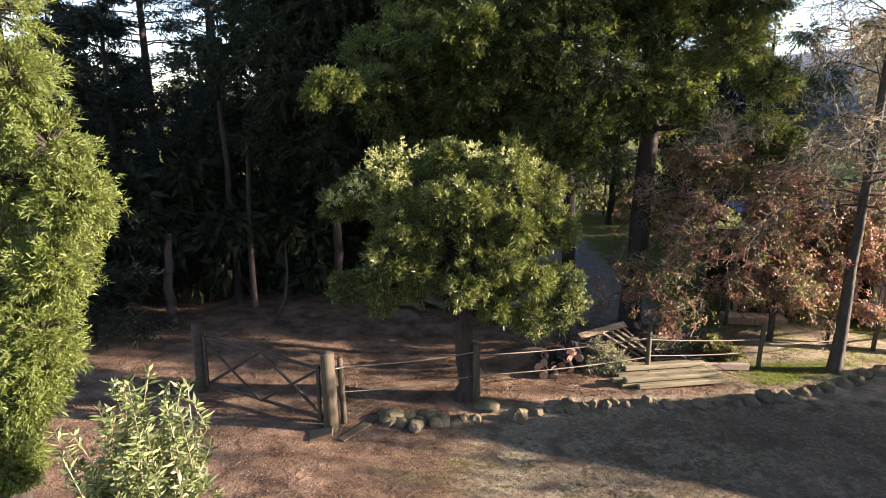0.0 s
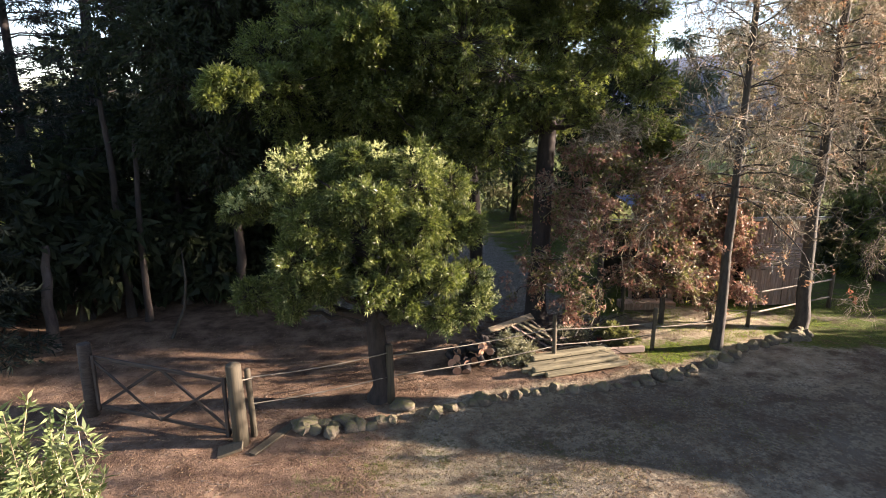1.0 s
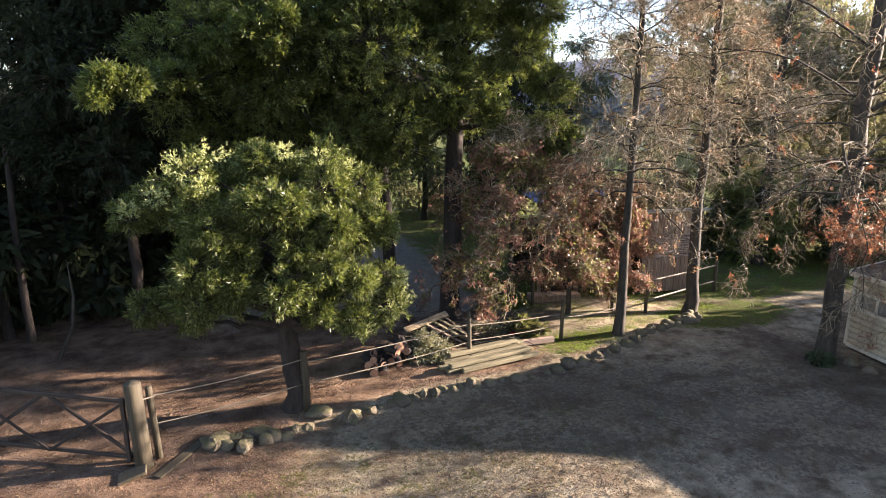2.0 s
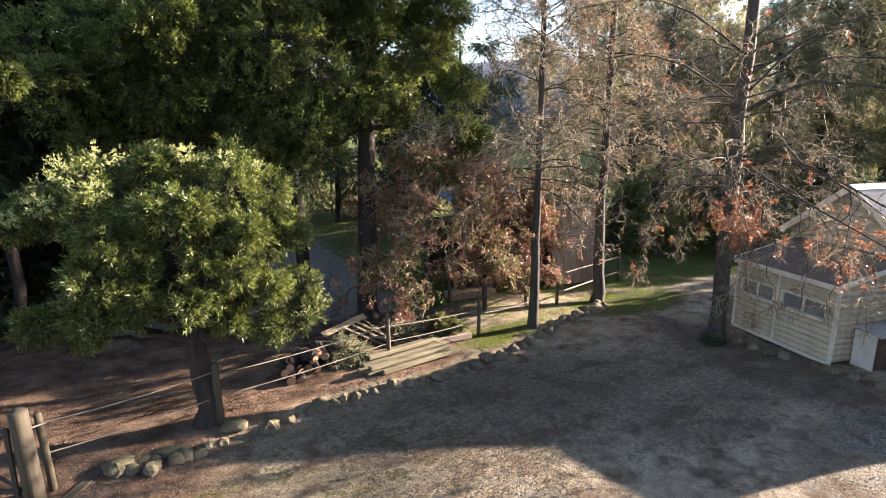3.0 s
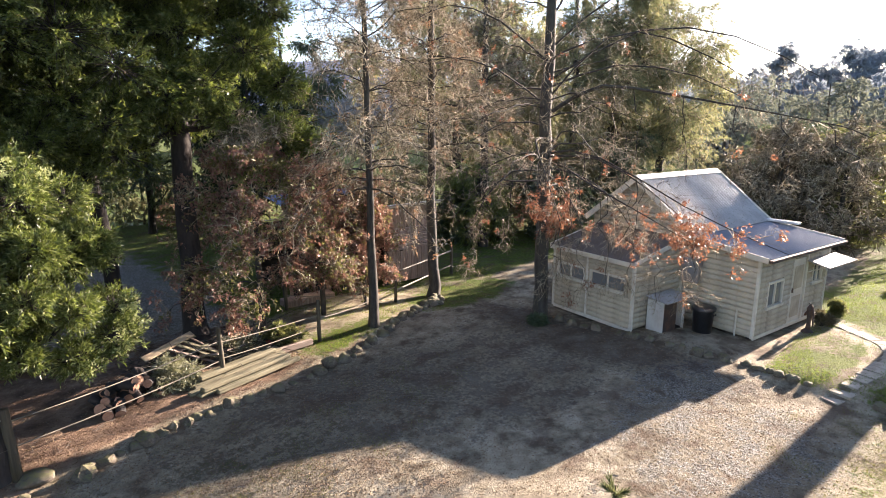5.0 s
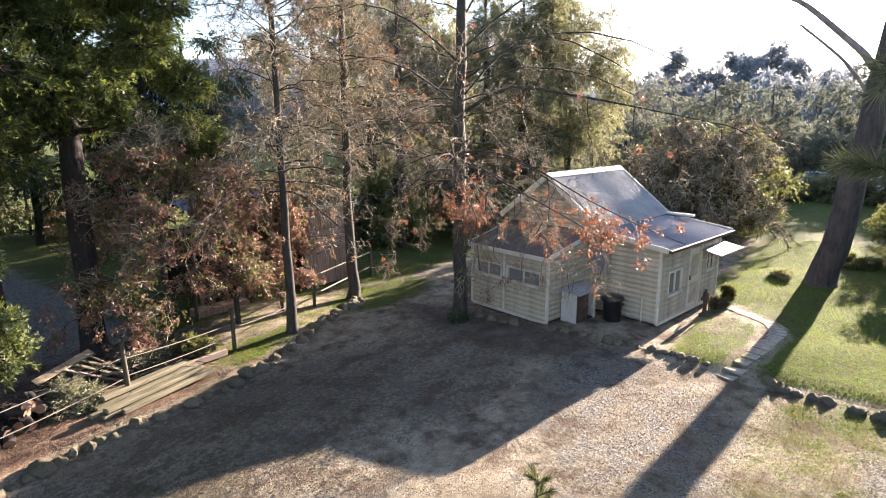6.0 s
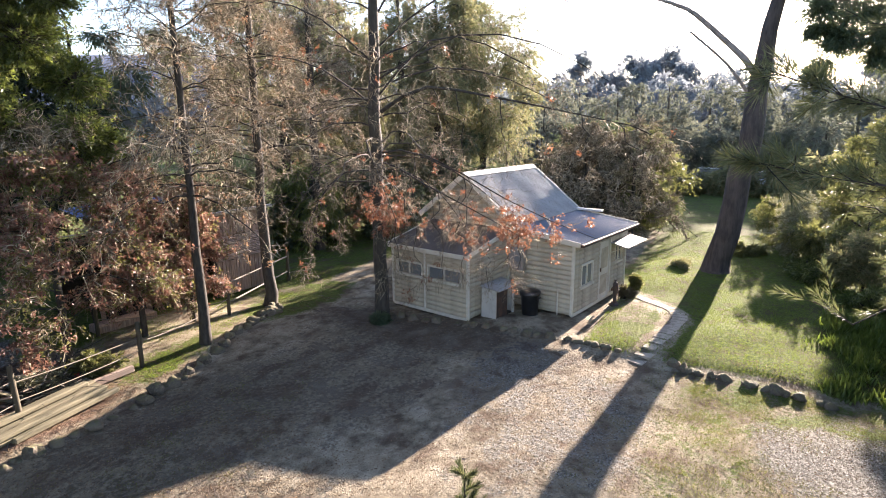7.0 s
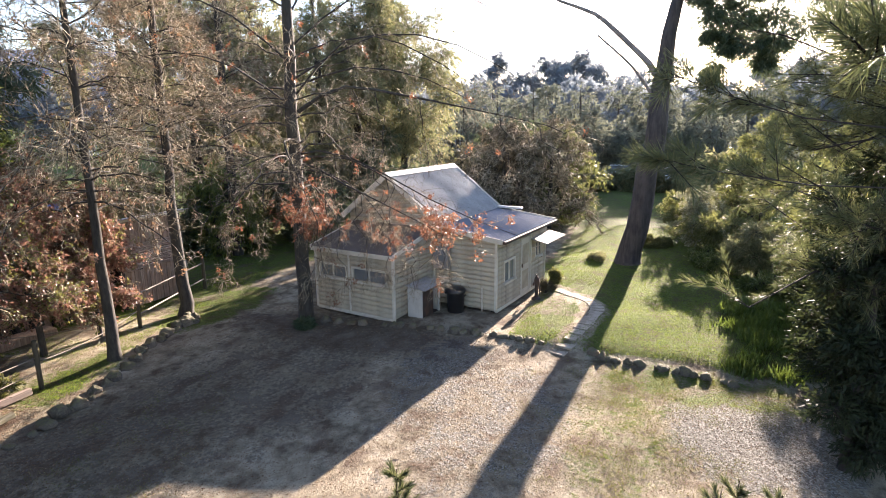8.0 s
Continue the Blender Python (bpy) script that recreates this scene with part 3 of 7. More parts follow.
@functools.lru_cache(None)
def board_mesh(length):
    """One rounded weatherboard, along x, face towards -y, 0.145 high."""
    bm = bmesh.new()
    prof = [(0.0, 0.0), (-0.03, 0.006), (-0.05, 0.03), (-0.052, 0.07), (-0.036, 0.11), (-0.008, 0.138), (0.0, 0.145)]
    a = [bm.verts.new((0, y, z)) for y, z in prof]
    b = [bm.verts.new((length, y, z)) for y, z in prof]
    for i in range(len(prof) - 1):
        bm.faces.new((a[i], b[i], b[i + 1], a[i + 1]))
    bm.faces.new(a), bm.faces.new(b[::-1])
    bmesh.ops.recalc_face_normals(bm, faces=bm.faces)
    return bm_mesh("weatherboard", bm)


def clad(parent, origin, rz, length, top_at, holes=(), z0=0.12, start_at=None):
    """Weatherboards on a wall that runs from origin along its local x. top_at(s): height of the wall there."""
    z, step = z0, 0.14
    while z < 4.5:
        spans = [(0.0, length)]
        xs = np.linspace(0, length, 121)
        ok = xs[np.array([top_at(s) for s in xs]) > z + 0.10]
        if not len(ok):
            break
        spans = [(ok[0], ok[-1])]
        for h0, h1, b0, b1 in holes:
            if z + 0.1 > b0 and z + 0.02 < b1:
                spans = [p for a, b in spans for p in ((a, min(b, h0)), (max(a, h1), b)) if p[1] - p[0] > 0.04]
        for a, b in spans:
            me = board_mesh(round(b - a, 2))
            child("weatherboard", me, CREAM, parent, m=pose(*origin, 0, 0, rz) @ pose(a, 0, z))
        z += step


def box_part(name, dims, material, parent, label="", m=None, bevel=0.004):
    return part(name, bm_box(*dims, bevel=bevel), material, parent, label, m)


def corrugated(name, length, run, parent, m, material=None, pitch=0.076, amp=0.012, label=""):
    """A sheet along x (length), waves across, running down y."""
    nx = int(length / pitch * 6)
    xs = np.linspace(0, length, nx)
    z = amp * np.sin(xs * 2 * np.pi / pitch)
    rows = []
    for y, dz in ((0, 0), (run * 0.33, -0.004), (run * 0.66, 0.003), (run, 0)):
        rows.append(np.stack([xs, np.full(nx, y), z + dz], -1))
    topv = np.stack(rows)
    low = topv - np.array([0, 0, 0.006])
    idx = np.arange(topv.shape[0] * nx).reshape(-1, nx)
    q1 = np.stack([idx[:-1, :-1], idx[:-1, 1:], idx[1:, 1:], idx[1:, :-1]], -1).reshape(-1, 4)
    v = np.concatenate([topv.reshape(-1, 3), low.reshape(-1, 3)])
    q2 = q1[:, ::-1] + topv.shape[0] * nx
    return child(name, np_mesh(name, v, np.concatenate([q1, q2]), True), material or ZINC, parent, label, m)


def window_unit(parent, width, height, panes, m, label="white-framed window with dark panes"):
    """A framed window in local x/z, face towards -y."""
    w = thing("window", (0, 0, 0))
    w.parent, w.matrix_basis = parent, m
    tagged(w, label)
    f = 0.05
    for x0, x1, z0, z1 in ((-f, 0, -f, height + f), (width, width + f, -f, height + f), (0, width, height, height + f)):
        box_part("window_frame", (x0, x1, -0.055, 0.05, z0, z1), TRIM, w)
    box_part("sill", (-f - 0.03, width + f + 0.03, -0.085, 0.05, -f - 0.02, 0.0), TRIM, w)
    step = width / panes
    for i in range(panes):
        box_part("pane", (i * step + 0.02, (i + 1) * step - 0.02, 0.0, 0.006, 0.015, height - 0.015), GLASS, w, bevel=0)
        box_part("curtain", (i * step + 0.02 + 0.55 * step * (i % 2), (i + 0.42) * step + 0.5 * step * (i % 2), 0.05, 0.06, 0.02, height - 0.02), CURTAIN, w, bevel=0)
        if i:
            box_part("mullion", (i * step - 0.02, i * step + 0.02, -0.045, 0.03, 0, height), TRIM, w)
    return w


def make_cottage():
    c = cottage
    LEAN_W, LEAN_D, EAVE = 2.78, 2.07, 1.93
    MR, ML, X0, X1 = -2.12, 3.15, 2.07, 5.85   # main room: right side, left side, front, rear
    RIDGE_Y, RIDGE_Z, BREAK_Y, BREAK_Z, SKIRT = 1.54, 3.93, -0.35, 2.52, 0.125

    # inner wall cores
    box_part("wall", (0.0, LEAN_D, 0.0, 0.08, 0.08, EAVE), CREAM, c)
    box_part("wall", (0.0, LEAN_D, LEAN_W - 0.08, LEAN_W, 0.08, EAVE), CREAM, c)

    def front_core(y0, y1, z0, z1):
        box_part("wall", (0.0, 0.08, y0, y1, z0, z1), CREAM, c)

    wins = ((0.24, 1.38), (1.66, 2.62))
    zlo, zhi = 1.08, 1.42
    front_core(0.08, LEAN_W - 0.08, 0.08, zlo), front_core(0.08, LEAN_W - 0.08, zhi, EAVE)
    for y0, y1 in ((0.08, wins[0][0]), (wins[0][1], wins[1][0]), (wins[1][1], LEAN_W - 0.08)):
        front_core(y0, y1, zlo, zhi)
    for y0, y1 in wins:
        window_unit(c, y1 - y0, zhi - zlo, 2, pose(0, y1, zlo, 0, 0, -90))

    # main room walls: profile of the gable, front and rear
    def gable_top(y):
        if y > RIDGE_Y:
            return RIDGE_Z - (y - RIDGE_Y) * 0.76
        if y > BREAK_Y:
            return RIDGE_Z - (RIDGE_Y - y) * 0.746
        return BREAK_Z - (BREAK_Y - y) * SKIRT

    for x, t in ((X0, 0.08), (X1 - 0.08, 0.08)):
        bm = bmesh.new()
        ys = (MR, BREAK_Y, RIDGE_Y, ML)
        prof = [(MR, 0.08)] + [(y, gable_top(y) - 0.05) for y in ys] + [(ML, 0.08)]
        a = [bm.verts.new((x, y, z)) for y, z in prof]
        b = [bm.verts.new((x + t, y, z)) for y, z in prof]
        bm.faces.new(a), bm.faces.new(b[::-1])
        for i in range(len(prof)):
            bm.faces.new((a[i], a[i - 1], b[i - 1], b[i]))
        bmesh.ops.recalc_face_normals(bm, faces=bm.faces)
        part("gable_wall", bm, CREAM, c)
    side_z = gable_top(MR) - 0.06
    sw = (2.6, 3.32, 0.82, 1.42)
    sw2 = (5.02, 5.52, 1.10, 1.60)
    door = (3.84, 4.6, 0.10, 1.92)
    cuts = sorted({X0 + 0.08, *sw[:2], *door[:2], *sw2[:2], X1 - 0.08})
    for a, b in zip(cuts, cuts[1:]):
        gaps = [(h[2], h[3]) for h in (sw, sw2, door) if h[0] <= a < h[1]]
        z = 0.08
        for lo, hi in gaps:
            if lo > z + 0.03:
                box_part("wall", (a, b, MR, MR + 0.08, z, lo), CREAM, c, bevel=0)
            z = hi
        box_part("wall", (a, b, MR, MR + 0.08, z, side_z), CREAM, c, bevel=0)
    box_part("wall", (X0 + 0.08, X1 - 0.08, ML - 0.08, ML, 0.08, gable_top(ML) - 0.06), CREAM, c)
    window_unit(c, sw[1] - sw[0], sw[3] - sw[2], 2, pose(sw[0], MR, sw[2]))
    window_unit(c, sw2[1] - sw2[0], sw2[3] - sw2[2], 2, pose(sw2[0], MR, sw2[2]))
    d = box_part("door", (door[0] + 0.03, door[1] - 0.03, MR - 0.01, MR + 0.035, door[2], door[3] - 0.03), TRIM, c, "closed cream panelled side door")
    box_part("door_handle", (door[0] + 0.08, door[0] + 0.11, MR - 0.05, MR - 0.01, 0.98, 1.10), IRON_DARK, d)
    for z0, z1 in ((0.25, 0.85), (1.05, 1.7)):
        box_part("door_panel", (door[0] + 0.14, door[1] - 0.14, MR - 0.022, MR - 0.012, z0, z1), CREAM, d)
    for a, b in ((door[0] - 0.05, door[0]), (door[1], door[1] + 0.05)):
        box_part("door_jamb", (a, b, MR - 0.05, MR + 0.06, 0.08, door[3] + 0.05), TRIM, c)
    # weatherboards
    clad(c, (0, LEAN_W, 0), -90, LEAN_W, lambda s: EAVE, [(LEAN_W - y1 - 0.05, LEAN_W - y0 + 0.05, zlo - 0.06, zhi + 0.05) for y0, y1 in wins])
    clad(c, (0, 0, 0), 0, LEAN_D, lambda s: EAVE + 0.2 * s)
    clad(c, (X0, 0.0, 0), -90, 2.12, lambda s: gable_top(-s) - 0.05)
    clad(c, (X0, ML, 0), -90, ML - 0.0, lambda s: gable_top(ML - s) - 0.1, z0=2.2)
    clad(c, (X0, MR, 0), 0, X1 - X0, lambda s: side_z, [(h[0] - X0 - 0.05, h[1] - X0 + 0.05, h[2] - 0.06, h[3] + 0.05) for h in (sw, sw2, door)])
    # corner stops and battens
    for x, y in ((-0.02, -0.02), (-0.02, LEAN_W + 0.02), (X0 - 0.02, MR - 0.02), (X1 + 0.0, MR - 0.02)):
        box_part("corner_stop", (x - 0.045, x + 0.03, y - 0.045, y + 0.03, 0.08, (EAVE if x < 1 else side_z) + 0.02), TRIM, c)
    box_part("batten", (-0.06, -0.01, 1.49, 1.55, 0.08, EAVE), TRIM, c)
    box_part("plinth_board", (-0.05, 0.0, -0.05, LEAN_W, 0.03, 0.12), TRIM, c)
    box_part("plinth_board", (X0, X1, MR - 0.05, MR, 0.03, 0.12), TRIM, c)
    for x, y in ((0.1, 0.1), (0.1, 1.4), (0.1, 2.6), (1.9, 0.1), (2.2, -2.0), (4.0, -2.0), (5.7, -2.0), (2.2, 3.0), (5.7, 3.0)):
        box_part("stump", (x - 0.06, x + 0.06, y - 0.06, y + 0.06, -0.12, 0.09), WOOD_DARK, c)
    # lean-to roof, rising to the gable
    pitch = math.degrees(math.atan2(0.42, LEAN_D))
    corrugated("lean_to_roof", LEAN_W + 0.24, LEAN_D + 0.16, c, pose(-0.14, LEAN_W + 0.12, EAVE + 0.02, 0, 0, -90) @ pose(0, 0, 0, pitch, 0, 0), RUSTY)
    box_part("fascia", (-0.16, -0.125, -0.12, LEAN_W + 0.12, EAVE - 0.10, EAVE + 0.02), TRIM, c)
    for y in (-0.12, LEAN_W + 0.10):
        bm = bm_box(0, LEAN_D + 0.14, 0, 0.03, -0.1, 0.015, 0.004)
        part("barge_board", bm, TRIM, c, m=pose(-0.14, y, EAVE + 0.04, 0, -pitch, 0))
    # main roof: two steep slopes and the flat skirt on the sunny side
    g = 0.2
    L = X1 - X0 + 2 * g
    a1 = math.degrees(math.atan(0.746))
    run1 = (RIDGE_Y - BREAK_Y) / math.cos(radians(a1)) + 0.06
    corrugated("roof_slope", L, run1, c, pose(X0 - g, RIDGE_Y, RIDGE_Z, 0, 0, 0) @ pose(0, 0, 0.02, a1, 0, 0) @ pose(0, -run1, 0))
    a2 = math.degrees(math.atan(0.76))
    run2 = (ML + 0.22 - RIDGE_Y) / math.cos(radians(a2))
    corrugated("roof_slope", L, run2, c, pose(X0 - g, RIDGE_Y, RIDGE_Z + 0.02, -a2, 0, 0))
    a3 = math.degrees(math.atan(SKIRT))
    run3 = (BREAK_Y - MR + 0.3) / math.cos(radians(a3))
    corrugated("skirt_roof", L, run3, c, pose(X0 - g, BREAK_Y, BREAK_Z - 0.035, a3, 0, 0) @ pose(0, -run3, 0), SKIRT_SHEET, label="blue-grey sheet over the side room")
    part("flashing", bm_box(X1 + 0.02, X1 + g, BREAK_Y - 0.9, BREAK_Y + 0.02, BREAK_Z - 0.02, BREAK_Z + 0.05, 0.01), RIDGE_SHEET, c, "white metal flashing")
    for s in (-1, 1):
        bm = bm_box(-0.015, L + 0.015, 0, 0.2, 0.0, 0.012)
        part("ridge_cap", bm, RIDGE_SHEET, c, "pale metal ridge capping", m=pose(X0 - g, RIDGE_Y, RIDGE_Z + 0.05, (a1 if s < 0 else -a2), 0, 0) @ pose(0, -0.2 if s < 0 else 0, 0))
    for x in (X0 - g - 0.03, X1 + g):
        part("barge_board", bm_box(0, 0.03, -run1, 0, -0.12, 0.045, 0.004), TRIM, c, m=pose(x, RIDGE_Y, RIDGE_Z + 0.01, a1, 0, 0))
        part("barge_board", bm_box(0, 0.03, 0, run2, -0.12, 0.045, 0.004), TRIM, c, m=pose(x, RIDGE_Y, RIDGE_Z + 0.01, -a2, 0, 0))
        part("barge_board", bm_box(0, 0.03, -run3, 0, -0.10, 0.04, 0.004), TRIM, c, m=pose(x, BREAK_Y, BREAK_Z - 0.035, a3, 0, 0))
    ez = BREAK_Z - 0.035 - run3 * math.sin(radians(a3))
    ey = BREAK_Y - run3 * math.cos(radians(a3))
    part("gutter", bm_box(X0 - g, X1 + g, ey - 0.09, ey + 0.0, ez - 0.085, ez - 0.005, 0.01), IRON_DARK, c, "dark metal eaves gutter")
    # awning over the side door
    aw = part("awning", bm_box(4.55, 6.25, MR - 0.62, MR - 0.04, 0, 0.03, 0.005), AWNING, c, "grey sheet awning over the side door", m=pose(0, 0, 1.78) @ pose(0, MR, 0, 11, 0, 0) @ pose(0, -MR, 0))
    for x in (4.65, 6.1):
        v, q = tubes(np.array([[(x, MR - 0.02, 1.45), (x, MR - 0.5, 1.68)]]), np.full((1, 2), 0.014), 6)
        child("awning_strut", np_mesh("awning_strut", v, q), TRIM, c)
    # flue box, downpipe and tap pipe on the front wall
    h = part("meter_box", bm_box(X0 - 0.24, X0 - 0.03, -0.66, -0.16, 1.2, 1.86, 0.015), paint_mat("grey_metal_box", (0.16, 0.17, 0.18), (0.09, 0.08, 0.07), 0.45, 0.5), c, "dark grey metal box fixed to the wall")
    for y, z1 in ((-0.09, 2.35), (-1.72, 0.75)):
        v, q = tubes(np.array([[(X0 - 0.07, y, 0.05), (X0 - 0.07, y, z1)]]), np.full((1, 2), 0.035 if y > -1 else 0.022), 8)
        child("downpipe", np_mesh("downpipe", v, q, True), TRIM, c)
    return None


make_cottage()


def house_point(x, y, z=0.0):
    return tuple(pose(*HC, 0, 0, HOUSE_RZ) @ Vector((x, y, z)))


def make_kennel():
    k = thing("kennel", house_point(1.04, -0.29), "pale painted box kennel with a dark open front beside the wall", "kennel", rz=HOUSE_RZ)
    box_part("side_panel", (-0.5, -0.47, -0.3, 0.2, 0.03, 0.9), KENNEL_PAINT, k)
    box_part("side_panel", (0.43, 0.46, -0.3, 0.2, 0.03, 0.9), KENNEL_PAINT, k)
    box_part("rear_panel", (-0.47, 0.43, 0.17, 0.2, 0.03, 0.93), KENNEL_PAINT, k)
    # Dark sheet added across part of the open front, for its shade.
    box_part("opening_fill", (-0.47, 0.1, -0.285, -0.26, 0.05, 0.86), IRON_DARK, k, "dark red-brown sheet added for the shaded opening")
    box_part("corner_batten", (0.36, 0.43, -0.3, -0.26, 0.05, 0.86), KENNEL_PAINT, k)
    box_part("floor_board", (-0.47, 0.43, -0.26, 0.17, 0.03, 0.06), WOOD_DARK, k)
    part("lid", bm_box(-0.57, 0.54, -0.44, 0.22, 0, 0.03, 0.006), ZINC, k, "sloping metal lid", m=pose(0, 0, 0.94, 6, 0, 0))


def make_bin():
    b = thing("rubbish_bin", house_point(1.62, -1.05), "black plastic rubbish bin with a lid", "bin", rz=HOUSE_RZ)
    prof = [(0.21, 0.0), (0.23, 0.03), (0.27, 0.62), (0.29, 0.64), (0.29, 0.68), (0.27, 0.69), (0.25, 0.68), (0.20, 0.05)]
    for name, pr in (("body", prof), ("lid", [(0.305, 0.66), (0.31, 0.71), (0.28, 0.74), (0.10, 0.77), (0.0, 0.775)])):
        bm = bmesh.new()
        rings = [[bm.verts.new((r * math.cos(a), r * math.sin(a), z)) for a in np.linspace(0, 2 * math.pi, 20, endpoint=False)] for r, z in pr]
        for p, q in zip(rings, rings[1:]):
            for i in range(20):
                bm.faces.new((p[i - 1], p[i], q[i], q[i - 1]))
        bmesh.ops.remove_doubles(bm, verts=bm.verts, dist=0.0005)
        me = bm_mesh(name, bm, True)
        child(name, me, BIN_PLASTIC, b)
    for s in (-1, 1):
        box_part("handle", (-0.06, 0.06, s * 0.29 - 0.015, s * 0.29 + 0.03 * s, 0.55, 0.6), BIN_PLASTIC, b)


def make_pump():
    p = thing("hand_pump", (16.9, 3.35, float(gz(16.9, 3.35))), "old dark cast-iron hand water pump on the lawn", "water pump", rz=35)

    def pipe(name, pts, radii, sides=10):
        v, q = tubes(np.array([pts]), np.array([radii]), sides)
        child(name, np_mesh(name, v, q, True), IRON_DARK, p)

    pipe("base_flange", [(0, 0, 0), (0, 0, 0.04), (0, 0, 0.1)], [0.16, 0.15, 0.07])
    pipe("body", [(0, 0, 0.08), (0, 0, 0.3), (0, 0, 0.55), (0, 0, 0.66)], [0.06, 0.05, 0.075, 0.085])
    pipe("spout", [(0.05, 0, 0.5), (0.16, 0, 0.52), (0.23, 0, 0.47), (0.25, 0, 0.4)], [0.035, 0.03, 0.028, 0.03], 8)
    pipe("lever", [(0.1, 0, 0.78), (0, 0, 0.76), (-0.14, 0, 0.72), (-0.22, 0, 0.5), (-0.25, 0, 0.25)], [0.018, 0.022, 0.02, 0.018, 0.02], 6)
    pipe("cap", [(0, 0, 0.65), (0, 0, 0.7), (0, 0, 0.8)], [0.09, 0.07, 0.025], 8)


make_kennel(), make_bin(), make_pump()


def make_car(at, rz):
    c = thing("car", at, "white parked car half hidden by shrubs", "car", "parked cars", rz=rz)
    bm = bmesh.new()
    prof = [(-2.2, 0.35), (-2.2, 0.8), (-2.0, 0.95), (-0.9, 1.0), (2.0, 0.92), (2.2, 0.7), (2.2, 0.35)]
    a = [bm.verts.new((x, -0.85, z)) for x, z in prof]
    b = [bm.verts.new((x, 0.85, z)) for x, z in prof]
    bm.faces.new(a), bm.faces.new(b[::-1])
    for i in range(len(prof)):
        bm.faces.new((a[i], a[i - 1], b[i - 1], b[i]))
    bmesh.ops.recalc_face_normals(bm, faces=bm.faces)
    bmesh.ops.bevel(bm, geom=bm.edges[:], offset=0.06, segments=2, affect="EDGES")
    part("body", bm, CAR_PAINT, c)
    bm = bm_box(-1.4, 0.9, -0.75, 0.75, 0.98, 1.48)
    for v in bm.verts:
        if v.co.z > 1.2:
            v.co.x *= 0.72
            v.co.y *= 0.86
    bmesh.ops.bevel(bm, geom=bm.edges[:], offset=0.05, segments=2, affect="EDGES")
    part("cabin", bm, GLASS, c, "dark glazed cabin")
    part("roof", bm_box(-1.0, 0.62, -0.62, 0.62, 1.47, 1.52, 0.02), CAR_PAINT, c)
    for x in (-1.35, 1.4):
        for y in (-0.86, 0.86):
            v, q = tubes(np.array([[(x, y - 0.1, 0.32), (x, y + 0.1, 0.32)]]), np.full((1, 2), 0.32), 16)
            bm = bmesh.new()
            for s in (-0.1, 0.1):
                bmesh.ops.create_circle(bm, cap_ends=True, radius=0.32, segments=16, matrix=pose(x, y + s, 0.32, 90, 0, 0))
            rim = bm_mesh("rim", bm)
            w = child("wheel", np_mesh("wheel", v, q), RUBBER, c)
            child("rim", rim, RUBBER, w)


make_car((51.0, -0.9, 0.0), 70)
make_car((53.5, 3.6, 0.0), 80)

# ---- fence, gate and stones ----


fence = thing("post_and_rail_fence", (0.7, 10.22, 0.0), "weathered round posts with thin pale rails", "fence")


def round_post(x, y, h, r, lean=(0.0, 0.0), name="fence_post", label="", material=None, group=""):
    z = float(gz(x, y))
    pts = np.array([[(0, 0, -0.15), (lean[0] * 0.3, lean[1] * 0.3, h * 0.3), (lean[0], lean[1], h - 0.02), (lean[0], lean[1], h)]])
    v, q = tubes(pts, np.array([[r * 1.05, r, r * 0.96, r * 0.85]]), 10)
    bm = bmesh.new()
    me = np_mesh(name, v, q, True)
    bm.from_mesh(me)
    bpy.data.meshes.remove(me)
    bmesh.ops.holes_fill(bm, edges=[e for e in bm.edges if e.is_boundary], sides=12)
    for vert in bm.verts:
        vert.co += Vector(noise.noise_vector(vert.co * 6)) * r * 0.10
    me = bm_mesh(name, bm, True)
    if not label:
        return child(name, me, material or WOOD_POST, fence, m=pose(x - 0.7, y - 10.22, z))
    return whole(name, me, material or WOOD_POST, label, "post", group, m=pose(x, y, z))


GP, GL = (-1.97, 9.21), (-4.95, 10.75)
FENCE = [(-1.78, 9.42), (0.70, 10.22), (4.50, 11.40), (7.22, 11.92), (10.58, 12.92), (14.46, 14.35)]
round_post(*GP, 1.48, 0.13, (-0.04, 0.0), "gate_post", "thick weathered round timber gate post", group="gate posts")
round_post(*GL, 1.45, 0.12, (0.0, 0.0), "gate_post", "thick dark timber gate post in shade", WOOD_DARK, group="gate posts")
round_post(*FENCE[0], 1.28, 0.055, (-0.05, 0.0))
round_post(*FENCE[1], 1.20, 0.075, (-0.03, 0.02))
round_post(*FENCE[2], 1.17, 0.05, (-0.03, 0.0))
round_post(*FENCE[3], 1.10, 0.05, (0.0, 0.0))
round_post(*FENCE[4], 1.25, 0.05, (0.02, 0.0))
round_post(*FENCE[5], 1.10, 0.06, (0.0, 0.0))
round_post(7.70, 14.45, 1.05, 0.05, (0.02, 0.0))
round_post(9.8, 14.9, 1.0, 0.05, (0.0, 0.0))
round_post(13.4, 14.0, 1.3, 0.04, (0.0, 0.0))


def rail(a, b, sag=0.0, r=0.01, name="fence_rail", label="pale thin fence rail strung between posts", material=None):
    p = curve_path(np.array([a], float), np.array([b], float), 9, -sag, 0.0)
    v, q = tubes(p, np.full((1, 9), r), 6)
    return child("rail", np_mesh("rail", v - np.array([0.7, 10.22, 0.0]), q, True), material or WIRE, fence)


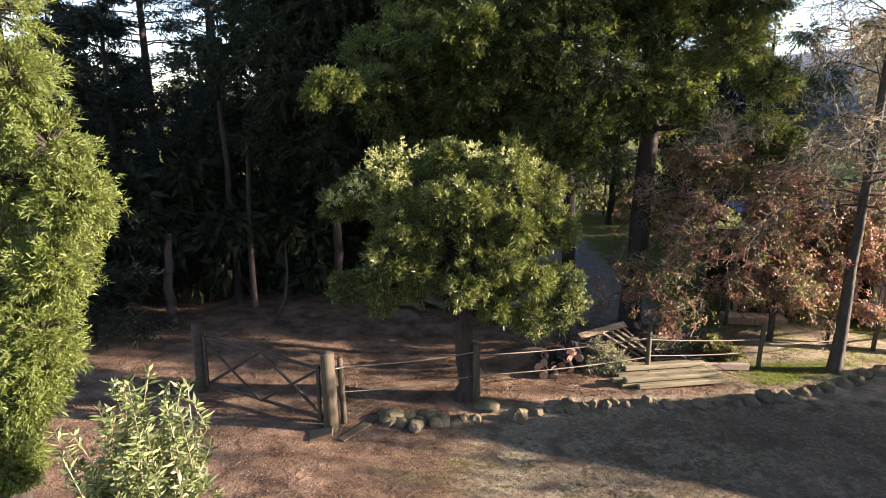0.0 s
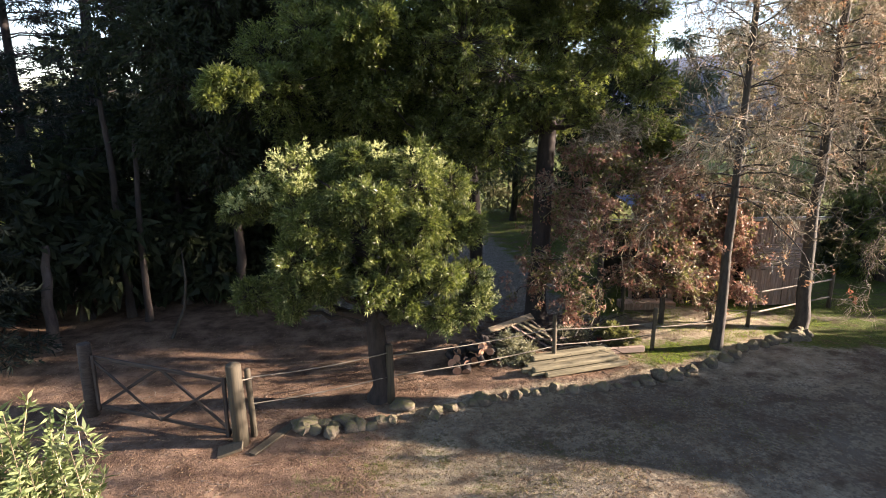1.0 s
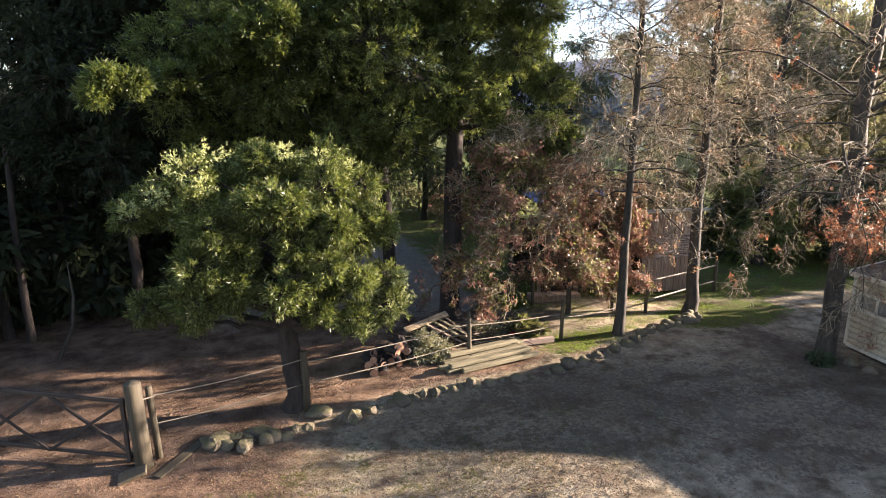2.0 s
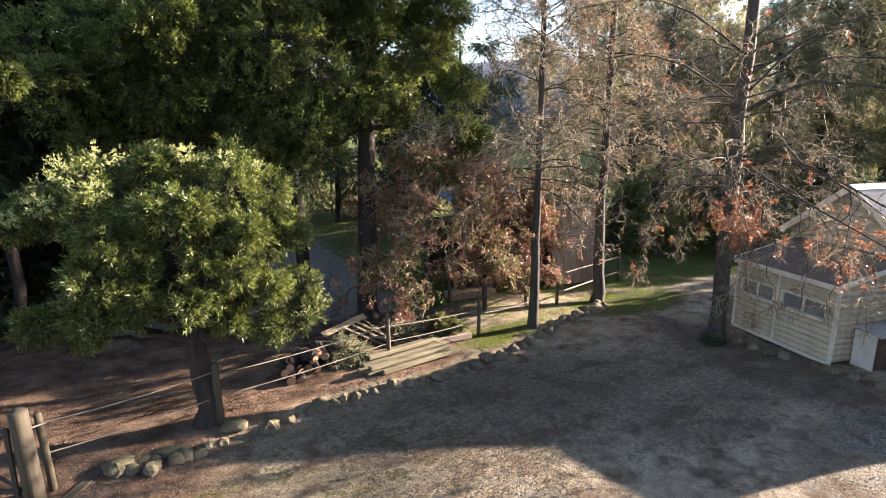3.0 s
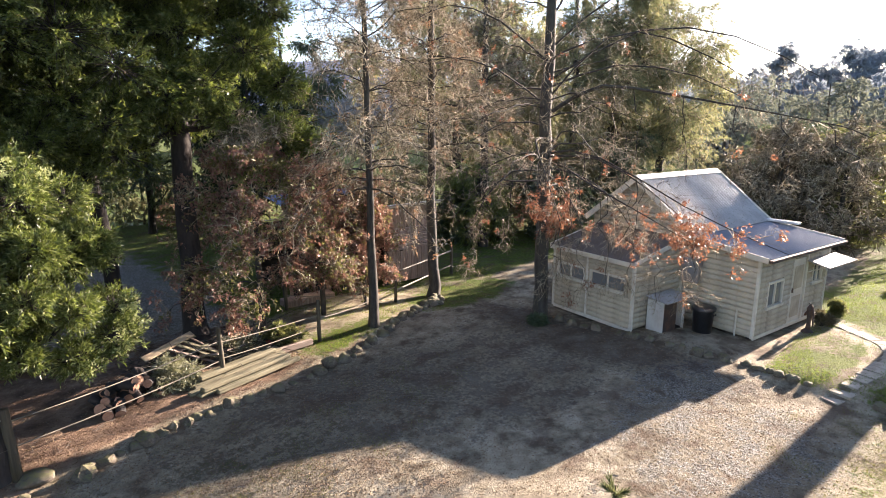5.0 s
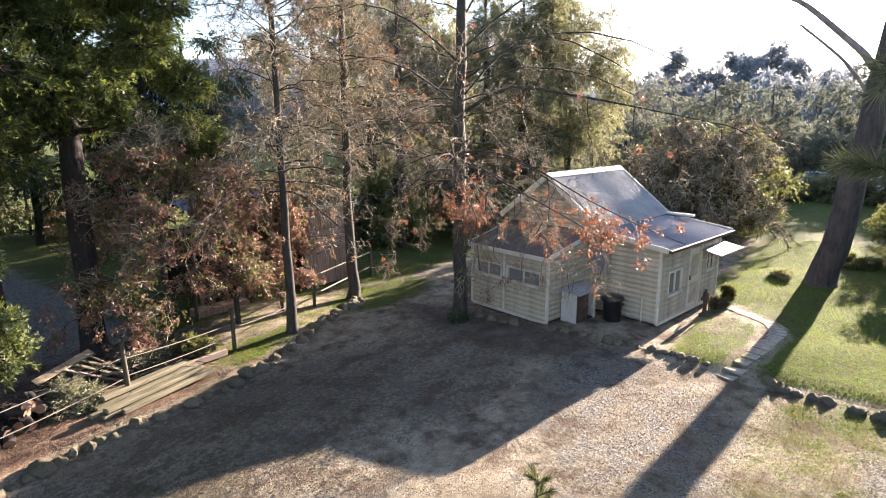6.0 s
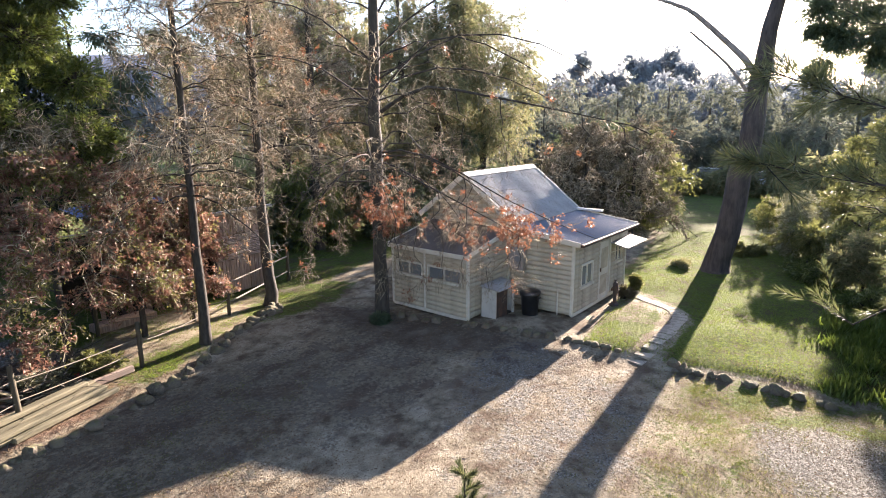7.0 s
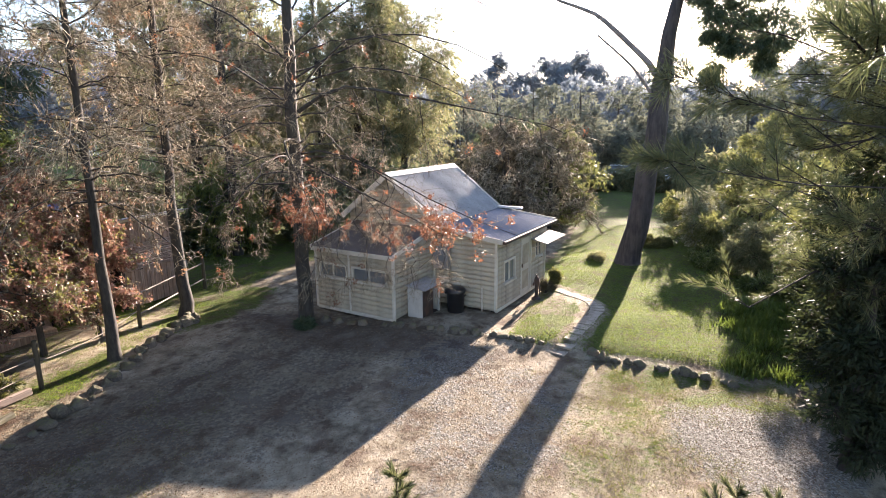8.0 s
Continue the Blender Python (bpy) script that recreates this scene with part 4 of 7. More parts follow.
for (a, b), rows in zip(zip(FENCE, FENCE[1:]), (((1.12, 1.05, 0.05), (0.62, 0.55, 0.04)), ((0.98, 0.86, 0.06), (0.55, 0.42, 0.05)), ((0.82, 0.72, 0.03), (0.45, 0.42, 0.03)), ((0.62, 0.5, 0.12),), ((0.95, 0.9, 0.0), (0.38, 0.35, 0.0)))):
    for h0, h1, sag in rows:
        rail((*a, h0 + float(gz(*a))), (*b, h1 + float(gz(*b))), sag, 0.025 if b[0] > 14 else 0.011)
rail((7.70, 14.45, 0.6), (10.58, 12.92, 0.55), 0.15, 0.012)
rail((-1.97, 9.21, 1.2), (-1.75, 9.42, 1.15), 0.0, 0.012)


def make_gate():
    """Timber farm gate with zigzag bracing."""
    a, b = Vector((*GP, 0)), Vector((*GL, 0))
    n = (b - a).normalized()
    p0, p1 = a + n * 0.2, b - n * 0.2
    L = (p1 - p0).length
    g = thing("farm_gate", tuple(p0), "closed dark timber farm gate with zigzag bracing", "gate", rz=math.degrees(math.atan2(n.y, n.x)))

    def bar(name, x0, z0, x1, z1, w=0.07, t=0.04, dy=0.0):
        d = math.hypot(x1 - x0, z1 - z0)
        part(name, bm_box(0, d, -t / 2, t / 2, -w / 2, w / 2, 0.006), WOOD_DARK, g, m=pose(x0, dy, z0, 0, -math.degrees(math.atan2(z1 - z0, x1 - x0)), 0))

    bar("top_rail", 0, 1.18, L, 1.2), bar("bottom_rail", 0, 0.2, L, 0.22)
    bar("end_stile", 0.03, 0.15, 0.03, 1.25, dy=0.042), bar("end_stile", L - 0.03, 0.15, L - 0.03, 1.25, dy=0.042)
    step = L / 2
    for i in range(2):
        z0, z1 = (0.2, 1.18) if i % 2 == 0 else (1.18, 0.2)
        bar("brace", i * step, z0, (i + 1) * step, z1, 0.06, 0.035, -0.042)
        bar("brace", i * step, z1, (i + 1) * step, z0, 0.05, 0.03, 0.04)


make_gate()


@functools.lru_cache(None)
def stone_mesh(seed):
    bm = bmesh.new()
    bmesh.ops.create_icosphere(bm, subdivisions=2, radius=1.0)
    off = Vector((seed * 7.3, seed * 3.1, seed * 1.7))
    for v in bm.verts:
        n = noise.noise(v.co * 1.0 + off) * 0.55 + noise.noise(v.co * 2.3 + off) * 0.22
        v.co *= 1 + n
        v.co.z = max(v.co.z, -0.55)
    return bm_mesh("border_stone", bm, seed % 2 == 0)


def border_stone(x, y, s, flat=0.75, k=0):
    ob = whole("border_stone", stone_mesh(k % 9), STONE, "rough mossy field stone in the border row", "stone", "border stones")
    ob.matrix_basis = pose(x, y, float(gz(x, y)) + s * flat * 0.2, 0, 0, random.uniform(0, 360)) @ Matrix.Diagonal((s, s * random.uniform(0.75, 1.0), s * flat, 1))
    return ob


def stone_row(points, gap, size, keep=0.94):
    p = smooth_path([(*q, 0) for q in points], 400)
    d = np.concatenate([[0], np.cumsum(np.linalg.norm(np.diff(p, axis=0), axis=1))])
    s, i = 0.0, 0
    while s < d[-1]:
        c = [np.interp(s, d, p[:, j]) for j in (0, 1)]
        if random.random() < keep:
            border_stone(c[0] + random.gauss(0, 0.05), c[1] + random.gauss(0, 0.05), size * random.uniform(0.55, 1.35), random.uniform(0.6, 0.95), i + random.randrange(9))
        s += gap * random.uniform(0.6, 1.5)
        i += 1


random.seed(3)
xs_row = np.linspace(-0.9, 12.2, 26)
stone_row([(x, float(bank_line(x))) for x in xs_row], 0.27, 0.15, 0.97)
stone_row([(13.0, 8.9), (13.0, 7.6), (13.05, 6.6), (13.2, 5.5), (13.3, 4.2)], 0.42, 0.13)
stone_row([(13.3, 4.2), (13.35, 3.3), (13.15, 2.25)], 0.22, 0.13, 0.99)
stone_row([(13.0, 1.2), (12.85, 0.2), (12.6, -1.2), (12.45, -1.9)], 0.21, 0.13, 0.99)
for x, y, s, flat in ((-0.95, 9.6, 0.27, 0.45), (-0.2, 9.75, 0.24, 0.5), (0.9, 10.05, 0.26, 0.5)):
    border_stone(x, y, s, flat, 4)
for x, y, s in ((11.3, 12.05, 0.2), (11.55, 12.25, 0.22), (11.8, 12.2, 0.17), (11.5, 11.95, 0.14), (-0.75, 9.42, 0.14), (-0.45, 9.3, 0.16), (-0.1, 9.45, 0.15), (0.25, 9.5, 0.13)):
    border_stone(x, y, s, 0.8, int(x * 10) % 9)


# ---- wood heaps between fence and drive ----


def timber(name, a, b, w, t, material, label="", group="", roll=0.0, parent=None, worn=0.008):
    a, b = Vector(a), Vector(b)
    d = b - a
    m = Matrix.Translation(a) @ d.to_track_quat("X", "Z").to_matrix().to_4x4() @ pose(0, 0, 0, roll, 0, 0)
    bm = bm_box(0, d.length, -w / 2, w / 2, 0, t, worn)
    if parent:
        return part(name, bm, material, parent, m=Matrix.Translation(-parent.location) @ m)
    return whole(name, bm_mesh(name, bm), material, label, "timber", group, m=m)


def make_stack():
    """Long squared beams lying by the stones."""
    d = Vector((0.985, 0.17, 0)).normalized()
    n = Vector((-0.17, 0.985, 0))
    o = Vector((3.75, 10.62, 0))
    rows = ((0.0, 0.3, 2.1, 0.0), (0.17, 0.0, 2.3, 0.0), (0.35, -0.1, 2.5, 0.0), (0.53, 0.1, 2.3, 0.0), (0.72, 0.15, 2.3, 0.0), (0.95, 0.4, 2.1, 0.0), (0.12, 0.05, 2.15, 0.11), (0.62, 0.3, 1.9, 0.11))
    for off, sh, ln, z in rows:
        a = o + n * off + d * sh
        zz = float(gz(a.x, a.y)) + z + 0.002
        timber("timber_beam", (a.x, a.y, zz), tuple(a + d * ln + Vector((0, random.uniform(-0.025, 0.025), zz))), random.uniform(0.12, 0.16), random.uniform(0.085, 0.108), WOOD_OLD, "weathered squared timber beam lying in a low stack", "stacked beams", worn=0.022)


make_stack()


def make_logs():
    """Cut firewood rounds."""
    random.seed(11)
    for i in range(34):
        x, y = 2.6 + random.uniform(-0.5, 0.7), 11.55 + random.uniform(-0.3, 0.45)
        lvl = 0 if i < 17 else 1 if i < 28 else 2
        x, y = 2.7 + (x - 2.7) * (1 - 0.25 * lvl), 11.6 + (y - 11.6) * (1 - 0.25 * lvl)
        r, ln = random.uniform(0.06, 0.115), random.uniform(0.28, 0.42)
        lg = thing("firewood_log", (x, y, float(gz(x, y)) + 0.09 + 0.14 * lvl), "cut firewood round with pale sawn ends", "log", "firewood logs")
        lg.matrix_basis = pose(x, y, float(gz(x, y)) + 0.09 + 0.14 * lvl, random.uniform(60, 120), 0, random.uniform(-50, 40))
        v, q = tubes(np.array([[(0, 0, -ln / 2), (0, 0, 0), (0, 0, ln / 2)]]), np.array([[r, r * 0.97, r * 0.95]]), 9)
        child("bark", np_mesh("bark", v, q, True), BARK_DARK, lg)
        for s in (-1, 1):
            bm = bmesh.new()
            bmesh.ops.create_circle(bm, cap_ends=True, radius=r * 0.955, segments=9, matrix=pose(0, 0, s * (ln / 2 - 0.004)))
            part("sawn_end", bm, LOG_END, lg, "pale sawn end")


make_logs()


def make_brush():
    """Heap of cut branches, old slats and planks."""
    ob = thing("brush_heap", (4.2, 12.4, 0.0), "heap of old slats, cut branches and withered leaves", "brush heap")
    off = np.array([4.2, 12.4, 0.0])
    n = 260
    a = np.stack([rng.uniform(3.2, 6.3, n), rng.uniform(11.9, 13.3, n), np.abs(rng.normal(0.12, 0.14, n))], -1)
    w = unit(np.stack([rng.normal(0.4, 1, n), rng.normal(0, 0.6, n), np.abs(rng.normal(0.1, 0.2, n))], -1))
    b = a + w * rng.uniform(0.4, 1.3, n)[:, None]
    p = curve_path(a, b, 4, 0.05, 0.06)
    p[:, :, 2] = np.maximum(p[:, :, 2], 0.03)
    v, q = tubes(p, taper(n, 4, rng.uniform(0.006, 0.02, n), 0.003), 4)
    tagged(child("branchwood", np_mesh("branchwood", v - off, q), BARK_OAK, ob), kind="stuff")
    lobes = [(np.array(c) - off, np.array([r, r, r * 0.9])) for *c, r in ((3.45, 11.7, 0.42, 0.36), (3.3, 11.55, 0.2, 0.3), (3.65, 11.6, 0.25, 0.34), (3.6, 11.9, 0.5, 0.32), (3.9, 11.8, 0.25, 0.3), (3.75, 11.4, 0.15, 0.24), (5.2, 12.6, 0.3, 0.3), (5.6, 12.5, 0.25, 0.3))]
    tw, (lv, lq) = foliage(lobes, 60, 24, 0.1, 0.024, 0.1, 0.9)
    tagged(child("withered_foliage", np_mesh("withered_foliage", lv, lq), LEAF_BRUSH, ob), kind="stuff")
    random.seed(5)
    slats = [((3.75, 12.7, 0.62), (4.75, 12.15, 0.1)), ((3.95, 12.75, 0.66), (4.85, 12.2, 0.16)), ((4.15, 12.8, 0.66), (4.95, 12.25, 0.22)), ((4.4, 12.95, 0.62), (5.1, 12.1, 0.08)), ((3.05, 12.3, 0.34), (4.7, 12.65, 0.46)),
             ((3.2, 12.15, 0.24), (4.6, 12.3, 0.34)), ((4.6, 12.3, 0.3), (5.9, 12.45, 0.28)), ((4.9, 12.1, 0.16), (6.1, 12.15, 0.14)), ((3.5, 12.9, 0.5), (4.6, 13.1, 0.55))]
    for i, (c, d) in enumerate(slats):
        timber("slat", c, d, random.uniform(0.055, 0.085), 0.03, WOOD_OLD if i % 3 else WOOD_POLE, roll=random.uniform(-20, 20), parent=ob)
    for i in range(12):
        x, y, an, ln, z = random.uniform(3.7, 6.0), random.uniform(12.1, 12.9), random.gauss(-0.2, 0.5), random.uniform(0.7, 1.5), random.uniform(0.08, 0.3)
        timber("slat", (x - math.cos(an) * ln / 2, y - math.sin(an) * ln / 2, z), (x + math.cos(an) * ln / 2, y + math.sin(an) * ln / 2, z + random.uniform(-0.06, 0.2)), random.uniform(0.045, 0.08), 0.028, WOOD_DARK if i % 2 else WOOD_POLE, parent=ob)
    timber("plank", (3.25, 12.5, 0.55), (4.45, 12.9, 0.72), 0.17, 0.035, WOOD_SAWN, roll=25, parent=ob)
    timber("plank", (5.0, 12.8, 0.42), (5.8, 12.9, 0.4), 0.13, 0.03, WOOD_SAWN, roll=15, parent=ob)


make_brush()
bm = bm_box(-0.09, 0.09, -0.07, 0.07, 0, 0.14, 0.03)
whole("plastic_tub", bm_mesh("plastic_tub", bm), RED_PLASTIC, "small red plastic tub among the weeds", "tub", m=pose(6.15, 12.5, float(gz(6.15, 12.5)), 0, 0, 20))
timber("garden_edge", (5.3, 11.75, 0.1), (6.9, 11.75, 0.1), 0.1, 0.14, WOOD_POLE, "dark timber garden edging", "garden edging")

timber("loose_plank", (-1.75, 8.85, 0.02), (-1.1, 9.75, 0.05), 0.16, 0.03, WOOD_POST, "grey-brown plank lying by the gate post", "loose boards")
timber("loose_plank", (-2.3, 8.95, 0.02), (-1.9, 9.0, 0.12), 0.3, 0.05, WOOD_POST, "grey-brown plank lying by the gate post", "loose boards")

# path of flat pavers from the cottage door
path = thing("garden_path", (15.0, 1.55, 0.0), "path of flat pale stone pavers over the lawn", "path")
random.seed(31)
track = smooth_path([(18.35, 3.25, 0), (17.5, 2.45, 0), (16.85, 1.75, 0), (16.3, 1.45, 0), (15.6, 1.43, 0), (14.6, 1.58, 0), (13.6, 1.8, 0), (12.7, 2.05, 0)], 60)
for i in range(0, 57, 3):
    p, q = track[i], track[i + 3] if i + 3 < 60 else track[59]
    l = float(np.linalg.norm(q - p)) - 0.025
    w = random.uniform(0.3, 0.42)
    x, y = (p[0] + q[0]) / 2 + random.uniform(-0.02, 0.02), (p[1] + q[1]) / 2 + random.uniform(-0.02, 0.02)
    bm = bm_box(-l / 2, l / 2, -w / 2, w / 2, -0.05, 0.014, 0.01)
    part("paver", bm, PAVER, path, m=pose(x - 15.0, y - 1.55, float(gz(x, y)), 0, 0, math.degrees(math.atan2(q[1] - p[1], q[0] - p[0])) + random.uniform(-3, 3)))

# ---- slab shed ----


def make_shed():
    s = thing("slab_shed", (11.8, 14.75, 0.0), "old brown timber slab shed with an iron roof", "shed", rz=-4)

    def plank(name, x0, x1, y, z0, z1, material, t=0.03, parent=s):
        j = random.uniform(-0.012, 0.012)
        box_part(name, (x0, x1, y + j, y + t + j, z0, z1), material, parent, bevel=0.004)

    random.seed(8)
    x = 0.0
    while x < 2.1:
        w = random.uniform(0.09, 0.15)
        plank("slab", x, x + w - 0.012, 0, 0.02, 1.15 + random.uniform(-0.03, 0.02), WOOD_GREY)
        plank("slab", x, x + w - 0.012, 0.02, 1.95, 2.72, WOOD_GREY)
        x += w
    z = 1.18
    while z < 1.95:
        v, q = tubes(np.array([[(-0.05, 0, z), (1.0, random.uniform(-0.01, 0.01), z + random.uniform(-0.01, 0.01)), (2.15, 0, z)]]), np.array([[0.034, 0.03, 0.028]]), 7)
        child("pole", np_mesh("pole", v, q, True), WOOD_POLE, s)
        z += 0.062
    for px, py, h in ((-0.05, 0.05, 2.8), (2.1, 0.05, 2.8), (-3.4, 0.0, 2.6), (-1.7, 0.0, 2.7), (-3.4, 3.0, 2.1), (2.1, 3.0, 2.1)):
        v, q = tubes(np.array([[(px, py, 0), (px, py, h)]]), np.full((1, 2), 0.075), 8)
        child("post", np_mesh("post", v, q, True), WOOD_DARK, s)
    plank("rear_wall", -3.4, 2.1, 3.0, 0.0, 2.15, WOOD_DARK)
    box_part("side_wall", (2.08, 2.12, 0.1, 3.0, 0, 2.2), WOOD_DARK, s)
    corrugated("roof", 5.9, 3.6, s, pose(-3.6, -0.3, 2.8, -10, 0, 0))
    box_part("roof_beam", (-3.5, 2.25, -0.12, -0.02, 2.68, 2.78), TRIM, s)
    corrugated("blue_roof_sheet", 3.0, 2.4, s, pose(-3.5, -0.5, 2.84, 9, 0, 0), BLUE_PAINT, label="faded blue corrugated sheet")


make_shed()


def make_scrap():
    """Junk leaning under the shed's open bays."""
    random.seed(21)
    for i, (x, y, r) in enumerate(((8.9, 15.15, 0.34), (9.15, 15.25, 0.33), (9.5, 15.2, 0.30))):
        bm = bmesh.new()
        n, k = 22, 8
        ring = []
        for a in np.linspace(0, 2 * math.pi, n, endpoint=False):
            ring.append([bm.verts.new(((r + 0.09 * math.cos(b)) * math.cos(a), 0.09 * math.sin(b), (r + 0.09 * math.cos(b)) * math.sin(a))) for b in np.linspace(0, 2 * math.pi, k, endpoint=False)])
        for p in range(n):
            for q in range(k):
                bm.faces.new((ring[p - 1][q - 1], ring[p][q - 1], ring[p][q], ring[p - 1][q]))
        bmesh.ops.recalc_face_normals(bm, faces=bm.faces)
        whole("old_tyre", bm_mesh("old_tyre", bm, True), RUBBER, "worn grey tyre leaning in the shed bay", "tyre", "old tyres", m=pose(x, y, r + 0.07, -18, 0, 12 * i - 10))
    for i in range(12):
        x = 8.0 + i * 0.22
        timber("leaning_plank", (x, 15.05 + random.uniform(-0.1, 0.1), 0.01), (x + random.uniform(-0.25, 0.35), 15.5, random.uniform(0.8, 1.4)), random.uniform(0.06, 0.16), 0.03, WOOD_GREY if i % 2 else WOOD_DARK, "grey board leaning in the shed bay", "leaning boards")
    bm = bm_box(-0.8, 0.8, -0.25, 0.25, 0, 0.3, 0.02)
    whole("timber_trough", bm_mesh("timber_trough", bm), WOOD_GREY, "low brown timber trough by the shed", "trough", m=pose(8.6, 14.75, 0.03, 0, 0, -6))


make_scrap()

# ---- trees ----


def make_wattle():
    lobes = lobes_in(46, (0.15, 10.7, 3.5), (2.0, 1.5, 1.45), 0.32, 0.6, 0.5, 0.95)
    lobes += [(np.array(c, float), np.array([r, r, r * 0.9])) for *c, r in (
        (2.2, 10.0, 2.1, 0.5), (1.6, 9.7, 1.95, 0.42), (0.95, 9.6, 2.2, 0.36), (2.35, 10.4, 2.5, 0.42), (-1.9, 10.8, 2.2, 0.4), (-1.2, 10.7, 1.95, 0.36),
        (-2.0, 10.6, 3.9, 0.42), (-1.6, 10.3, 4.2, 0.35), (-0.9, 10.2, 4.6, 0.5), (0.1, 10.4, 4.8, 0.38), (1.2, 10.3, 4.75, 0.5), (1.9, 10.5, 4.3, 0.45), (2.15, 10.3, 3.5, 0.45), (0.3, 9.4, 2.6, 0.4), (1.1, 9.5, 3.0, 0.4), (1.7, 9.7, 2.7, 0.4), (-0.4, 9.6, 2.9, 0.34), (-0.3, 9.7, 3.4, 0.4), (0.6, 9.6, 3.5, 0.42), (-1.0, 9.9, 3.2, 0.36), (1.3, 9.6, 3.7, 0.4))]
    leafy_tree("wattle_tree", "leafy green wattle tree with pale yellow buds", "tree", [(0.50, 10.38, -0.1), (0.48, 10.4, 1.2), (0.35, 10.45, 2.6), (0.25, 10.5, 4.4)], (0.22, 0.2, 0.13, 0.05), lobes, LEAF_WATTLE, 110, 42, (0.085, 0.019), BARK_DARK, -0.05, 1.0, start=0.48, tips=0.5, reach=0.5)


def blossom_sprigs():
    """Pale flowering sprigs on the sunny tips of the wattle."""
    ob = bpy.data.objects["wattle_tree"]
    base = np.array(ob.location)
    lobes = [(np.array(c) - base, np.array([r, r, r * 0.8])) for *c, r in (
        (-1.1, 9.75, 4.75, 0.32), (-0.6, 9.7, 4.95, 0.3), (-1.5, 9.85, 4.3, 0.25), (-0.75, 9.6, 4.5, 0.25), (1.0, 9.7, 4.9, 0.3), (1.5, 9.8, 4.7, 0.28), (0.5, 9.7, 5.0, 0.22),
        (2.45, 9.7, 2.3, 0.3), (2.2, 9.6, 2.05, 0.28), (1.7, 9.4, 1.85, 0.25), (2.5, 10.0, 2.6, 0.22), (-1.9, 10.0, 4.1, 0.2))]
    tw, (lv, lq) = foliage(lobes, 26, 10, 0.055, 0.022, -0.2, 0.8)
    tagged(child("blossom", np_mesh("blossom", lv, lq), BLOSSOM, ob, "pale yellow blossom"), kind="stuff")


def make_left_tree():
    lobes = [(np.array(c, float), np.array([r, r, r * 0.8])) for *c, r in (
        (-4.6, 6.3, 6.6, 0.8), (-4.2, 6.0, 5.9, 0.6), (-3.9, 6.0, 5.2, 0.55), (-3.75, 6.0, 4.6, 0.6), (-4.5, 6.2, 4.8, 0.8), (-3.9, 5.8, 3.9, 0.55), (-4.4, 5.9, 3.6, 0.7),
        (-4.1, 5.6, 3.0, 0.55), (-4.6, 5.7, 2.7, 0.6), (-4.4, 5.3, 2.3, 0.45), (-5.2, 6.3, 5.6, 0.9), (-5.2, 6.0, 4.2, 0.9), (-5.3, 5.8, 3.0, 0.8), (-5.4, 6.6, 7.2, 0.9), (-4.5, 6.3, 7.2, 0.5), (-4.9, 5.3, 1.9, 0.5), (-4.75, 4.9, 1.5, 0.4), (-5.1, 5.2, 1.3, 0.5), (-4.1, 5.4, 2.6, 0.42), (-4.25, 5.2, 2.0, 0.38), (-4.0, 5.6, 3.3, 0.45))]
    lobes = [(c + np.array([-0.22, 0.0, 0.0]), r * np.array([0.85, 0.85, 1.0])) for c, r in lobes]
    leafy_tree("feathery_wattle", "bright yellow-green feathery wattle tree", "tree", [(-5.6, 6.6, -0.1), (-5.5, 6.5, 3.0), (-5.3, 6.5, 7.5)], (0.16, 0.12, 0.03), lobes, LEAF_FEATHER, 190, 64, (0.07, 0.015), BARK_DARK, 0.0, 1.0, start=0.2, tips=0.5, reach=0.6)


def make_shrub():
    base = np.array([-2.7, 4.5, 0.0])
    ob = thing("oleander_shrub", tuple(base), "tall pale green shrub with long narrow leaves", "shrub")
    n = 96
    a = np.stack([rng.normal(0, 0.12, n), rng.normal(0, 0.12, n), np.full(n, -0.05)], -1)
    b = np.stack([rng.normal(0, 0.3, n), rng.normal(0, 0.3, n), rng.uniform(2.2, 3.45, n)], -1)
    b[:, 2] -= 0.7 * np.hypot(b[:, 0], b[:, 1])
    stem = curve_path(a, b, 8, 0.0, 0.06)
    v, q = tubes(stem, taper(n, 8, 0.012, 0.003), 5)
    child("stemwork", np_mesh("stemwork", v, q, True), TWIG_PALE, ob)
    per = 190
    s = rng.uniform(1.6, 7, (n, per))
    i = np.clip(s.astype(int), 0, 6)
    f = (s - i)[..., None]
    row = np.arange(n)[:, None]
    p = (stem[row, i] * (1 - f) + stem[row, i + 1] * f).reshape(-1, 3)
    way = scatter(n * per) * np.array([1, 1, 0.6]) + np.array([0, 0, 0.4])
    lv, lq = blades(p, unit(way), rng.uniform(0.07, 0.14, len(p)), rng.uniform(0.02, 0.033, len(p)))
    child("foliage", np_mesh("foliage", lv, lq), LEAF_SHRUB, ob)


make_wattle(), blossom_sprigs(), make_left_tree(), make_shrub()


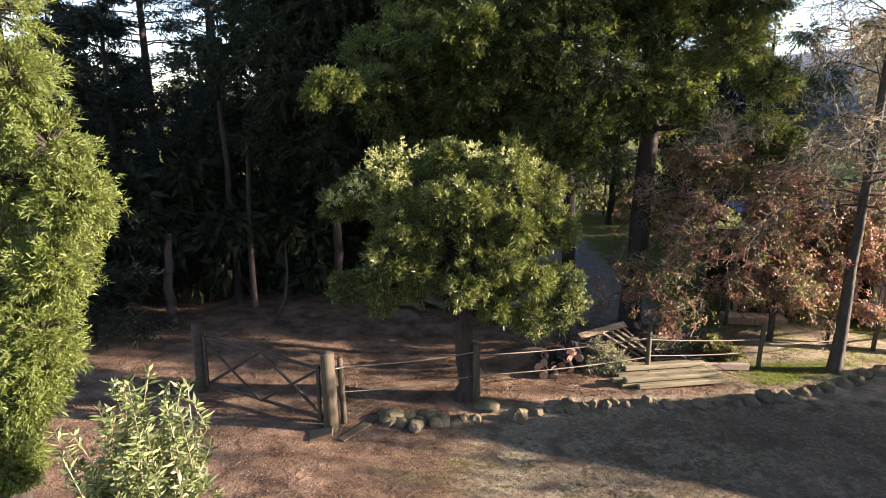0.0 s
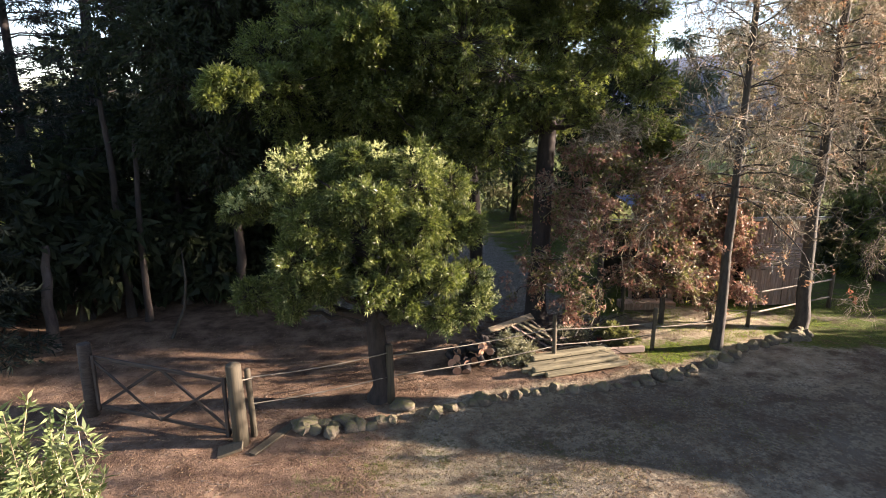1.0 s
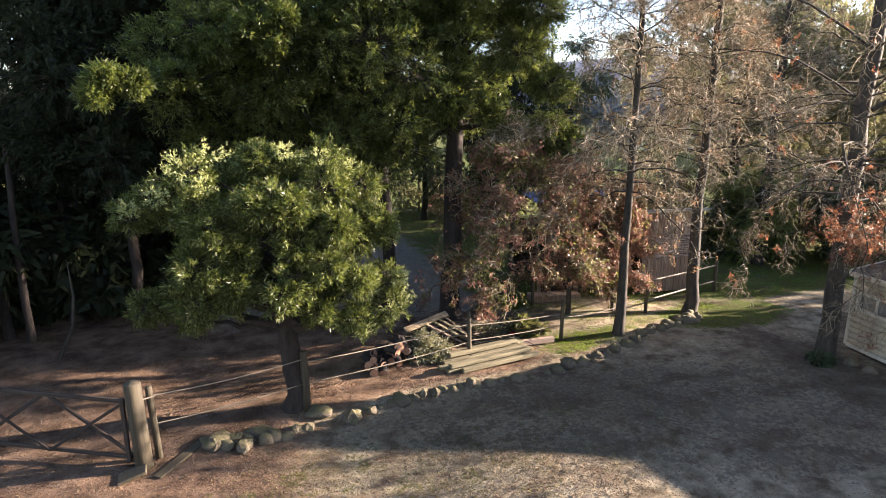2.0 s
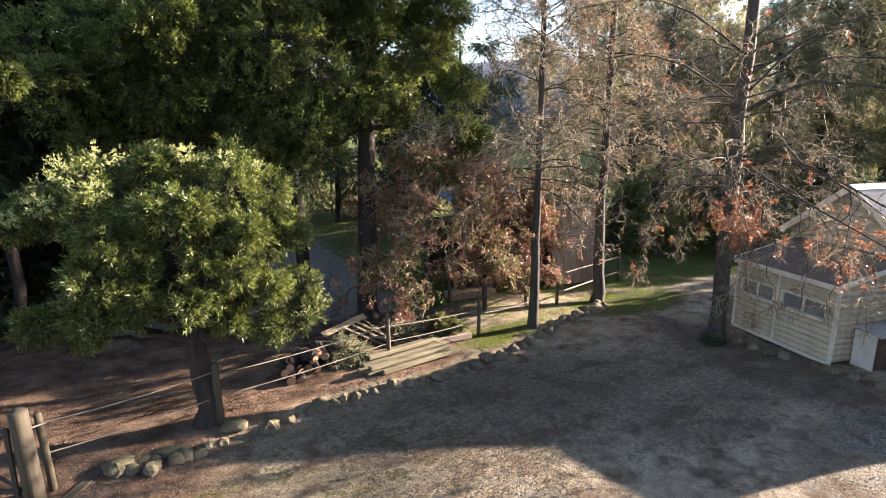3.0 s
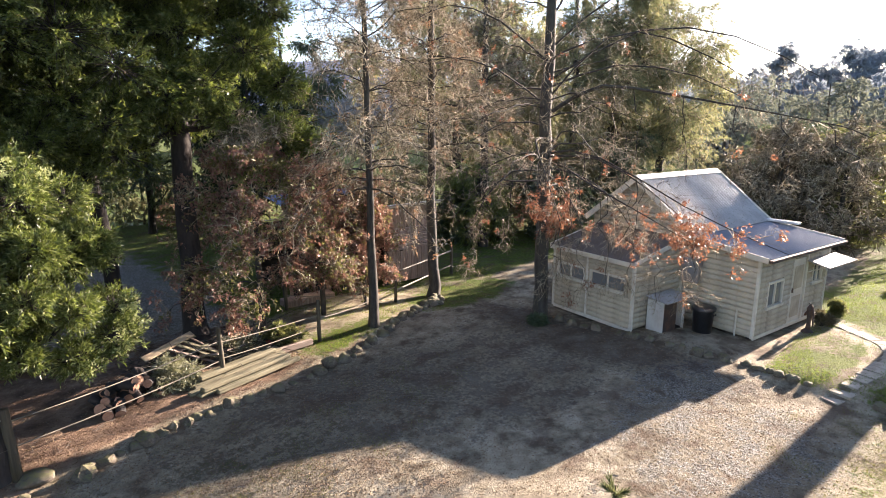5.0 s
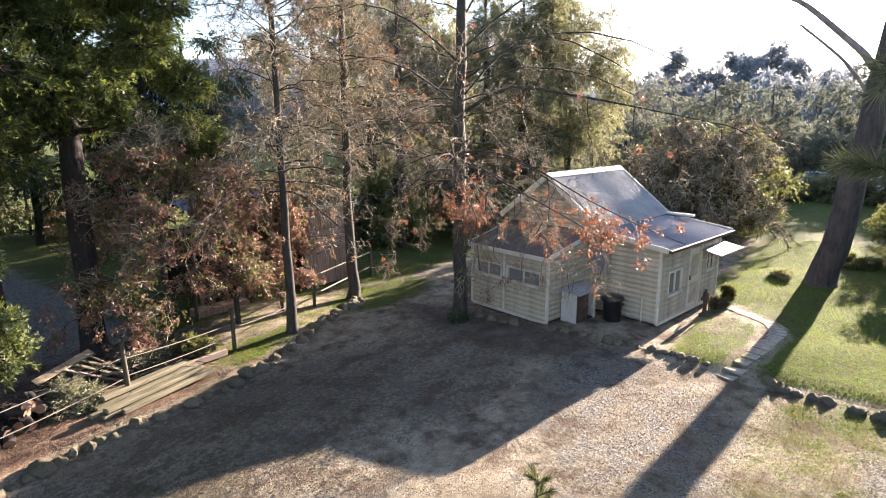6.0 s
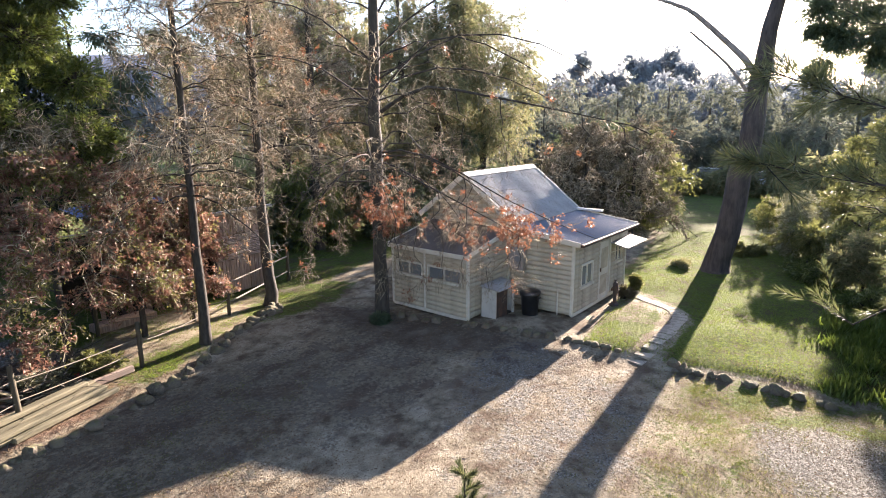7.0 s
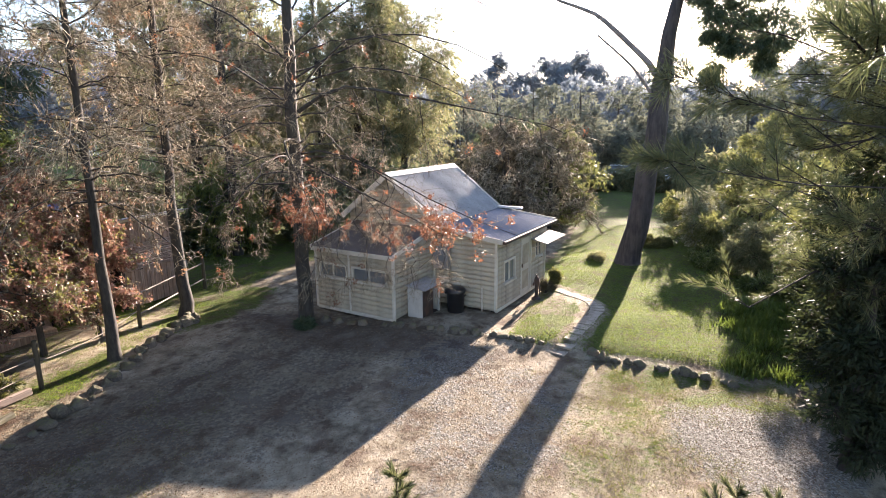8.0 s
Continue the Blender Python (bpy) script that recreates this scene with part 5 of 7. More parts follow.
def make_blackwoods():
    t1 = [(5.04, 14.2, -0.1), (5.0, 14.2, 2.5), (5.15, 14.3, 5.5), (4.9, 14.5, 9.0), (4.6, 14.5, 13.0)]
    lobes = lobes_in(105, (3.4, 14.9, 9.4), (4.4, 2.8, 5.0), 0.8, 1.35, 0.4)
    lobes += [(np.array(c, float), np.array([r, r, r * 0.7])) for *c, r in ((6.6, 13.4, 4.6, 0.8), (7.2, 13.0, 5.3, 0.8), (6.0, 13.3, 5.6, 0.8), (7.4, 13.3, 6.4, 0.8), (6.4, 13.2, 7.2, 0.9), (7.6, 13.0, 5.0, 0.6), (4.5, 13.2, 6.0, 0.9), (3.2, 13.0, 5.5, 0.9), (7.0, 13.4, 8.2, 0.9), (2.0, 13.2, 5.2, 0.8), (0.2, 13.5, 6.4, 0.9))]
    leafy_tree("blackwood_tree", "large dark evergreen tree with a dense crown", "tree", t1, (0.27, 0.25, 0.22, 0.16, 0.05), lobes, LEAF_BRIGHT, 92, 44, (0.105, 0.03), BARK_DARK, 0.0, 1.0, 0.008, 0.5, group="evergreen trees", limb_r=0.09, tips=0.55, reach=0.6)
    lobes = lobes_in(46, (1.6, 13.6, 7.0), (4.6, 1.0, 3.0), 0.7, 1.1, 0.2)
    lobes += [(np.array(c), np.array([r, r, r * 0.8])) for *c, r in ((-2.55, 11.7, 5.95, 0.3), (-2.35, 11.75, 6.25, 0.32), (-1.95, 11.8, 6.15, 0.3), (0.16, 12.0, 7.25, 0.42), (0.7, 12.0, 7.45, 0.42), (0.5, 12.0, 7.0, 0.35), (-0.4, 12.3, 6.9, 0.4), (-1.3, 12.5, 6.3, 0.45), (-0.2, 13.1, 6.5, 0.6), (1.0, 13.2, 6.3, 0.6))]
    # Pine bark here: its darker colour stands in for shade on the limbs.
    leafy_tree("blackwood_tree", "dark evergreen tree with low spreading boughs", "tree", [(3.6, 15.6, -0.1), (3.4, 15.2, 4.0), (2.2, 14.3, 9.5)], (0.2, 0.17, 0.05), lobes, LEAF_BRIGHT, 80, 44, (0.105, 0.03), BARK_PINE, 0.0, 1.0, 0.008, 0.5, group="evergreen trees", limb_r=0.06, tips=0.55, reach=0.6)
    t2 = [(-1.6, 17.5, -0.1), (-1.6, 17.4, 3.0), (-1.2, 17.2, 7.0), (-1.4, 17.2, 12.0)]
    lobes = lobes_in(90, (-2.2, 16.8, 7.6), (4.2, 2.6, 5.0), 0.9, 1.4, 0.4)
    # Leaf copy with painted shade, so this crown stands near black.
    leafy_tree("blackwood_tree", "large dark evergreen tree with a dense crown", "tree", t2, (0.3, 0.25, 0.2, 0.05), lobes, LEAF_SHADED, 46, 36, (0.17, 0.055), BARK_DARK, 0.25, 0.8, 0.008, group="evergreen trees")
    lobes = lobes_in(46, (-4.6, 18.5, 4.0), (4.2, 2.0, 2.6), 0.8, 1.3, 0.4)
    leafy_tree("understorey_tree", "dark low evergreen tree in deep shade", "tree", [(-4.6, 19, -0.1), (-4.6, 19, 2.0), (-4.4, 18.8, 5.5)], (0.16, 0.13, 0.04), lobes, LEAF_SHADED, 36, 28, (0.19, 0.07), BARK_DARK, 0.3, 0.8, 0.008, group="evergreen trees")
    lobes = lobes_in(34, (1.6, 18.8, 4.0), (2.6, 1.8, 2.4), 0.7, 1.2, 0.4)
    leafy_tree("understorey_tree", "dark low evergreen tree in deep shade", "tree", [(1.2, 19.2, -0.1), (1.2, 19, 2.0), (1.4, 18.9, 5.5)], (0.14, 0.12, 0.04), lobes, LEAF_SHADED, 36, 28, (0.19, 0.07), BARK_DARK, 0.3, 0.8, 0.008, group="evergreen trees")


make_blackwoods()


def conifer(x, y, h, r, crown_r, z0, label, sprays=70, leaf=None, name="pine_tree"):
    """Straight trunk with whorls of flat, drooping needle boughs."""
    ob = thing(name, (x, y, 0.0), label, "tree", "pine trees")
    tr = np.array([(0, 0, -0.1), (0.05, 0, h * 0.4), (0, 0.05, h)])
    pieces = [trunk_tube(tr, (r, r * 0.7, 0.03), 12, 9, 1.3)]
    n = sprays
    z = z0 + (h - z0) * np.sort(rng.random(n)) ** 1.05
    f = (z - z0) / (h - z0)
    ln = crown_r * (1 - 0.85 * f) * rng.uniform(0.7, 1.1, n)
    az = rng.uniform(0, 2 * np.pi, n)
    a = np.stack([np.zeros(n), np.zeros(n), z], -1)
    b = a + np.stack([np.cos(az) * ln, np.sin(az) * ln, (-0.12 + 0.3 * f) * ln], -1)
    bough = curve_path(a, b, 6, 0.06 * ln, 0.02)
    pieces.append(tubes(bough, taper(n, 6, 0.035 * (1 - 0.6 * f), 0.008), 4))
    v, q = join(*pieces)
    child("trunk", np_mesh("trunk", v, q, True), BARK_PINE, ob)
    per = 18
    s = rng.uniform(1.2, 5, (n, per))
    i = np.clip(s.astype(int), 0, 4)
    fr = (s - i)[..., None]
    row = np.arange(n)[:, None]
    c = (bough[row, i] * (1 - fr) + bough[row, i + 1] * fr).reshape(-1, 3)
    d = unit((b - a))[:, None] + rng.normal(size=(n, per, 3)) * np.array([0.7, 0.7, 0.25])
    e = c + unit(d).reshape(-1, 3) * (0.22 * np.repeat(ln, per) * rng.uniform(0.5, 1.2, n * per) + 0.15)[:, None]
    e[:, 2] -= 0.12
    tw = curve_path(c, e, 3, 0.02)
    k = 12
    s = rng.random((len(c), k, 1))
    base = (tw[:, :1] * (1 - s) + tw[:, 2:] * s).reshape(-1, 3)
    way = unit(unit(e - c)[:, None] * 0.8 + rng.normal(size=(len(c), k, 3)) * 0.6).reshape(-1, 3)
    lv, lq = blades(base, way, rng.uniform(0.16, 0.32, len(base)), 0.048, 0.3, True)
    child("foliage", np_mesh("foliage", lv, lq), leaf or LEAF_PINE_SHADED, ob)
    return ob


conifer(-10.85, 21.4, 17, 0.2, 3.4, 5.0, "tall dark pine with drooping boughs")
conifer(-8.0, 20.5, 16, 0.18, 3.0, 4.2, "tall dark pine with drooping boughs")
conifer(-13.5, 18.0, 15, 0.28, 3.2, 2.5, "tall dark pine with drooping boughs", 90)
conifer(-5.0, 23.0, 17, 0.28, 3.4, 2.0, "tall dark pine with drooping boughs", 100)
conifer(-15.5, 24.0, 16, 0.28, 3.6, 2.0, "tall dark pine with drooping boughs", 90)
conifer(0.5, 24.0, 17, 0.28, 3.6, 2.0, "tall dark pine with drooping boughs", 100)
conifer(-9.5, 16.5, 9, 0.16, 2.6, 0.9, "dark young pine in shade", 90)
conifer(-8.9, 13.4, 8, 0.15, 2.0, 0.6, "dark young pine in shade", 110)
conifer(-9.7, 24.5, 17, 0.2, 3.4, 4.0, "tall dark pine with drooping boughs", 110)
conifer(-7.3, 27.0, 15, 0.26, 3.4, 1.5, "tall dark pine with drooping boughs", 90)

for x, y, h in ((-7.4, 16.6, 4.6), (-9.6, 15.0, 5.0), (-5.0, 17.6, 4.0), (-6.3, 18.2, 3.6), (-2.6, 18.6, 3.4), (-10.5, 18.0, 4.0), (-17, 29, 9), (-12.5, 30, 10), (-8.5, 31, 9), (-4, 30, 10), (0, 29, 9), (4, 32, 8), (-20, 22, 9), (-19, 17, 9)):
    lobes = lobes_in(30, (x, y, h * 0.5), (min(3.0, h * 0.45), min(2.2, h * 0.3), h * 0.45), 0.1 * h + 0.2, 0.12 * h + 0.4, 0.3)
    leafy_tree("understorey_tree", "evergreen tree closing the yard, leaves darkened for shade", "tree", [(x, y, -0.1), (x, y, 2.5), (x, y, h * 0.9)], (0.16, 0.13, 0.04), lobes, LEAF_SHADED, 20, 18, (0.36, 0.15), BARK_DARK, 0.3, 0.8, 0.01, group="evergreen trees")

for x, y, h, r, lx in ((-7.17, 14.15, 2.6, 0.15, 0.1), (-6.2, 16.5, 6.0, 0.12, -0.2), (-5.6, 16.0, 5.0, 0.1, 0.1), (-3.2, 16.8, 5.0, 0.16, 0.0)):
    ob = thing("dead_tree", (x, y, 0.0), "dead grey tree stem among the dark pines", "tree", "dead trees")
    v, q = trunk_tube([(0, 0, -0.1), (lx * 0.3, 0, h * 0.5), (lx, 0.1, h)], (r, r * 0.8, r * 0.5), 10, 9, 1.3)
    child("trunk", np_mesh("trunk", v, q, True), BARK_GUM if x < -7 else BARK_DARK, ob)
ob = thing("bent_sapling", (-4.6, 14.4, 0.0), "thin bent bare sapling in the yard", "tree")
v, q = tubes(np.array([[(0, 0, -0.05), (0.2, 0, 0.4), (0.42, 0, 0.85), (0.5, 0.05, 1.6), (0.45, 0.1, 2.4)]]), np.array([[0.05, 0.045, 0.04, 0.03, 0.01]]), 7)
child("trunk", np_mesh("trunk", v, q, True), BARK_OAK, ob)


def bare_oak(x, y, h, r, reach, z0, label, limbs=60, leaf_keep=None, leaf=None, extra=(), lean=(0, 0), name="pin_oak", seed=1, density=1.0, leaves_per=10, fine=2, wide=0.013, thick=1.0, busy=5, bias=1.0, hang=6, pendants=(), mossy=0.0, blade=1.0, slim=1.0):
    """Deciduous oak in winter: straight trunk, fine drooping twigs, some withered leaves."""
    global rng
    keep_rng = rng
    rng = np.random.default_rng(seed)
    ob = thing(name, (x, y, 0.0), label, "tree", "pin oaks")
    tr = np.array([(0, 0, -0.1), (lean[0] * 0.3, lean[1] * 0.3, h * 0.35), (lean[0] * 0.7, lean[1] * 0.7, h * 0.7), (lean[0], lean[1], h)])
    pieces = [trunk_tube(tr, (r, r * 0.85 * slim, r * 0.6 * slim, 0.02), 20, 10, 1.25)]
    n = limbs
    f0 = z0 / h
    f = f0 + (1 - f0) * np.sort(rng.random(n)) ** bias * 0.97
    a = along(tr, f)
    g = (f - f0) / (1 - f0)
    ln = reach * (1 - 0.8 * g ** 1.3) * rng.uniform(0.65, 1.1, n)
    az = np.arange(n) * 2.39996 + rng.normal(0, 0.3, n)
    tilt = np.radians(-18 + 65 * g + rng.normal(0, 9, n))
    b = a + np.stack([np.cos(az) * np.cos(tilt), np.sin(az) * np.cos(tilt), np.sin(tilt)], -1) * ln[:, None]
    limb = curve_path(a, b, 7, 0.14 * ln * (1 - g), 0.03)
    if extra:
        ex = np.array([smooth_path([np.array(p) - (x, y, 0) for p in e], 7) for e in extra])
        limb = np.concatenate([limb, ex])
        ln = np.concatenate([ln, np.linalg.norm(ex[:, -1] - ex[:, 0], axis=1)])
        g = np.concatenate([g, np.full(len(ex), 0.2)])
        n += len(ex)
    lr = np.clip(0.20 * r * (1 - 0.7 * g) * rng.uniform(0.6, 1.0, n), 0.010, 0.05)
    if extra:
        lr[-len(extra):] = 0.03
        lr[-len(extra)] = 0.06
    v, q = pieces[0]
    child("trunk", np_mesh("trunk", v, q, True), BARK_OAK, ob)
    for one, lr0 in zip(limb, lr):
        v, q = tubes(one[None], taper(1, 7, lr0, 0.007), 5)
        child("limb", np_mesh("limb", v, q, True), BARK_OAK, ob)

    def level(parent, plen, per, frac, k, spread, droop, lo=0.15):
        m = len(parent)
        kk = parent.shape[1] - 1
        s = rng.uniform(lo, 1.0, (m, per)) * kk
        i = np.clip(s.astype(int), 0, kk - 1)
        fr = (s - i)[..., None]
        row = np.arange(m)[:, None]
        st = (parent[row, i] * (1 - fr) + parent[row, i + 1] * fr)
        tg = unit(parent[row, i + 1] - parent[row, i])
        d = unit(tg * 0.8 + scatter(m * per).reshape(m, per, 3) * spread)
        d[..., 2] -= droop
        length = np.repeat(plen, per) * frac * rng.uniform(0.5, 1.2, m * per) * (1.1 - 0.5 * (s / kk).ravel())
        st, d = st.reshape(-1, 3), unit(d).reshape(-1, 3)
        en = st + d * length[:, None]
        return curve_path(st, en, k, 0.1 * length, 0.1), length

    m = len(extra)
    br, bl = level(limb[:n - m] if m else limb, np.clip(ln[:n - m] if m else ln, 0, 3.2), int(9 * density), 0.4, 5, 0.8, 0.05)
    if m:
        br2, bl2 = level(limb[-m:], np.clip(ln[-m:], 0, 3.6), 11, 0.3, 5, 0.9, 0.12)
        br3, bl3 = level(limb[-m:], np.clip(ln[-m:], 0, 3.6), hang, 0.42, 5, 0.5, 1.5, 0.5)
        br, bl = np.concatenate([br, br2, br3]), np.concatenate([bl, bl2, bl3])
    if pendants:
        ends = np.array(pendants, float) - np.array([x, y, 0])
        pend = curve_path(ends[:, 0], ends[:, 1], 7, 0.0, 0.06)
        v, q = tubes(pend, taper(len(pend), 7, 0.014, 0.006), 4)
        tagged(child("hanging_twigwork", np_mesh("hanging_twigwork", v, q, True), BARK_OAK, ob), kind="stuff")
        br4, bl4 = level(pend, np.full(len(pend), 1.9), 7, 0.42, 5, 0.8, 0.25, 0.55)
        br, bl = np.concatenate([br, br4]), np.concatenate([bl, bl4])
    tw, tl = level(br, np.clip(bl, 0.55, 1.3), busy, 0.85, 6, 0.9, 0.3)
    bend = np.linspace(0, 1, 6)[None, :, None] ** 2 * tl[:, None, None]
    tw += bend * (scatter(len(tw)) * 0.34 + np.array([0, 0, 0.1]))[:, None]
    tt, ttl = level(tw, np.clip(tl, 0.35, 0.9), fine, 0.6, 3, 0.8, 0.2, 0.1)
    tt[:, 1] += scatter(len(tt)) * ttl[:, None] * 0.2
    v, q = join(tubes(br, taper(len(br), 5, 0.014 * thick, 0.008 * thick), 3), tubes(tw, taper(len(tw), 6, 0.009 * thick, 0.004 * thick), 3))
    fv, fq = ribbons(tt, wide * thick)
    tagged(child("spray", np_mesh("spray", fv, fq), TWIG_PALE, ob), kind="stuff")
    tagged(child("twigwork", np_mesh("twigwork", v, q), TWIG_PALE, ob), kind="stuff")
    if leaf_keep:
        p = tt[:, 2] + np.array([x, y, 0])
        k = leaf_keep(p)
        chosen = rng.random(len(p)) < k
        green = chosen & (rng.random(len(p)) < mossy * (0.6 + 0.8 * (np.sin(p[:, 0] * 2.1 + p[:, 2] * 1.7) > 0)))
        if green.any():
            gs = tt[green]
            base = np.repeat(gs[:, 1:], 4, axis=1).reshape(-1, 3) + scatter(len(gs) * 8) * 0.06
            lv, lq = blades(base, scatter(len(base)), blade * rng.uniform(0.05, 0.09, len(base)), blade * rng.uniform(0.022, 0.04, len(base)), 0.5, True)
            tagged(child("olive_foliage", np_mesh("olive_foliage", lv, lq), LEAF_MOSSY, ob, "olive green leaves"), kind="stuff")
        src = tt[chosen & ~green]
        base = np.repeat(src[:, 1:], leaves_per // 2, axis=1).reshape(-1, 3) + scatter(len(src) * 2 * (leaves_per // 2)) * 0.05
        way = scatter(len(base))
        way[:, 2] -= 0.6
        lv, lq = blades(base, unit(way), blade * rng.uniform(0.055, 0.1, len(base)), blade * rng.uniform(0.028, 0.05, len(base)), 0.5, True)
        tagged(child("withered_foliage", np_mesh("withered_foliage", lv, lq), leaf or LEAF_RUSSET, ob, "withered leaves"), kind="stuff")
    rng = keep_rng
    return ob


def low_russet(p):
    return np.where((p[:, 2] < 4.2) & (p[:, 0] < 9.4), 0.16, 0.028)


bare_oak(8.83, 11.75, 12, 0.15, 2.6, 3.6, "tall bare pin oak with a few russet leaves", 78, low_russet, LEAF_DULL, seed=2, busy=6, thick=0.8, slim=0.7)
bare_oak(12.04, 12.8, 12.5, 0.19, 2.9, 4.1, "tall bare pin oak with mossy grey bark", 78, lambda p: np.full(len(p), 0.03), LEAF_DULL, seed=3, busy=6, thick=0.8, slim=0.75)


def cottage_leaves(p):
    near = np.exp(-(((p[:, 0] - 12.0) / 0.9) ** 2 + ((p[:, 1] - 4.2) / 1.5) ** 2 + ((p[:, 2] - 3.05) / 0.5) ** 2))
    left = np.exp(-(((p[:, 0] - 11.7) / 1.0) ** 2 + ((p[:, 1] - 8.6) / 0.9) ** 2 + ((p[:, 2] - 3.2) / 0.6) ** 2))
    return np.minimum(0.95 * near + 0.4 * left + 0.012, 0.95)


bare_oak(12.6, 8.95, 12.5, 0.2, 3.3, 3.7, "big bare oak by the cottage with orange leaves on low branches", 38, cottage_leaves, LEAF_ORANGE, (
    ((12.72, 8.87, 5.77), (12.76, 7.78, 6.31), (12.85, 6.70, 6.27), (13.30, 4.53, 5.82), (13.76, 2.90, 5.45)),
    ((12.67, 8.87, 4.69), (12.31, 7.60, 4.78), (12.04, 5.97, 4.23), (12.04, 4.43, 3.51), (12.22, 2.90, 2.97)),
    ((12.67, 8.87, 4.32), (11.95, 8.14, 4.50), (11.58, 6.88, 4.05), (11.67, 5.43, 3.42), (11.77, 4.53, 2.97)),
    ((12.67, 8.96, 5.05), (11.77, 8.69, 5.05), (11.31, 8.05, 4.32), (11.22, 7.51, 3.24)),
    ((12.67, 8.96, 5.86), (11.95, 10.14, 6.86), (11.40, 11.40, 7.22), (10.86, 12.49, 7.04)),
    ((12.65, 8.9, 4.1), (12.2, 8.3, 4.0), (11.95, 7.7, 3.6), (11.9, 7.3, 3.0)),
    ((12.65, 8.9, 4.3), (12.4, 7.8, 4.2), (12.3, 6.9, 3.8), (12.35, 6.3, 3.1)),
    ((12.65, 8.9, 3.9), (12.3, 8.6, 3.7), (12.1, 8.3, 3.3), (12.1, 8.2, 2.8)),
    ((12.65, 8.9, 4.6), (12.6, 7.4, 4.6), (12.7, 6.0, 3.9), (12.75, 5.2, 3.3)),
    ((12.6, 9.0, 4.2), (12.0, 9.6, 4.2), (11.5, 10.1, 3.5), (11.3, 10.4, 2.7)),
    ((12.7, 8.9, 6.6), (13.2, 6.8, 7.6), (13.6, 4.8, 7.3), (13.9, 3.2, 6.4)), ((12.7, 8.9, 7.4), (12.9, 6.9, 8.6), (13.5, 5.0, 8.6), (13.9, 3.6, 7.8)),
    ((12.7, 8.9, 6.2), (12.4, 7.2, 7.4), (12.2, 5.6, 7.2), (12.3, 4.0, 6.3)), ((12.7, 8.9, 8.2), (13.2, 8.0, 9.5), (14.2, 6.4, 9.6), (14.8, 5.0, 9.0)),
    ((12.7, 8.9, 6.9), (11.6, 9.8, 8.0), (10.8, 10.8, 8.4), (10.2, 11.6, 8.0)), ((12.7, 8.9, 6.4), (13.6, 7.6, 6.9), (14.6, 6.0, 6.6), (15.2, 4.6, 5.8))), seed=4, density=0.9, leaves_per=18, busy=5, bias=1.5, thick=0.48, wide=0.011, hang=5, pendants=(
    ((11.9, 7.3, 3.0), (11.8, 7.2, 1.3)), ((12.35, 6.3, 3.1), (12.25, 6.1, 1.5)), ((12.1, 8.2, 2.8), (12.0, 8.35, 1.2)), ((12.75, 5.2, 3.3), (12.4, 5.0, 1.7)),
    ((11.95, 7.7, 3.6), (11.9, 7.85, 1.6)), ((12.3, 6.9, 3.8), (12.15, 6.7, 1.6)), ((11.77, 4.53, 2.97), (11.8, 4.6, 1.9)), ((11.3, 10.4, 2.7), (11.3, 10.4, 1.5)), ((11.22, 7.51, 3.24), (11.3, 7.4, 1.8)),
    ((12.85, 6.7, 6.27), (12.9, 6.5, 4.6)), ((13.1, 5.6, 6.05), (13.1, 5.4, 4.4)), ((13.3, 4.53, 5.82), (13.4, 4.3, 4.3)), ((13.55, 3.7, 5.6), (13.6, 3.5, 4.2)), ((13.76, 2.9, 5.45), (13.9, 2.2, 4.4)), ((13.76, 2.9, 5.45), (14.0, 1.6, 5.1)), ((12.8, 7.3, 6.3), (12.7, 7.0, 4.9)),
    ((12.6, 5.7, 2.7), (12.6, 5.6, 1.3)),
    ((11.95, 8.14, 4.5), (11.9, 8.3, 2.5)), ((12.3, 7.6, 4.7), (12.5, 7.6, 2.7)), ((12.6, 7.3, 4.6), (12.8, 7.1, 2.6)), ((12.7, 6.7, 4.4), (12.9, 6.6, 2.5)), ((12.4, 8.2, 4.5), (12.7, 8.2, 2.5)), ((12.3, 6.2, 4.2), (12.5, 6.2, 2.6)), ((12.04, 5.97, 4.23), (12.2, 5.9, 2.4)), ((11.77, 8.69, 5.05), (11.7, 8.8, 3.2)), ((12.0, 9.6, 4.2), (11.9, 9.7, 2.2)), ((12.4, 7.8, 4.2), (12.4, 7.9, 2.4))))


def oak_mass(p):
    return np.full(len(p), 0.85) * (p[:, 2] < 5.0)


bare_oak(6.25, 13.0, 5.2, 0.09, 2.6, 1.3, "young oak holding dense withered russet leaves", 34, oak_mass, seed=6, leaves_per=12, thick=0.9, mossy=0.45, blade=1.3, busy=6)
bare_oak(8.3, 13.4, 4.6, 0.08, 1.5, 1.2, "young oak holding dense withered russet leaves", 24, lambda p: np.full(len(p), 0.75), seed=7, leaves_per=12, thick=0.9, mossy=0.35, blade=1.3, busy=6)
bare_oak(9.75, 13.35, 3.6, 0.06, 1.3, 1.0, "young oak holding dense withered russet leaves", 22, lambda p: np.full(len(p), 0.75), seed=8, leaves_per=12, thick=0.9, mossy=0.2, blade=1.3, busy=6)


LIMB_A = [(22.3, 0.15, 6.7), (22.29, 0.59, 7.4), (22.28, 1.04, 7.86), (22.2, 2.12, 8.87), (22.13, 2.72, 9.29), (21.95, 3.92, 9.76), (21.77, 4.83, 10.28)]
LIMB_B = [(22.25, 0.2, 6.0), (22.18, 0.84, 6.92), (22.16, 1.36, 7.52), (22.07, 2.42, 8.47)]


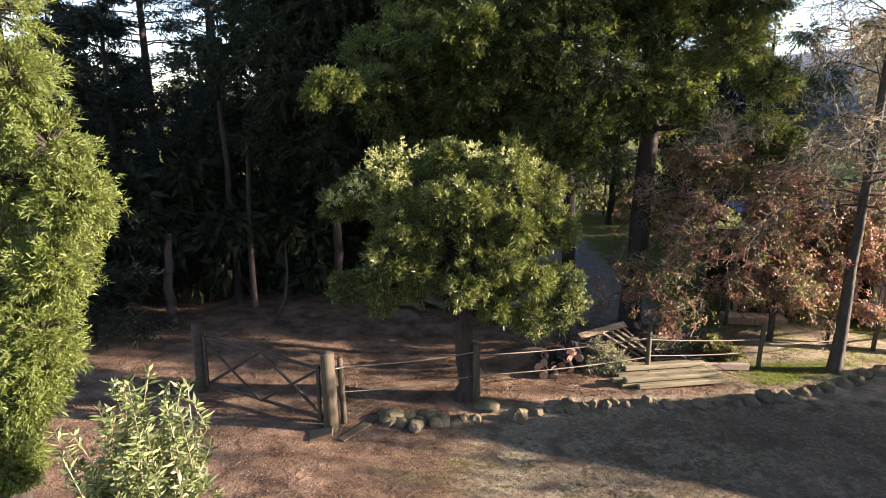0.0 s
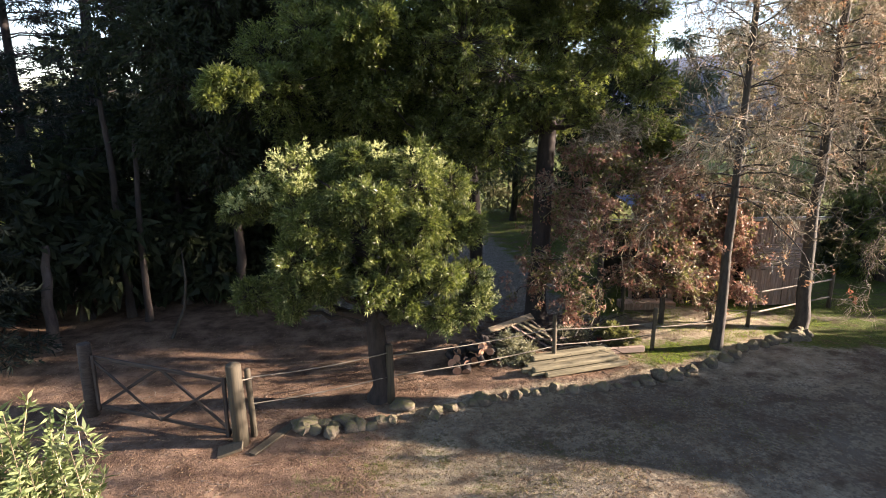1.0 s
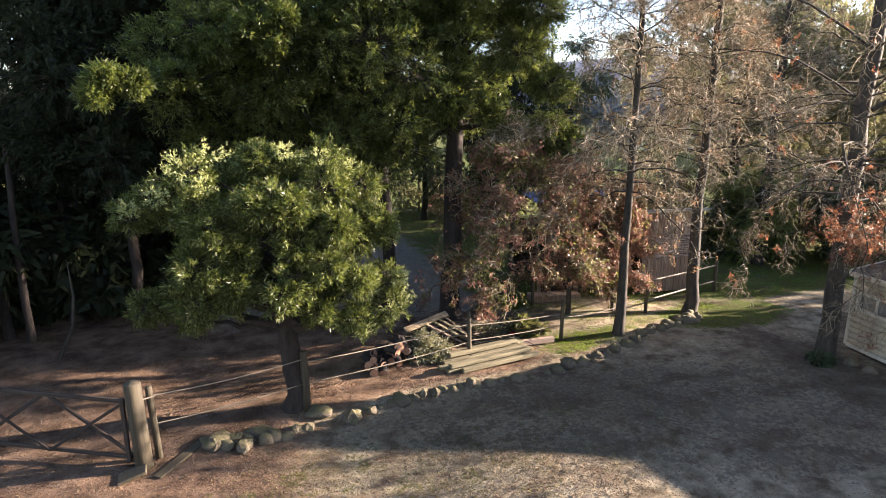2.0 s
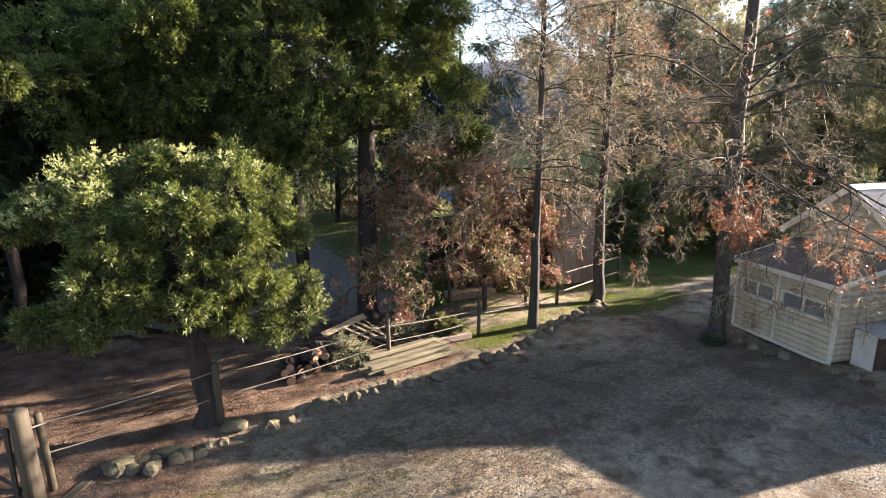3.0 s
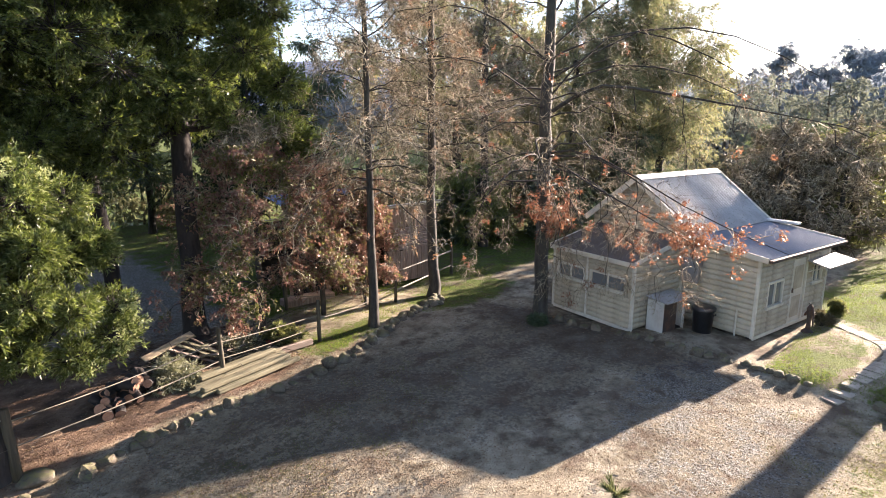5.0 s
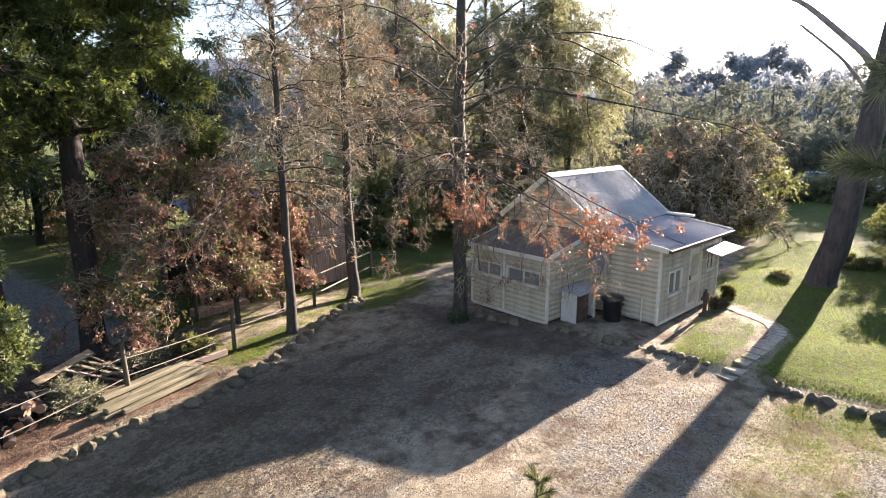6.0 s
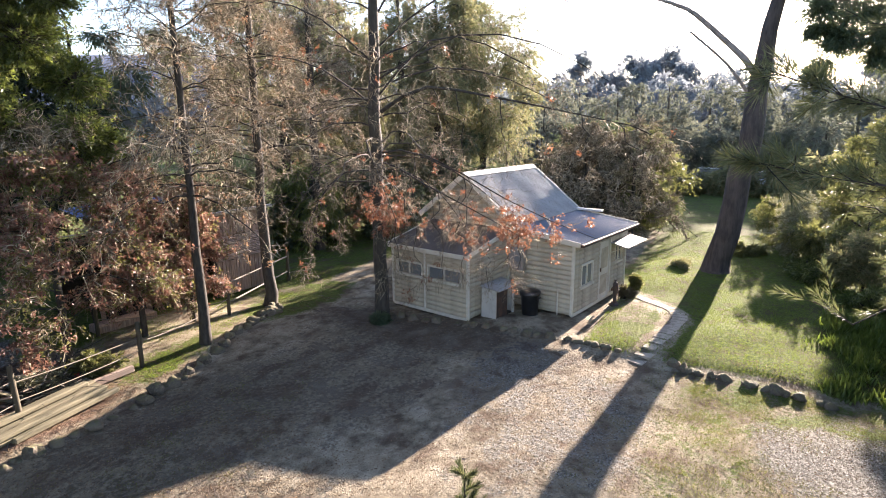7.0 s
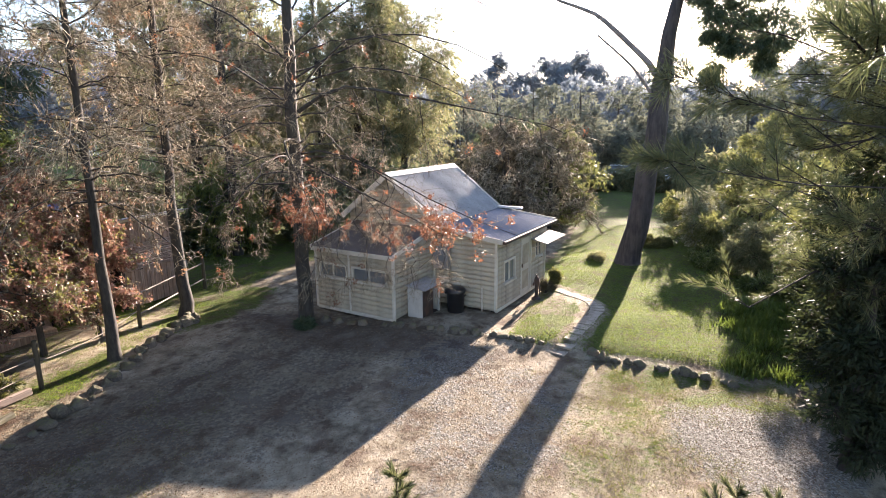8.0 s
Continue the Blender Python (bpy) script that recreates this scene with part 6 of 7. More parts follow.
def make_gum():
    tr = [(22.28, 0.88, -0.1), (22.29, 0.76, 1.0), (22.3, 0.43, 3.7), (22.3, 0.2, 6.0), (22.3, 0.0, 8.4), (22.4, -0.5, 12.0), (22.4, -0.8, 15.0)]
    lobes = lobes_in(40, (22.6, -2.0, 13.5), (3.2, 3.2, 2.4), 0.6, 1.1, 0.35)
    lobes += [(np.array(c, float), np.array([r, r, r * 0.7])) for *c, r in ((22.0, -1.3, 8.9, 0.6), (22.4, -2.0, 8.3, 0.7), (22.2, -2.8, 7.9, 0.7), (22.2, -1.7, 9.8, 0.8), (22.6, -3.2, 8.8, 0.8), (22.0, -2.6, 9.6, 0.8), (22.3, -0.6, 10.2, 0.5), (22.4, -1.5, 7.2, 0.4), (22.4, -3.4, 9.6, 0.9), (22.3, -4.2, 8.4, 0.9), (22.5, -4.8, 9.4, 1.0), (22.2, -5.4, 8.2, 0.9), (22.4, -6.0, 9.2, 1.0), (22.3, -3.8, 10.4, 0.9), (22.3, -6.6, 8.2, 1.0), (22.2, -5.2, 10.4, 1.0), (22.1, -2.2, 10.6, 0.8), (22.4, -3.0, 7.4, 0.5), (22.2, -0.9, 9.6, 0.5), (22.3, -1.6, 9.2, 0.6), (22.3, -2.2, 8.9, 0.7), (22.3, -1.3, 8.3, 0.4), (22.3, -2.6, 10.2, 0.8), (22.2, -3.2, 8.0, 0.7), (22.3, -1.9, 7.9, 0.5), (22.4, -0.4, 9.9, 0.4))]
    ob = leafy_tree("gum_tree", "big leaning gum tree with rough dark bark", "tree", tr, (0.46, 0.42, 0.38, 0.34, 0.24, 0.12, 0.04), lobes, LEAF_GUM, 64, 34, (0.16, 0.032), BARK_GUM, 0.4, 0.8, 0.008, 0.75, flare=1.45, limb_r=0.035, reach=0.7)
    base = np.array(tr[0])
    for pts, r in ((LIMB_A, 0.13), (LIMB_B, 0.065)):
        p = smooth_path(np.array(pts) - base, 12)
        v, q = tubes(p[None], taper(1, 12, r, 0.03), 8)
        child("limb", np_mesh("limb", v, q, True), BARK_LIMB, ob, "bare smooth limb")


make_gum()


def needle_sprays(c, e, k, length, width):
    """Needles bristling along twigs that run from c to e."""
    u = 1 - 0.75 * rng.random((len(c), k, 1)) ** 1.2
    base = (c[:, None] * (1 - u) + e[:, None] * u).reshape(-1, 3)
    way = unit(unit(e - c)[:, None] * 0.95 + scatter(len(c) * k).reshape(-1, k, 3) * 0.7).reshape(-1, 3)
    return blades(base, way, length * rng.uniform(0.75, 1.2, len(base)), width, 0.3, True)


def near_pine():
    """Pine beside the drive: dark trunk, boughs with long sunlit needles."""
    base = np.array([10.2, -5.1, 0.0])
    h = 14.0
    ob = thing("long_needled_pine", tuple(base), "large pine with long sunlit needles and low boughs", "tree")
    v, q = trunk_tube([(0, 0, -0.1), (0.1, 0.05, 5), (0, 0, h)], (0.3, 0.24, 0.05), 14, 10, 1.3)
    child("trunk", np_mesh("trunk", v, q, True), BARK_PINE, ob)
    n = 250
    z = 3.5 + (h - 4.5) * rng.random(n) ** 1.25
    f = (z - 3.5) / (h - 4.5)
    az = np.arange(n) * 2.39996
    ln = 4.3 * (1 - 0.7 * f) * rng.uniform(0.6, 1.1, n)
    a = np.stack([0 * z, 0 * z, z], -1)
    b = a + np.stack([np.cos(az) * ln, np.sin(az) * ln, rng.normal(0.12, 0.22, n) * ln], -1)
    bough = curve_path(a, b, 7, -0.08 * ln, 0.05)
    reaching = [((0.0, 0.1, 5.0), (-1.9, 2.0, 5.3), (-4.1, 3.9, 5.5), (-5.65, 5.15, 5.85)), ((0.0, 0.1, 4.6), (-2.0, 1.9, 4.7), (-4.2, 3.8, 4.9), (-5.6, 5.1, 5.2)),
                ((0.0, 0.1, 5.6), (-2.8, 1.3, 6.3), (-5.4, 2.9, 6.2), (-7.25, 4.35, 5.72)), ((0.0, 0.0, 5.9), (-3.1, 1.2, 6.6), (-5.6, 2.8, 6.5), (-7.5, 4.2, 5.98))]
    far = np.array([smooth_path(p, 7) for p in reaching])
    v, q = join(tubes(bough, taper(n, 7, 0.035 * (1 - 0.6 * f), 0.006), 5), tubes(far, taper(len(far), 7, 0.014, 0.003), 5))
    tagged(child("boughwork", np_mesh("boughwork", v, q, True), BARK_PINE, ob), kind="stuff")

    def twigs(path, per, lo, spread, length):
        m = len(path)
        s = rng.uniform(lo, 6, (m, per))
        i = np.clip(s.astype(int), 0, 5)
        fr = (s - i)[..., None]
        row = np.arange(m)[:, None]
        c = (path[row, i] * (1 - fr) + path[row, i + 1] * fr).reshape(-1, 3)
        d = unit(path[:, 6] - path[:, 0])[:, None] + rng.normal(size=(m, per, 3)) * spread
        d[..., 2] += 0.2
        return c, c + unit(d).reshape(-1, 3) * rng.uniform(*length, m * per)[:, None]

    c, e = twigs(bough, 26, 1.4, 0.75, (0.25, 0.75))
    lv, lq = needle_sprays(c, e, 68, 0.19, 0.009)
    tips = far[:, 6]
    c2, e2 = twigs(far, 16, 4.4, 0.5, (0.12, 0.32))
    c2, e2 = np.concatenate([c2, far[:, 5] * 0.3 + tips * 0.7]), np.concatenate([e2, tips])
    lv2, lq2 = needle_sprays(c2, e2, 80, 0.2, 0.0075)
    cc, ee = np.concatenate([c, c2]), np.concatenate([e, e2])
    v, q = tubes(np.stack([cc, ee], 1), taper(len(cc), 2, 0.006, 0.003), 3)
    tagged(child("twigwork", np_mesh("twigwork", v, q), BARK_PINE, ob), kind="stuff")
    v, q = join((lv, lq), (lv2, lq2))
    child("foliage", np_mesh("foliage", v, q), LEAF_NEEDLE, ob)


near_pine()


def pine_tip(x, y, h):
    """Young pine whose top reaches into view."""
    ob = thing("young_pine", (x, y, float(gz(x, y))), "slim young pine with bristling needles", "tree", "young pines")
    n = 26
    z = rng.uniform(0.3, h, n)
    az = rng.uniform(0, 6.28, n)
    ln = 0.12 + 0.32 * (1 - z / h)
    a = np.stack([0 * z, 0 * z, z * 0.95], -1)
    b = a + np.stack([np.cos(az) * ln, np.sin(az) * ln, ln * 0.9], -1)
    a[0], b[0] = (0, 0, -0.05), (0, 0, h)
    tw = curve_path(a, b, 4, 0.0)
    r = np.full(n, 0.008)
    r[0] = 0.025
    v, q = tubes(tw, taper(n, 4, r, 0.005), 5)
    child("stem", np_mesh("stem", v, q), BARK_PINE, ob)
    k = 130
    s = rng.random((n, k, 1))
    base = (a[:, None] * (1 - s) + b[:, None] * s).reshape(-1, 3)
    way = unit(unit(b - a)[:, None] * 1.1 + scatter(n * k).reshape(n, k, 3) * 0.6).reshape(-1, 3)
    lv, lq = blades(base, way, rng.uniform(0.07, 0.13, len(base)), 0.009, 0.3, True)
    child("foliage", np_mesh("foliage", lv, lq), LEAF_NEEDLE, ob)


for x, y, h in ((4.92, 2.46, 1.78), (5.44, -0.78, 2.05), (5.6, -0.95, 2.1), (5.7, -1.35, 1.95), (5.2, 0.2, 1.75)):
    pine_tip(x, y, h)


def bush(x, y, size, leaf, label, n=9, sprigs=40, per=24, ll=(0.12, 0.03), name="shrub", group="garden shrubs", z=None):
    cz = size[2] * 0.5 if z is None else z
    lobes = lobes_in(n, (x, y, cz), (size[0] * 0.75, size[1] * 0.75, size[2] * 0.4), 0.35 * min(size), 0.55 * min(size), 0.2, 0.8)
    lobes = [(np.array([c[0], c[1], max(c[2], r[2] * 0.7)]), r) for c, r in lobes]
    return leafy_tree(name, label, "shrub", [(x, y, -0.05), (x, y, size[2] * 0.4), (x, y, size[2] * 0.8)], (0.05, 0.04, 0.02), lobes, leaf, sprigs, per, ll, BARK_OAK, 0.1, 0.8, 0.005, 0.1, group=group)


for x, y, h, w in ((9.7, -3.1, 4.7, 0.8), (11.1, -3.5, 5.0, 1.0), (16.0, -6.2, 4.5, 2.0), (15.2, -6.0, 8.5, 1.9), (12.9, -5.0, 5.2, 1.7), (13.9, -4.1, 2.4, 1.1), (15.4, -5.0, 3.2, 1.4), (13.2, -7.6, 5.5, 2.2)):
    lobes = lobes_in(26, (x, y, h * 0.5), (w, w * 0.9, h * 0.48), min(0.5, 0.45 * w), min(0.9, 0.7 * w), 0.3)
    # Leaf copy with painted shade, to hold the lawn's right side dark.
    leafy_tree("evergreen_shrub", "tall evergreen shrub beside the lawn, leaves darkened for shade", "shrub", [(x, y, -0.1), (x, y, h * 0.4), (x, y, h * 0.85)], (0.1, 0.08, 0.03), lobes, LEAF_SHADED, 40, 26, (0.13, 0.035), BARK_DARK, 0.1, 0.9, 0.008, 0.1, group="evergreen shrubs", reach=0.6)
# First shrub is added behind the pine to cast shade on the lawn.
for x, y, h, w in ((30.5, -4.6, 5.5, 1.7), (21.5, -5.2, 4.0, 1.1), (17.5, -4.9, 4.2, 1.2), (18.5, -6.5, 4.0, 2.2), (22.0, -6.8, 5.0, 2.6), (26.5, -6.5, 6.0, 2.8)):
    lobes = lobes_in(28, (x, y, h * 0.5), (w, w * 0.9, h * 0.48), 0.5, 0.9, 0.3)
    leafy_tree("evergreen_shrub", "tall olive-green shrub beside the lawn", "shrub", [(x, y, -0.1), (x, y, h * 0.4), (x, y, h * 0.85)], (0.1, 0.08, 0.03), lobes, LEAF_HEDGE, 40, 26, (0.14, 0.035), BARK_DARK, 0.05, 0.9, 0.008, 0.1, group="evergreen shrubs", reach=0.6)

# shrubs along the far lawn
bush(28.6, -1.4, (1.8, 1.4, 2.4), LEAF_HEDGE, "olive green shrub on the lawn edge", 16, 60, 26, (0.11, 0.026))
bush(24.2, -2.2, (1.9, 1.3, 2.1), LEAF_HEDGE, "olive green shrub on the lawn edge", 16, 60, 26, (0.11, 0.026))
bush(21.6, -3.4, (1.8, 1.3, 2.2), LEAF_OLIVE, "yellowish olive shrub on the lawn edge", 16, 60, 26, (0.11, 0.026))
bush(26.4, -1.7, (1.8, 1.4, 2.6), LEAF_BRUSH, "grey-green flowering shrub on the lawn edge", 16, 60, 26, (0.11, 0.026))
bush(22.6, -1.9, (1.3, 0.9, 0.9), LEAF_WATTLE, "low dark green shrub on the lawn edge", 12, 50, 26, (0.09, 0.024))
bush(19.5, -3.6, (1.2, 1.0, 0.9), LEAF_WATTLE, "low dark green shrub", 8)
bush(25.6, 0.0, (1.3, 1.0, 0.5), LEAF_HEDGE, "low spreading green shrub on the lawn", 12, 60, 26, (0.08, 0.02))
bush(22.4, 2.0, (0.7, 0.4, 0.35), LEAF_OLIVE, "tuft of grey-green garden plants", 7, 50, 24, (0.1, 0.016))
bush(18.6, 3.05, (0.3, 0.26, 0.6), LEAF_HEDGE, "small leafy green plant by the door", 12, 34, 24, (0.07, 0.018), z=0.34)
bush(17.7, 3.2, (0.3, 0.28, 0.45), LEAF_BROWN, "small brown plant by the door", 9, 30, 22, (0.06, 0.016), z=0.2)
bush(6.35, 12.3, (0.6, 0.5, 0.6), LEAF_HEDGE, "small leafy green plant by the fence", 8, 30, 24, (0.09, 0.025))
bush(22.6, 20.2, (1.5, 1.2, 2.3), LEAF_FEATHER, "sunlit yellow-green shrub beyond the yard", 16, 50, 26, (0.13, 0.035))
bush(24.8, 21.2, (1.3, 1.1, 1.9), LEAF_FEATHER, "sunlit yellow-green shrub beyond the yard", 14, 50, 26, (0.13, 0.035))
# Added bush: it stands in for the dark, shaded ground at the oak's foot.
bush(12.25, 8.7, (0.45, 0.4, 0.28), LEAF_GUM, "low bush added for the dark ground at the tree's foot", 7, 30, 20)


def strap_clump(x, y, n, h, label):
    z = float(gz(x, y))
    ob = thing("strap_plant", (x, y, z), label, "plant", "strap-leaved plants")
    a = np.stack([rng.normal(0, 0.14, n), rng.normal(0, 0.14, n), np.full(n, -0.03)], -1)
    w = np.stack([rng.normal(0, 0.38, n), rng.normal(0, 0.38, n), np.ones(n)], -1)
    lv, lq = blades(a, unit(w), h * rng.uniform(0.55, 1.15, n), 0.045, 0.2)
    child("foliage", np_mesh("foliage", lv, lq), LEAF_STRAP, ob)


for i in range(46):
    x = rng.uniform(13.0, 18.2)
    strap_clump(x, -1.8 - 0.28 * (x - 13) * 0.6 + rng.uniform(-1.4, 0.3), 70, rng.uniform(0.2, 0.4), "clump of bright green strap leaves")


# ---- trees behind the cottage and along the skyline ----


def back_tree(x, y, h, w, leaf, label, n=26, z0=0.25, sprigs=30, per=20, ll=(0.22, 0.07), squash=0.8, name="background_tree", group="background trees"):
    lobes = lobes_in(n, (x, y, h * (z0 + 1) / 2), (w, w, h * (1 - z0) / 2), 0.22 * w + 0.3, 0.4 * w + 0.3, 0.4, squash)
    return leafy_tree(name, label, "tree", [(x, y, -0.1), (x + 0.1, y, h * 0.4), (x, y + 0.1, h * 0.92)], (0.022 * h, 0.016 * h, 0.03), lobes, leaf, sprigs, per, ll, BARK_OAK, 0.3, 0.7, 0.012, 0.2, group=group)


back_tree(25.5, 16.5, 13.5, 3.2, LEAF_OLIVE, "olive-green weeping tree behind the oaks", 60, 0.12, 60, 28, (0.2, 0.035))
back_tree(21.0, 20.5, 13.5, 3.2, LEAF_OLIVE, "olive-brown tree behind the oaks", 60, 0.15, 54, 26, (0.2, 0.04))
back_tree(32.0, 14.8, 12, 3.3, LEAF_OLIVE, "tall grey-green tree behind the cottage", 60, 0.15, 60, 28, (0.18, 0.04))
back_tree(28.5, 16.0, 13.5, 3.0, LEAF_OLIVE, "tall olive tree behind the cottage", 54, 0.12, 56, 28, (0.18, 0.04))
back_tree(19.0, 17.0, 4.0, 1.8, LEAF_FEATHER, "bright green weeping shrub behind the oaks", 18, 0.05, 36, 24, (0.2, 0.03))
back_tree(29.0, 10.0, 4.4, 2.6, LEAF_BROWN, "brownish thicket behind the cottage", 28, 0.05, 22, 14, (0.16, 0.05))
back_tree(30.5, 7.0, 5.2, 2.4, LEAF_BROWN, "brownish thicket behind the cottage", 28, 0.05)
back_tree(30.6, 5.1, 5.6, 2.0, LEAF_HEDGE, "rounded dark olive bush behind the cottage", 44, 0.0, 60, 30, (0.13, 0.035))
back_tree(36.0, 9.0, 6.0, 2.8, LEAF_GUM, "grey-green gum thicket behind the cottage", 26, 0.1)
# The last three are added to cover the sunlit far field.
for x, y, h, w in ((13.5, 21.5, 2.6, 1.6), (16.5, 20.0, 3.0, 1.8), (19.0, 22.5, 3.2, 2.0), (23.0, 18.5, 2.8, 1.8), (17.5, 25.0, 3.5, 2.0), (12.0, 30.5, 3.0, 2.2), (15.5, 32.0, 3.2, 2.4), (9.5, 33.0, 3.0, 2.4)):
    back_tree(x, y, h, w, LEAF_OLIVE, "olive-brown thicket beyond the shed", 16, 0.05, 30, 22, (0.18, 0.06), 0.8, "thicket", "thickets")
# Thickets added to cast shade on the field and across the drive.
for x, y, h, w in ((22.0, 15.2, 4.0, 1.6), (24.5, 17.5, 4.6, 2.0), (27.0, 14.2, 5.2, 1.8), (19.5, 18.5, 3.0, 1.6), (19.6, 9.75, 3.3, 1.05), (24.5, 10.0, 4.0, 1.5), (19.5, 9.0, 3.1, 0.75), (20.6, 9.3, 3.2, 0.8)):
    back_tree(x, y, h, w, LEAF_GUM, "dense green thicket added to shade the field and drive", 22, 0.0, 36, 24, (0.18, 0.07), 0.8, "thicket", "thickets")
# Added tree: it blocks the sun from the yard's pine trunks.
back_tree(-2.4, 20.8, 15, 3.4, LEAF_SHADED, "tall evergreen tree added to keep sun off the pines", 60, 0.3, 44, 26, (0.2, 0.06))
back_tree(15.0, 27.0, 11, 3.2, LEAF_GUM, "dark green tree beyond the field", 32, 0.2, 32, 22, (0.26, 0.06))
back_tree(9.0, 30.0, 9, 3.2, LEAF_GUM, "dark green tree beyond the field", 30, 0.2, 32, 22, (0.26, 0.06))
back_tree(30.0, 24.0, 15, 3.8, LEAF_OLIVE, "tall olive-brown tree beyond the field", 40, 0.15, 34, 24, (0.26, 0.08))
back_tree(23.0, 27.0, 14, 3.6, LEAF_OLIVE, "autumn-brown tree beyond the field", 34, 0.2, 32, 22, (0.26, 0.06))
bare_oak(26.5, 7.0, 4.9, 0.13, 3.0, 0.7, "arching bare shrub behind the cottage", 64, lambda p: np.full(len(p), 0.08), LEAF_BROWN, seed=15, name="bare_shrub", density=0.9, fine=2, thick=2.2)
back_tree(11.5, 27.5, 9, 2.6, LEAF_SHADED, "evergreen tree beyond the yard, leaves darkened for shade", 30, 0.12, 32, 24, (0.2, 0.07))
back_tree(12.0, 24.8, 8, 2.4, LEAF_SHADED, "evergreen tree beyond the yard, leaves darkened for shade", 28, 0.12, 32, 24, (0.2, 0.07))
bare_oak(27.5, 4.9, 5.2, 0.12, 2.9, 0.8, "arching bare shrub at the lawn's edge", 52, lambda p: np.full(len(p), 0.12), LEAF_OLIVE, seed=9, name="bare_shrub", density=0.9, fine=2, thick=2.2)
bare_oak(19.0, 16.8, 13, 0.2, 3.0, 2.2, "bare grey oak behind the shed", 56, lambda p: np.full(len(p), 0.06), LEAF_ORANGE, seed=10, density=0.9, thick=1.4)
random.seed(14)
for i, (az, d, h, w) in enumerate(((72, 78, 12, 3.4), (74.5, 72, 13.5, 3.0), (77, 76, 12.5, 4.2), (79.5, 72, 13, 3.8), (82, 78, 14, 4.0), (84.5, 74, 12.5, 3.6), (87, 80, 11, 4.5), (90, 76, 12, 4.5), (93, 82, 11, 5), (69.5, 80, 12, 4), (66, 76, 13, 4.5), (62, 70, 14, 4.5), (97, 70, 11, 4.5), (101, 74, 12, 5), (57, 66, 12, 4.5), (50, 70, 12, 5), (43, 72, 11, 5), (36, 70, 10, 5), (29, 70, 9, 5), (22, 64, 9, 5), (106, 60, 11, 5))):
    d, h, w = 1.7 * d, 5.5 + 1.7 * (h - 5.5), 1.5 * w
    back_tree(d * math.sin(radians(az)), d * math.cos(radians(az)), h, w, LEAF_FAR_HAZED, "far pine on the skyline, paled by painted haze", 42, 0.02, 32, 16, (0.8, 0.2), 0.8, "far_pine", "far pines")
for az in range(58, 104, 4):
    back_tree(98 * math.sin(radians(az)), 98 * math.cos(radians(az)), 10.5 + (az * 7 % 5) * 0.6, 5.5, LEAF_FAR_HAZED, "far tree below the skyline pines, paled by painted haze", 34, 0.0, 26, 14, (0.7, 0.2), 0.8, "far_tree", "far trees")
for az, d, h, w in ((75, 58, 6, 4), (79, 55, 5.5, 4), (83, 58, 6, 4.2), (87, 56, 5.5, 3.8), (91, 58, 6, 4), (71, 50, 6, 4), (95, 52, 6, 4), (88.6, 46, 2.1, 1.2), (84.7, 47, 1.7, 1.2), (87.2, 47, 1.5, 1.0), (91.6, 46, 1.3, 0.9), (82.5, 62, 9.5, 4.5), (86, 63, 9, 4.5), (89.5, 62, 9.5, 4.5), (93, 62, 9, 4.5), (78, 62, 9.5, 4.5), (74.5, 66, 10, 5), (70.5, 66, 10, 5), (97, 60, 9, 5), (93.0, 46, 2.6, 1.8), (80.6, 45, 3.0, 1.8), (95.5, 40, 3.5, 2.4), (78, 42, 2.6, 2.2)):
    back_tree(d * math.sin(radians(az)), d * math.cos(radians(az)), h, w, LEAF_BELT_HAZED if h > 4 else LEAF_OLIVE, "grey-green shrub belt beyond the lawn", 22, 0.0, 26, 18, (0.34, 0.09), 0.8, "far_shrub", "far shrubs")

# ---- ground cover ----


def cover(name, n, region, leaf, label, length, width, category, upright=1.0):
    x, y = region(n)
    z = gz(x, y)
    base = np.stack([x, y, z + 0.002], -1)
    way = rng.normal(size=(len(x), 3))
    way[:, 2] = np.abs(way[:, 2]) * upright + upright * 0.6
    way = unit(way)
    lv, lq = blades(base, way, rng.uniform(0.5, 1.3, len(x)) * length, width, 0.2, True)
    whole(name, np_mesh(name, lv, lq), leaf, label, category, kind="stuff")


def lawn_region(n):
    x, y = rng.uniform(13.2, 30, n), rng.uniform(-4.5, 3.4, n)
    ok = (rng.random(n) < 1.25 - x / 32) & ~((np.hypot((x - 16.4) / 2.4, (y - 2.1) / 0.9) < 1) & (rng.random(n) < 0.85))
    return x[ok], y[ok]


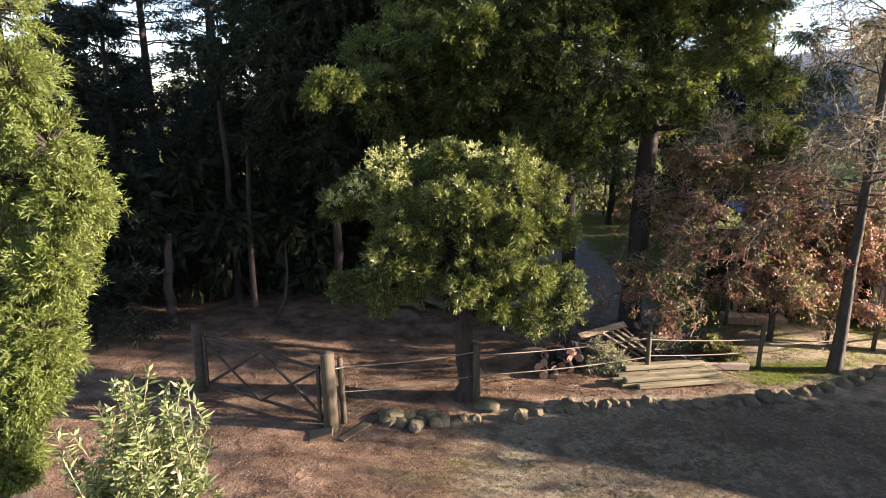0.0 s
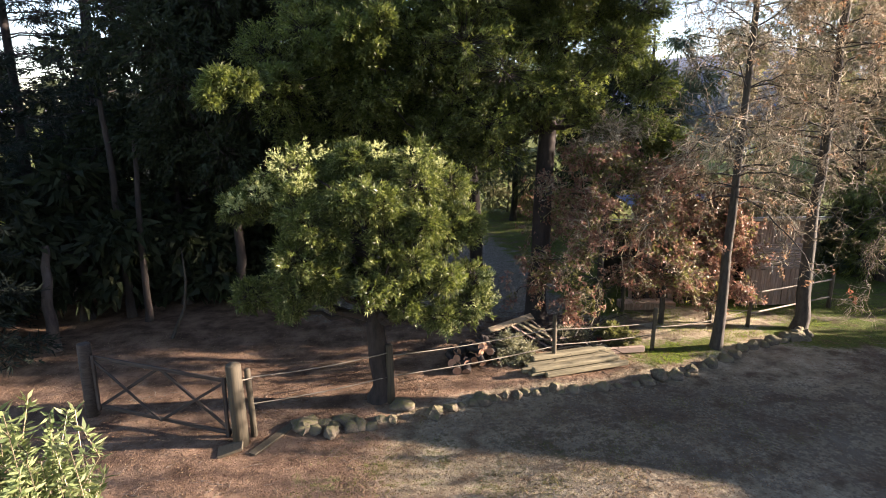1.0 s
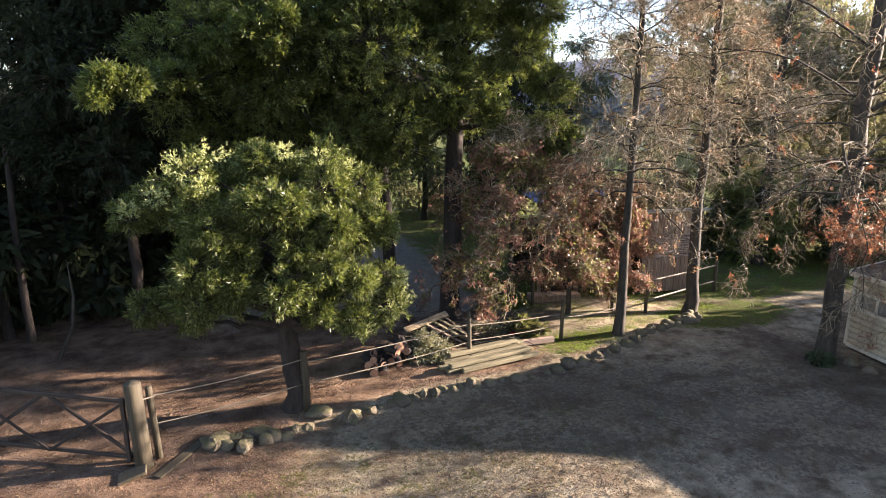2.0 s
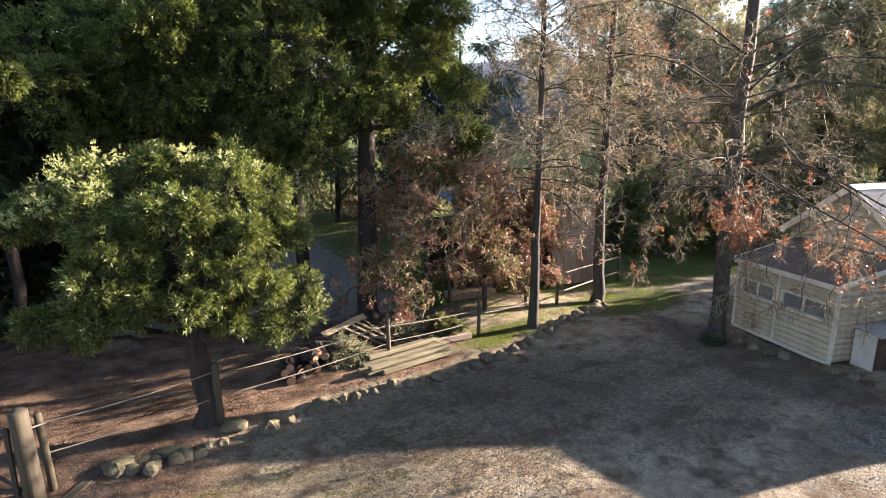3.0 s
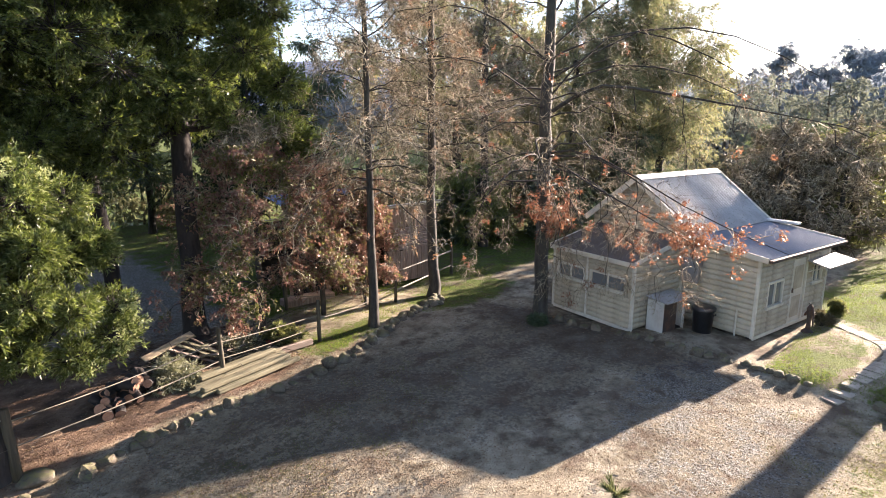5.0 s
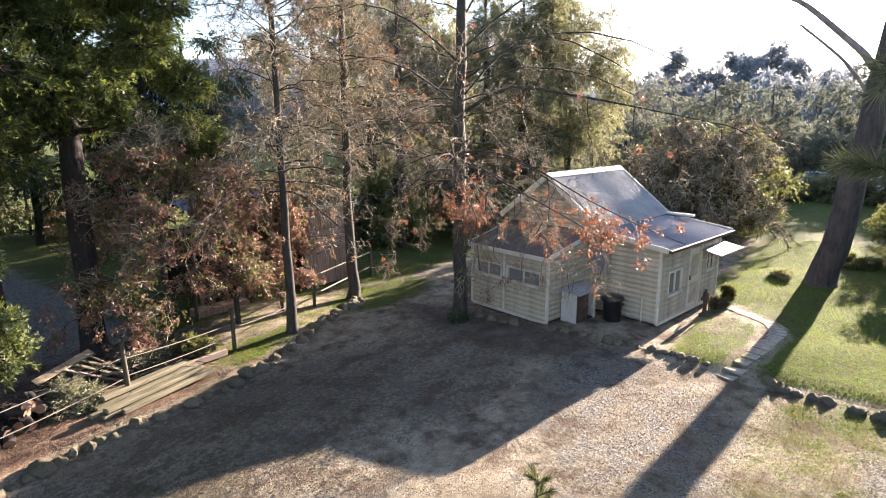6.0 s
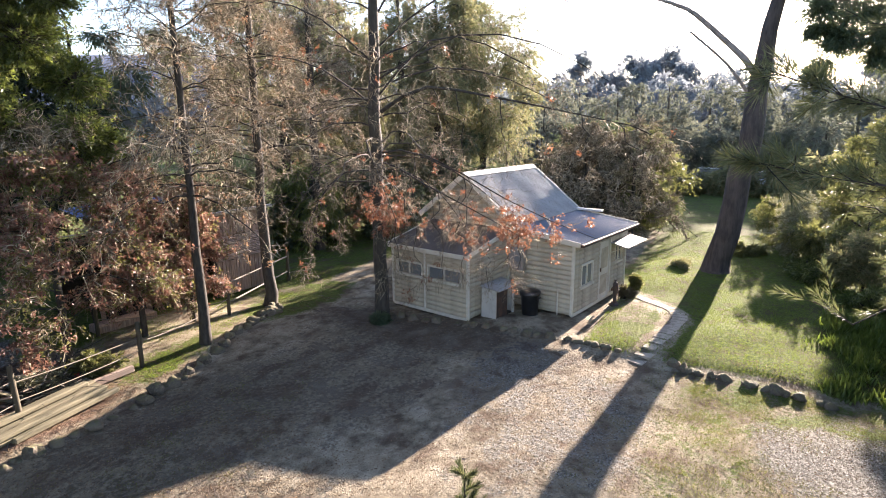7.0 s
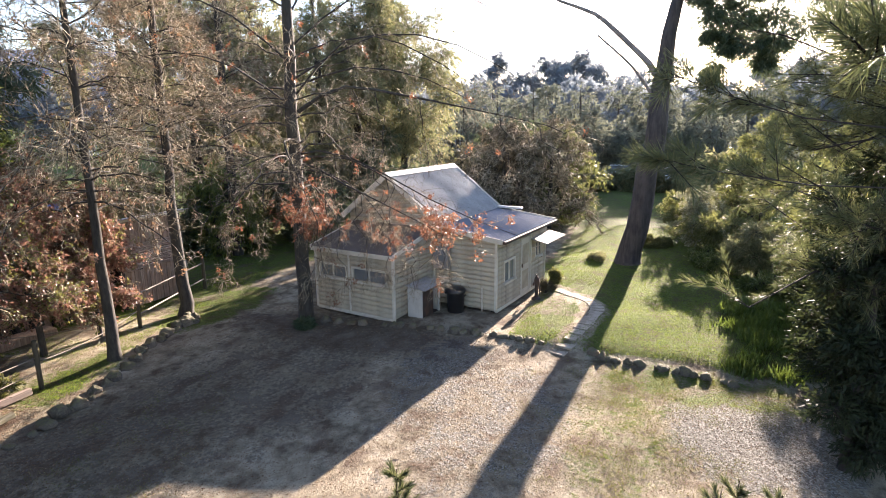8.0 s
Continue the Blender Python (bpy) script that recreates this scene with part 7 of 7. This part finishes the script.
def strip_region(n):
    x, y = rng.uniform(6.5, 16.5, n), rng.uniform(11, 15, n)
    ok = (y > bank_line(x) + 0.35) & (np.sin(x * 1.7 + y * 2.3) + np.sin(x * 3.1 - y * 1.9) + rng.normal(0, 0.6, n) > 0.3)
    return x[ok], y[ok]


def tuft_region(n):
    k = 260
    cx = np.concatenate([rng.normal(10.0, 1.6, k // 2), rng.uniform(-1, 9, k // 4), rng.normal(12.2, 0.8, k // 4)])
    cy = np.concatenate([rng.normal(0.3, 0.8, k // 2), rng.uniform(6.6, 9.6, k // 4), rng.normal(-1.6, 1.3, k // 4)])
    i = rng.integers(0, len(cx), n)
    return cx[i] + rng.normal(0, 0.16, n), cy[i] + rng.normal(0, 0.16, n)


def litter_region(n):
    x = np.concatenate([rng.uniform(-8, 7, n // 2), rng.uniform(-3, 14, n - n // 2)])
    y = np.concatenate([rng.uniform(5.5, 15, n // 2), rng.uniform(-3, 13, n - n // 2)])
    return x, y


cover("lawn_grass", 120000, lawn_region, GRASS, "short green lawn grass", 0.05, 0.011, "grass")
cover("verge_grass", 26000, strip_region, GRASS, "patchy green verge grass", 0.07, 0.009, "grass")
cover("drive_tufts", 24000, tuft_region, TUFT, "sparse grass tufts on the drive", 0.045, 0.008, "grass")
cover("leaf_litter", 84000, litter_region, LITTER, "scattered fallen leaves and bark", 0.04, 0.018, "leaf litter", 0.12)


def sticks():
    n = 1000
    x, y = litter_region(n)
    x[:500], y[:500] = rng.uniform(-5, 6, 500), rng.uniform(5.5, 11.5, 500)
    a = np.stack([x, y, gz(x, y) + 0.006], -1)
    an = rng.uniform(0, 6.28, n)
    ln = rng.uniform(0.06, 0.34, n)
    b = a + np.stack([np.cos(an) * ln, np.sin(an) * ln, np.full(n, 0.01)], -1)
    v, q = tubes(curve_path(a, b, 3, 0.0, 0.05), taper(n, 3, rng.uniform(0.002, 0.006, n), 0.002), 4)
    whole("fallen_sticks", np_mesh("fallen_sticks", v, q), TWIG, "fallen sticks on bare earth", "sticks", kind="stuff")


sticks()
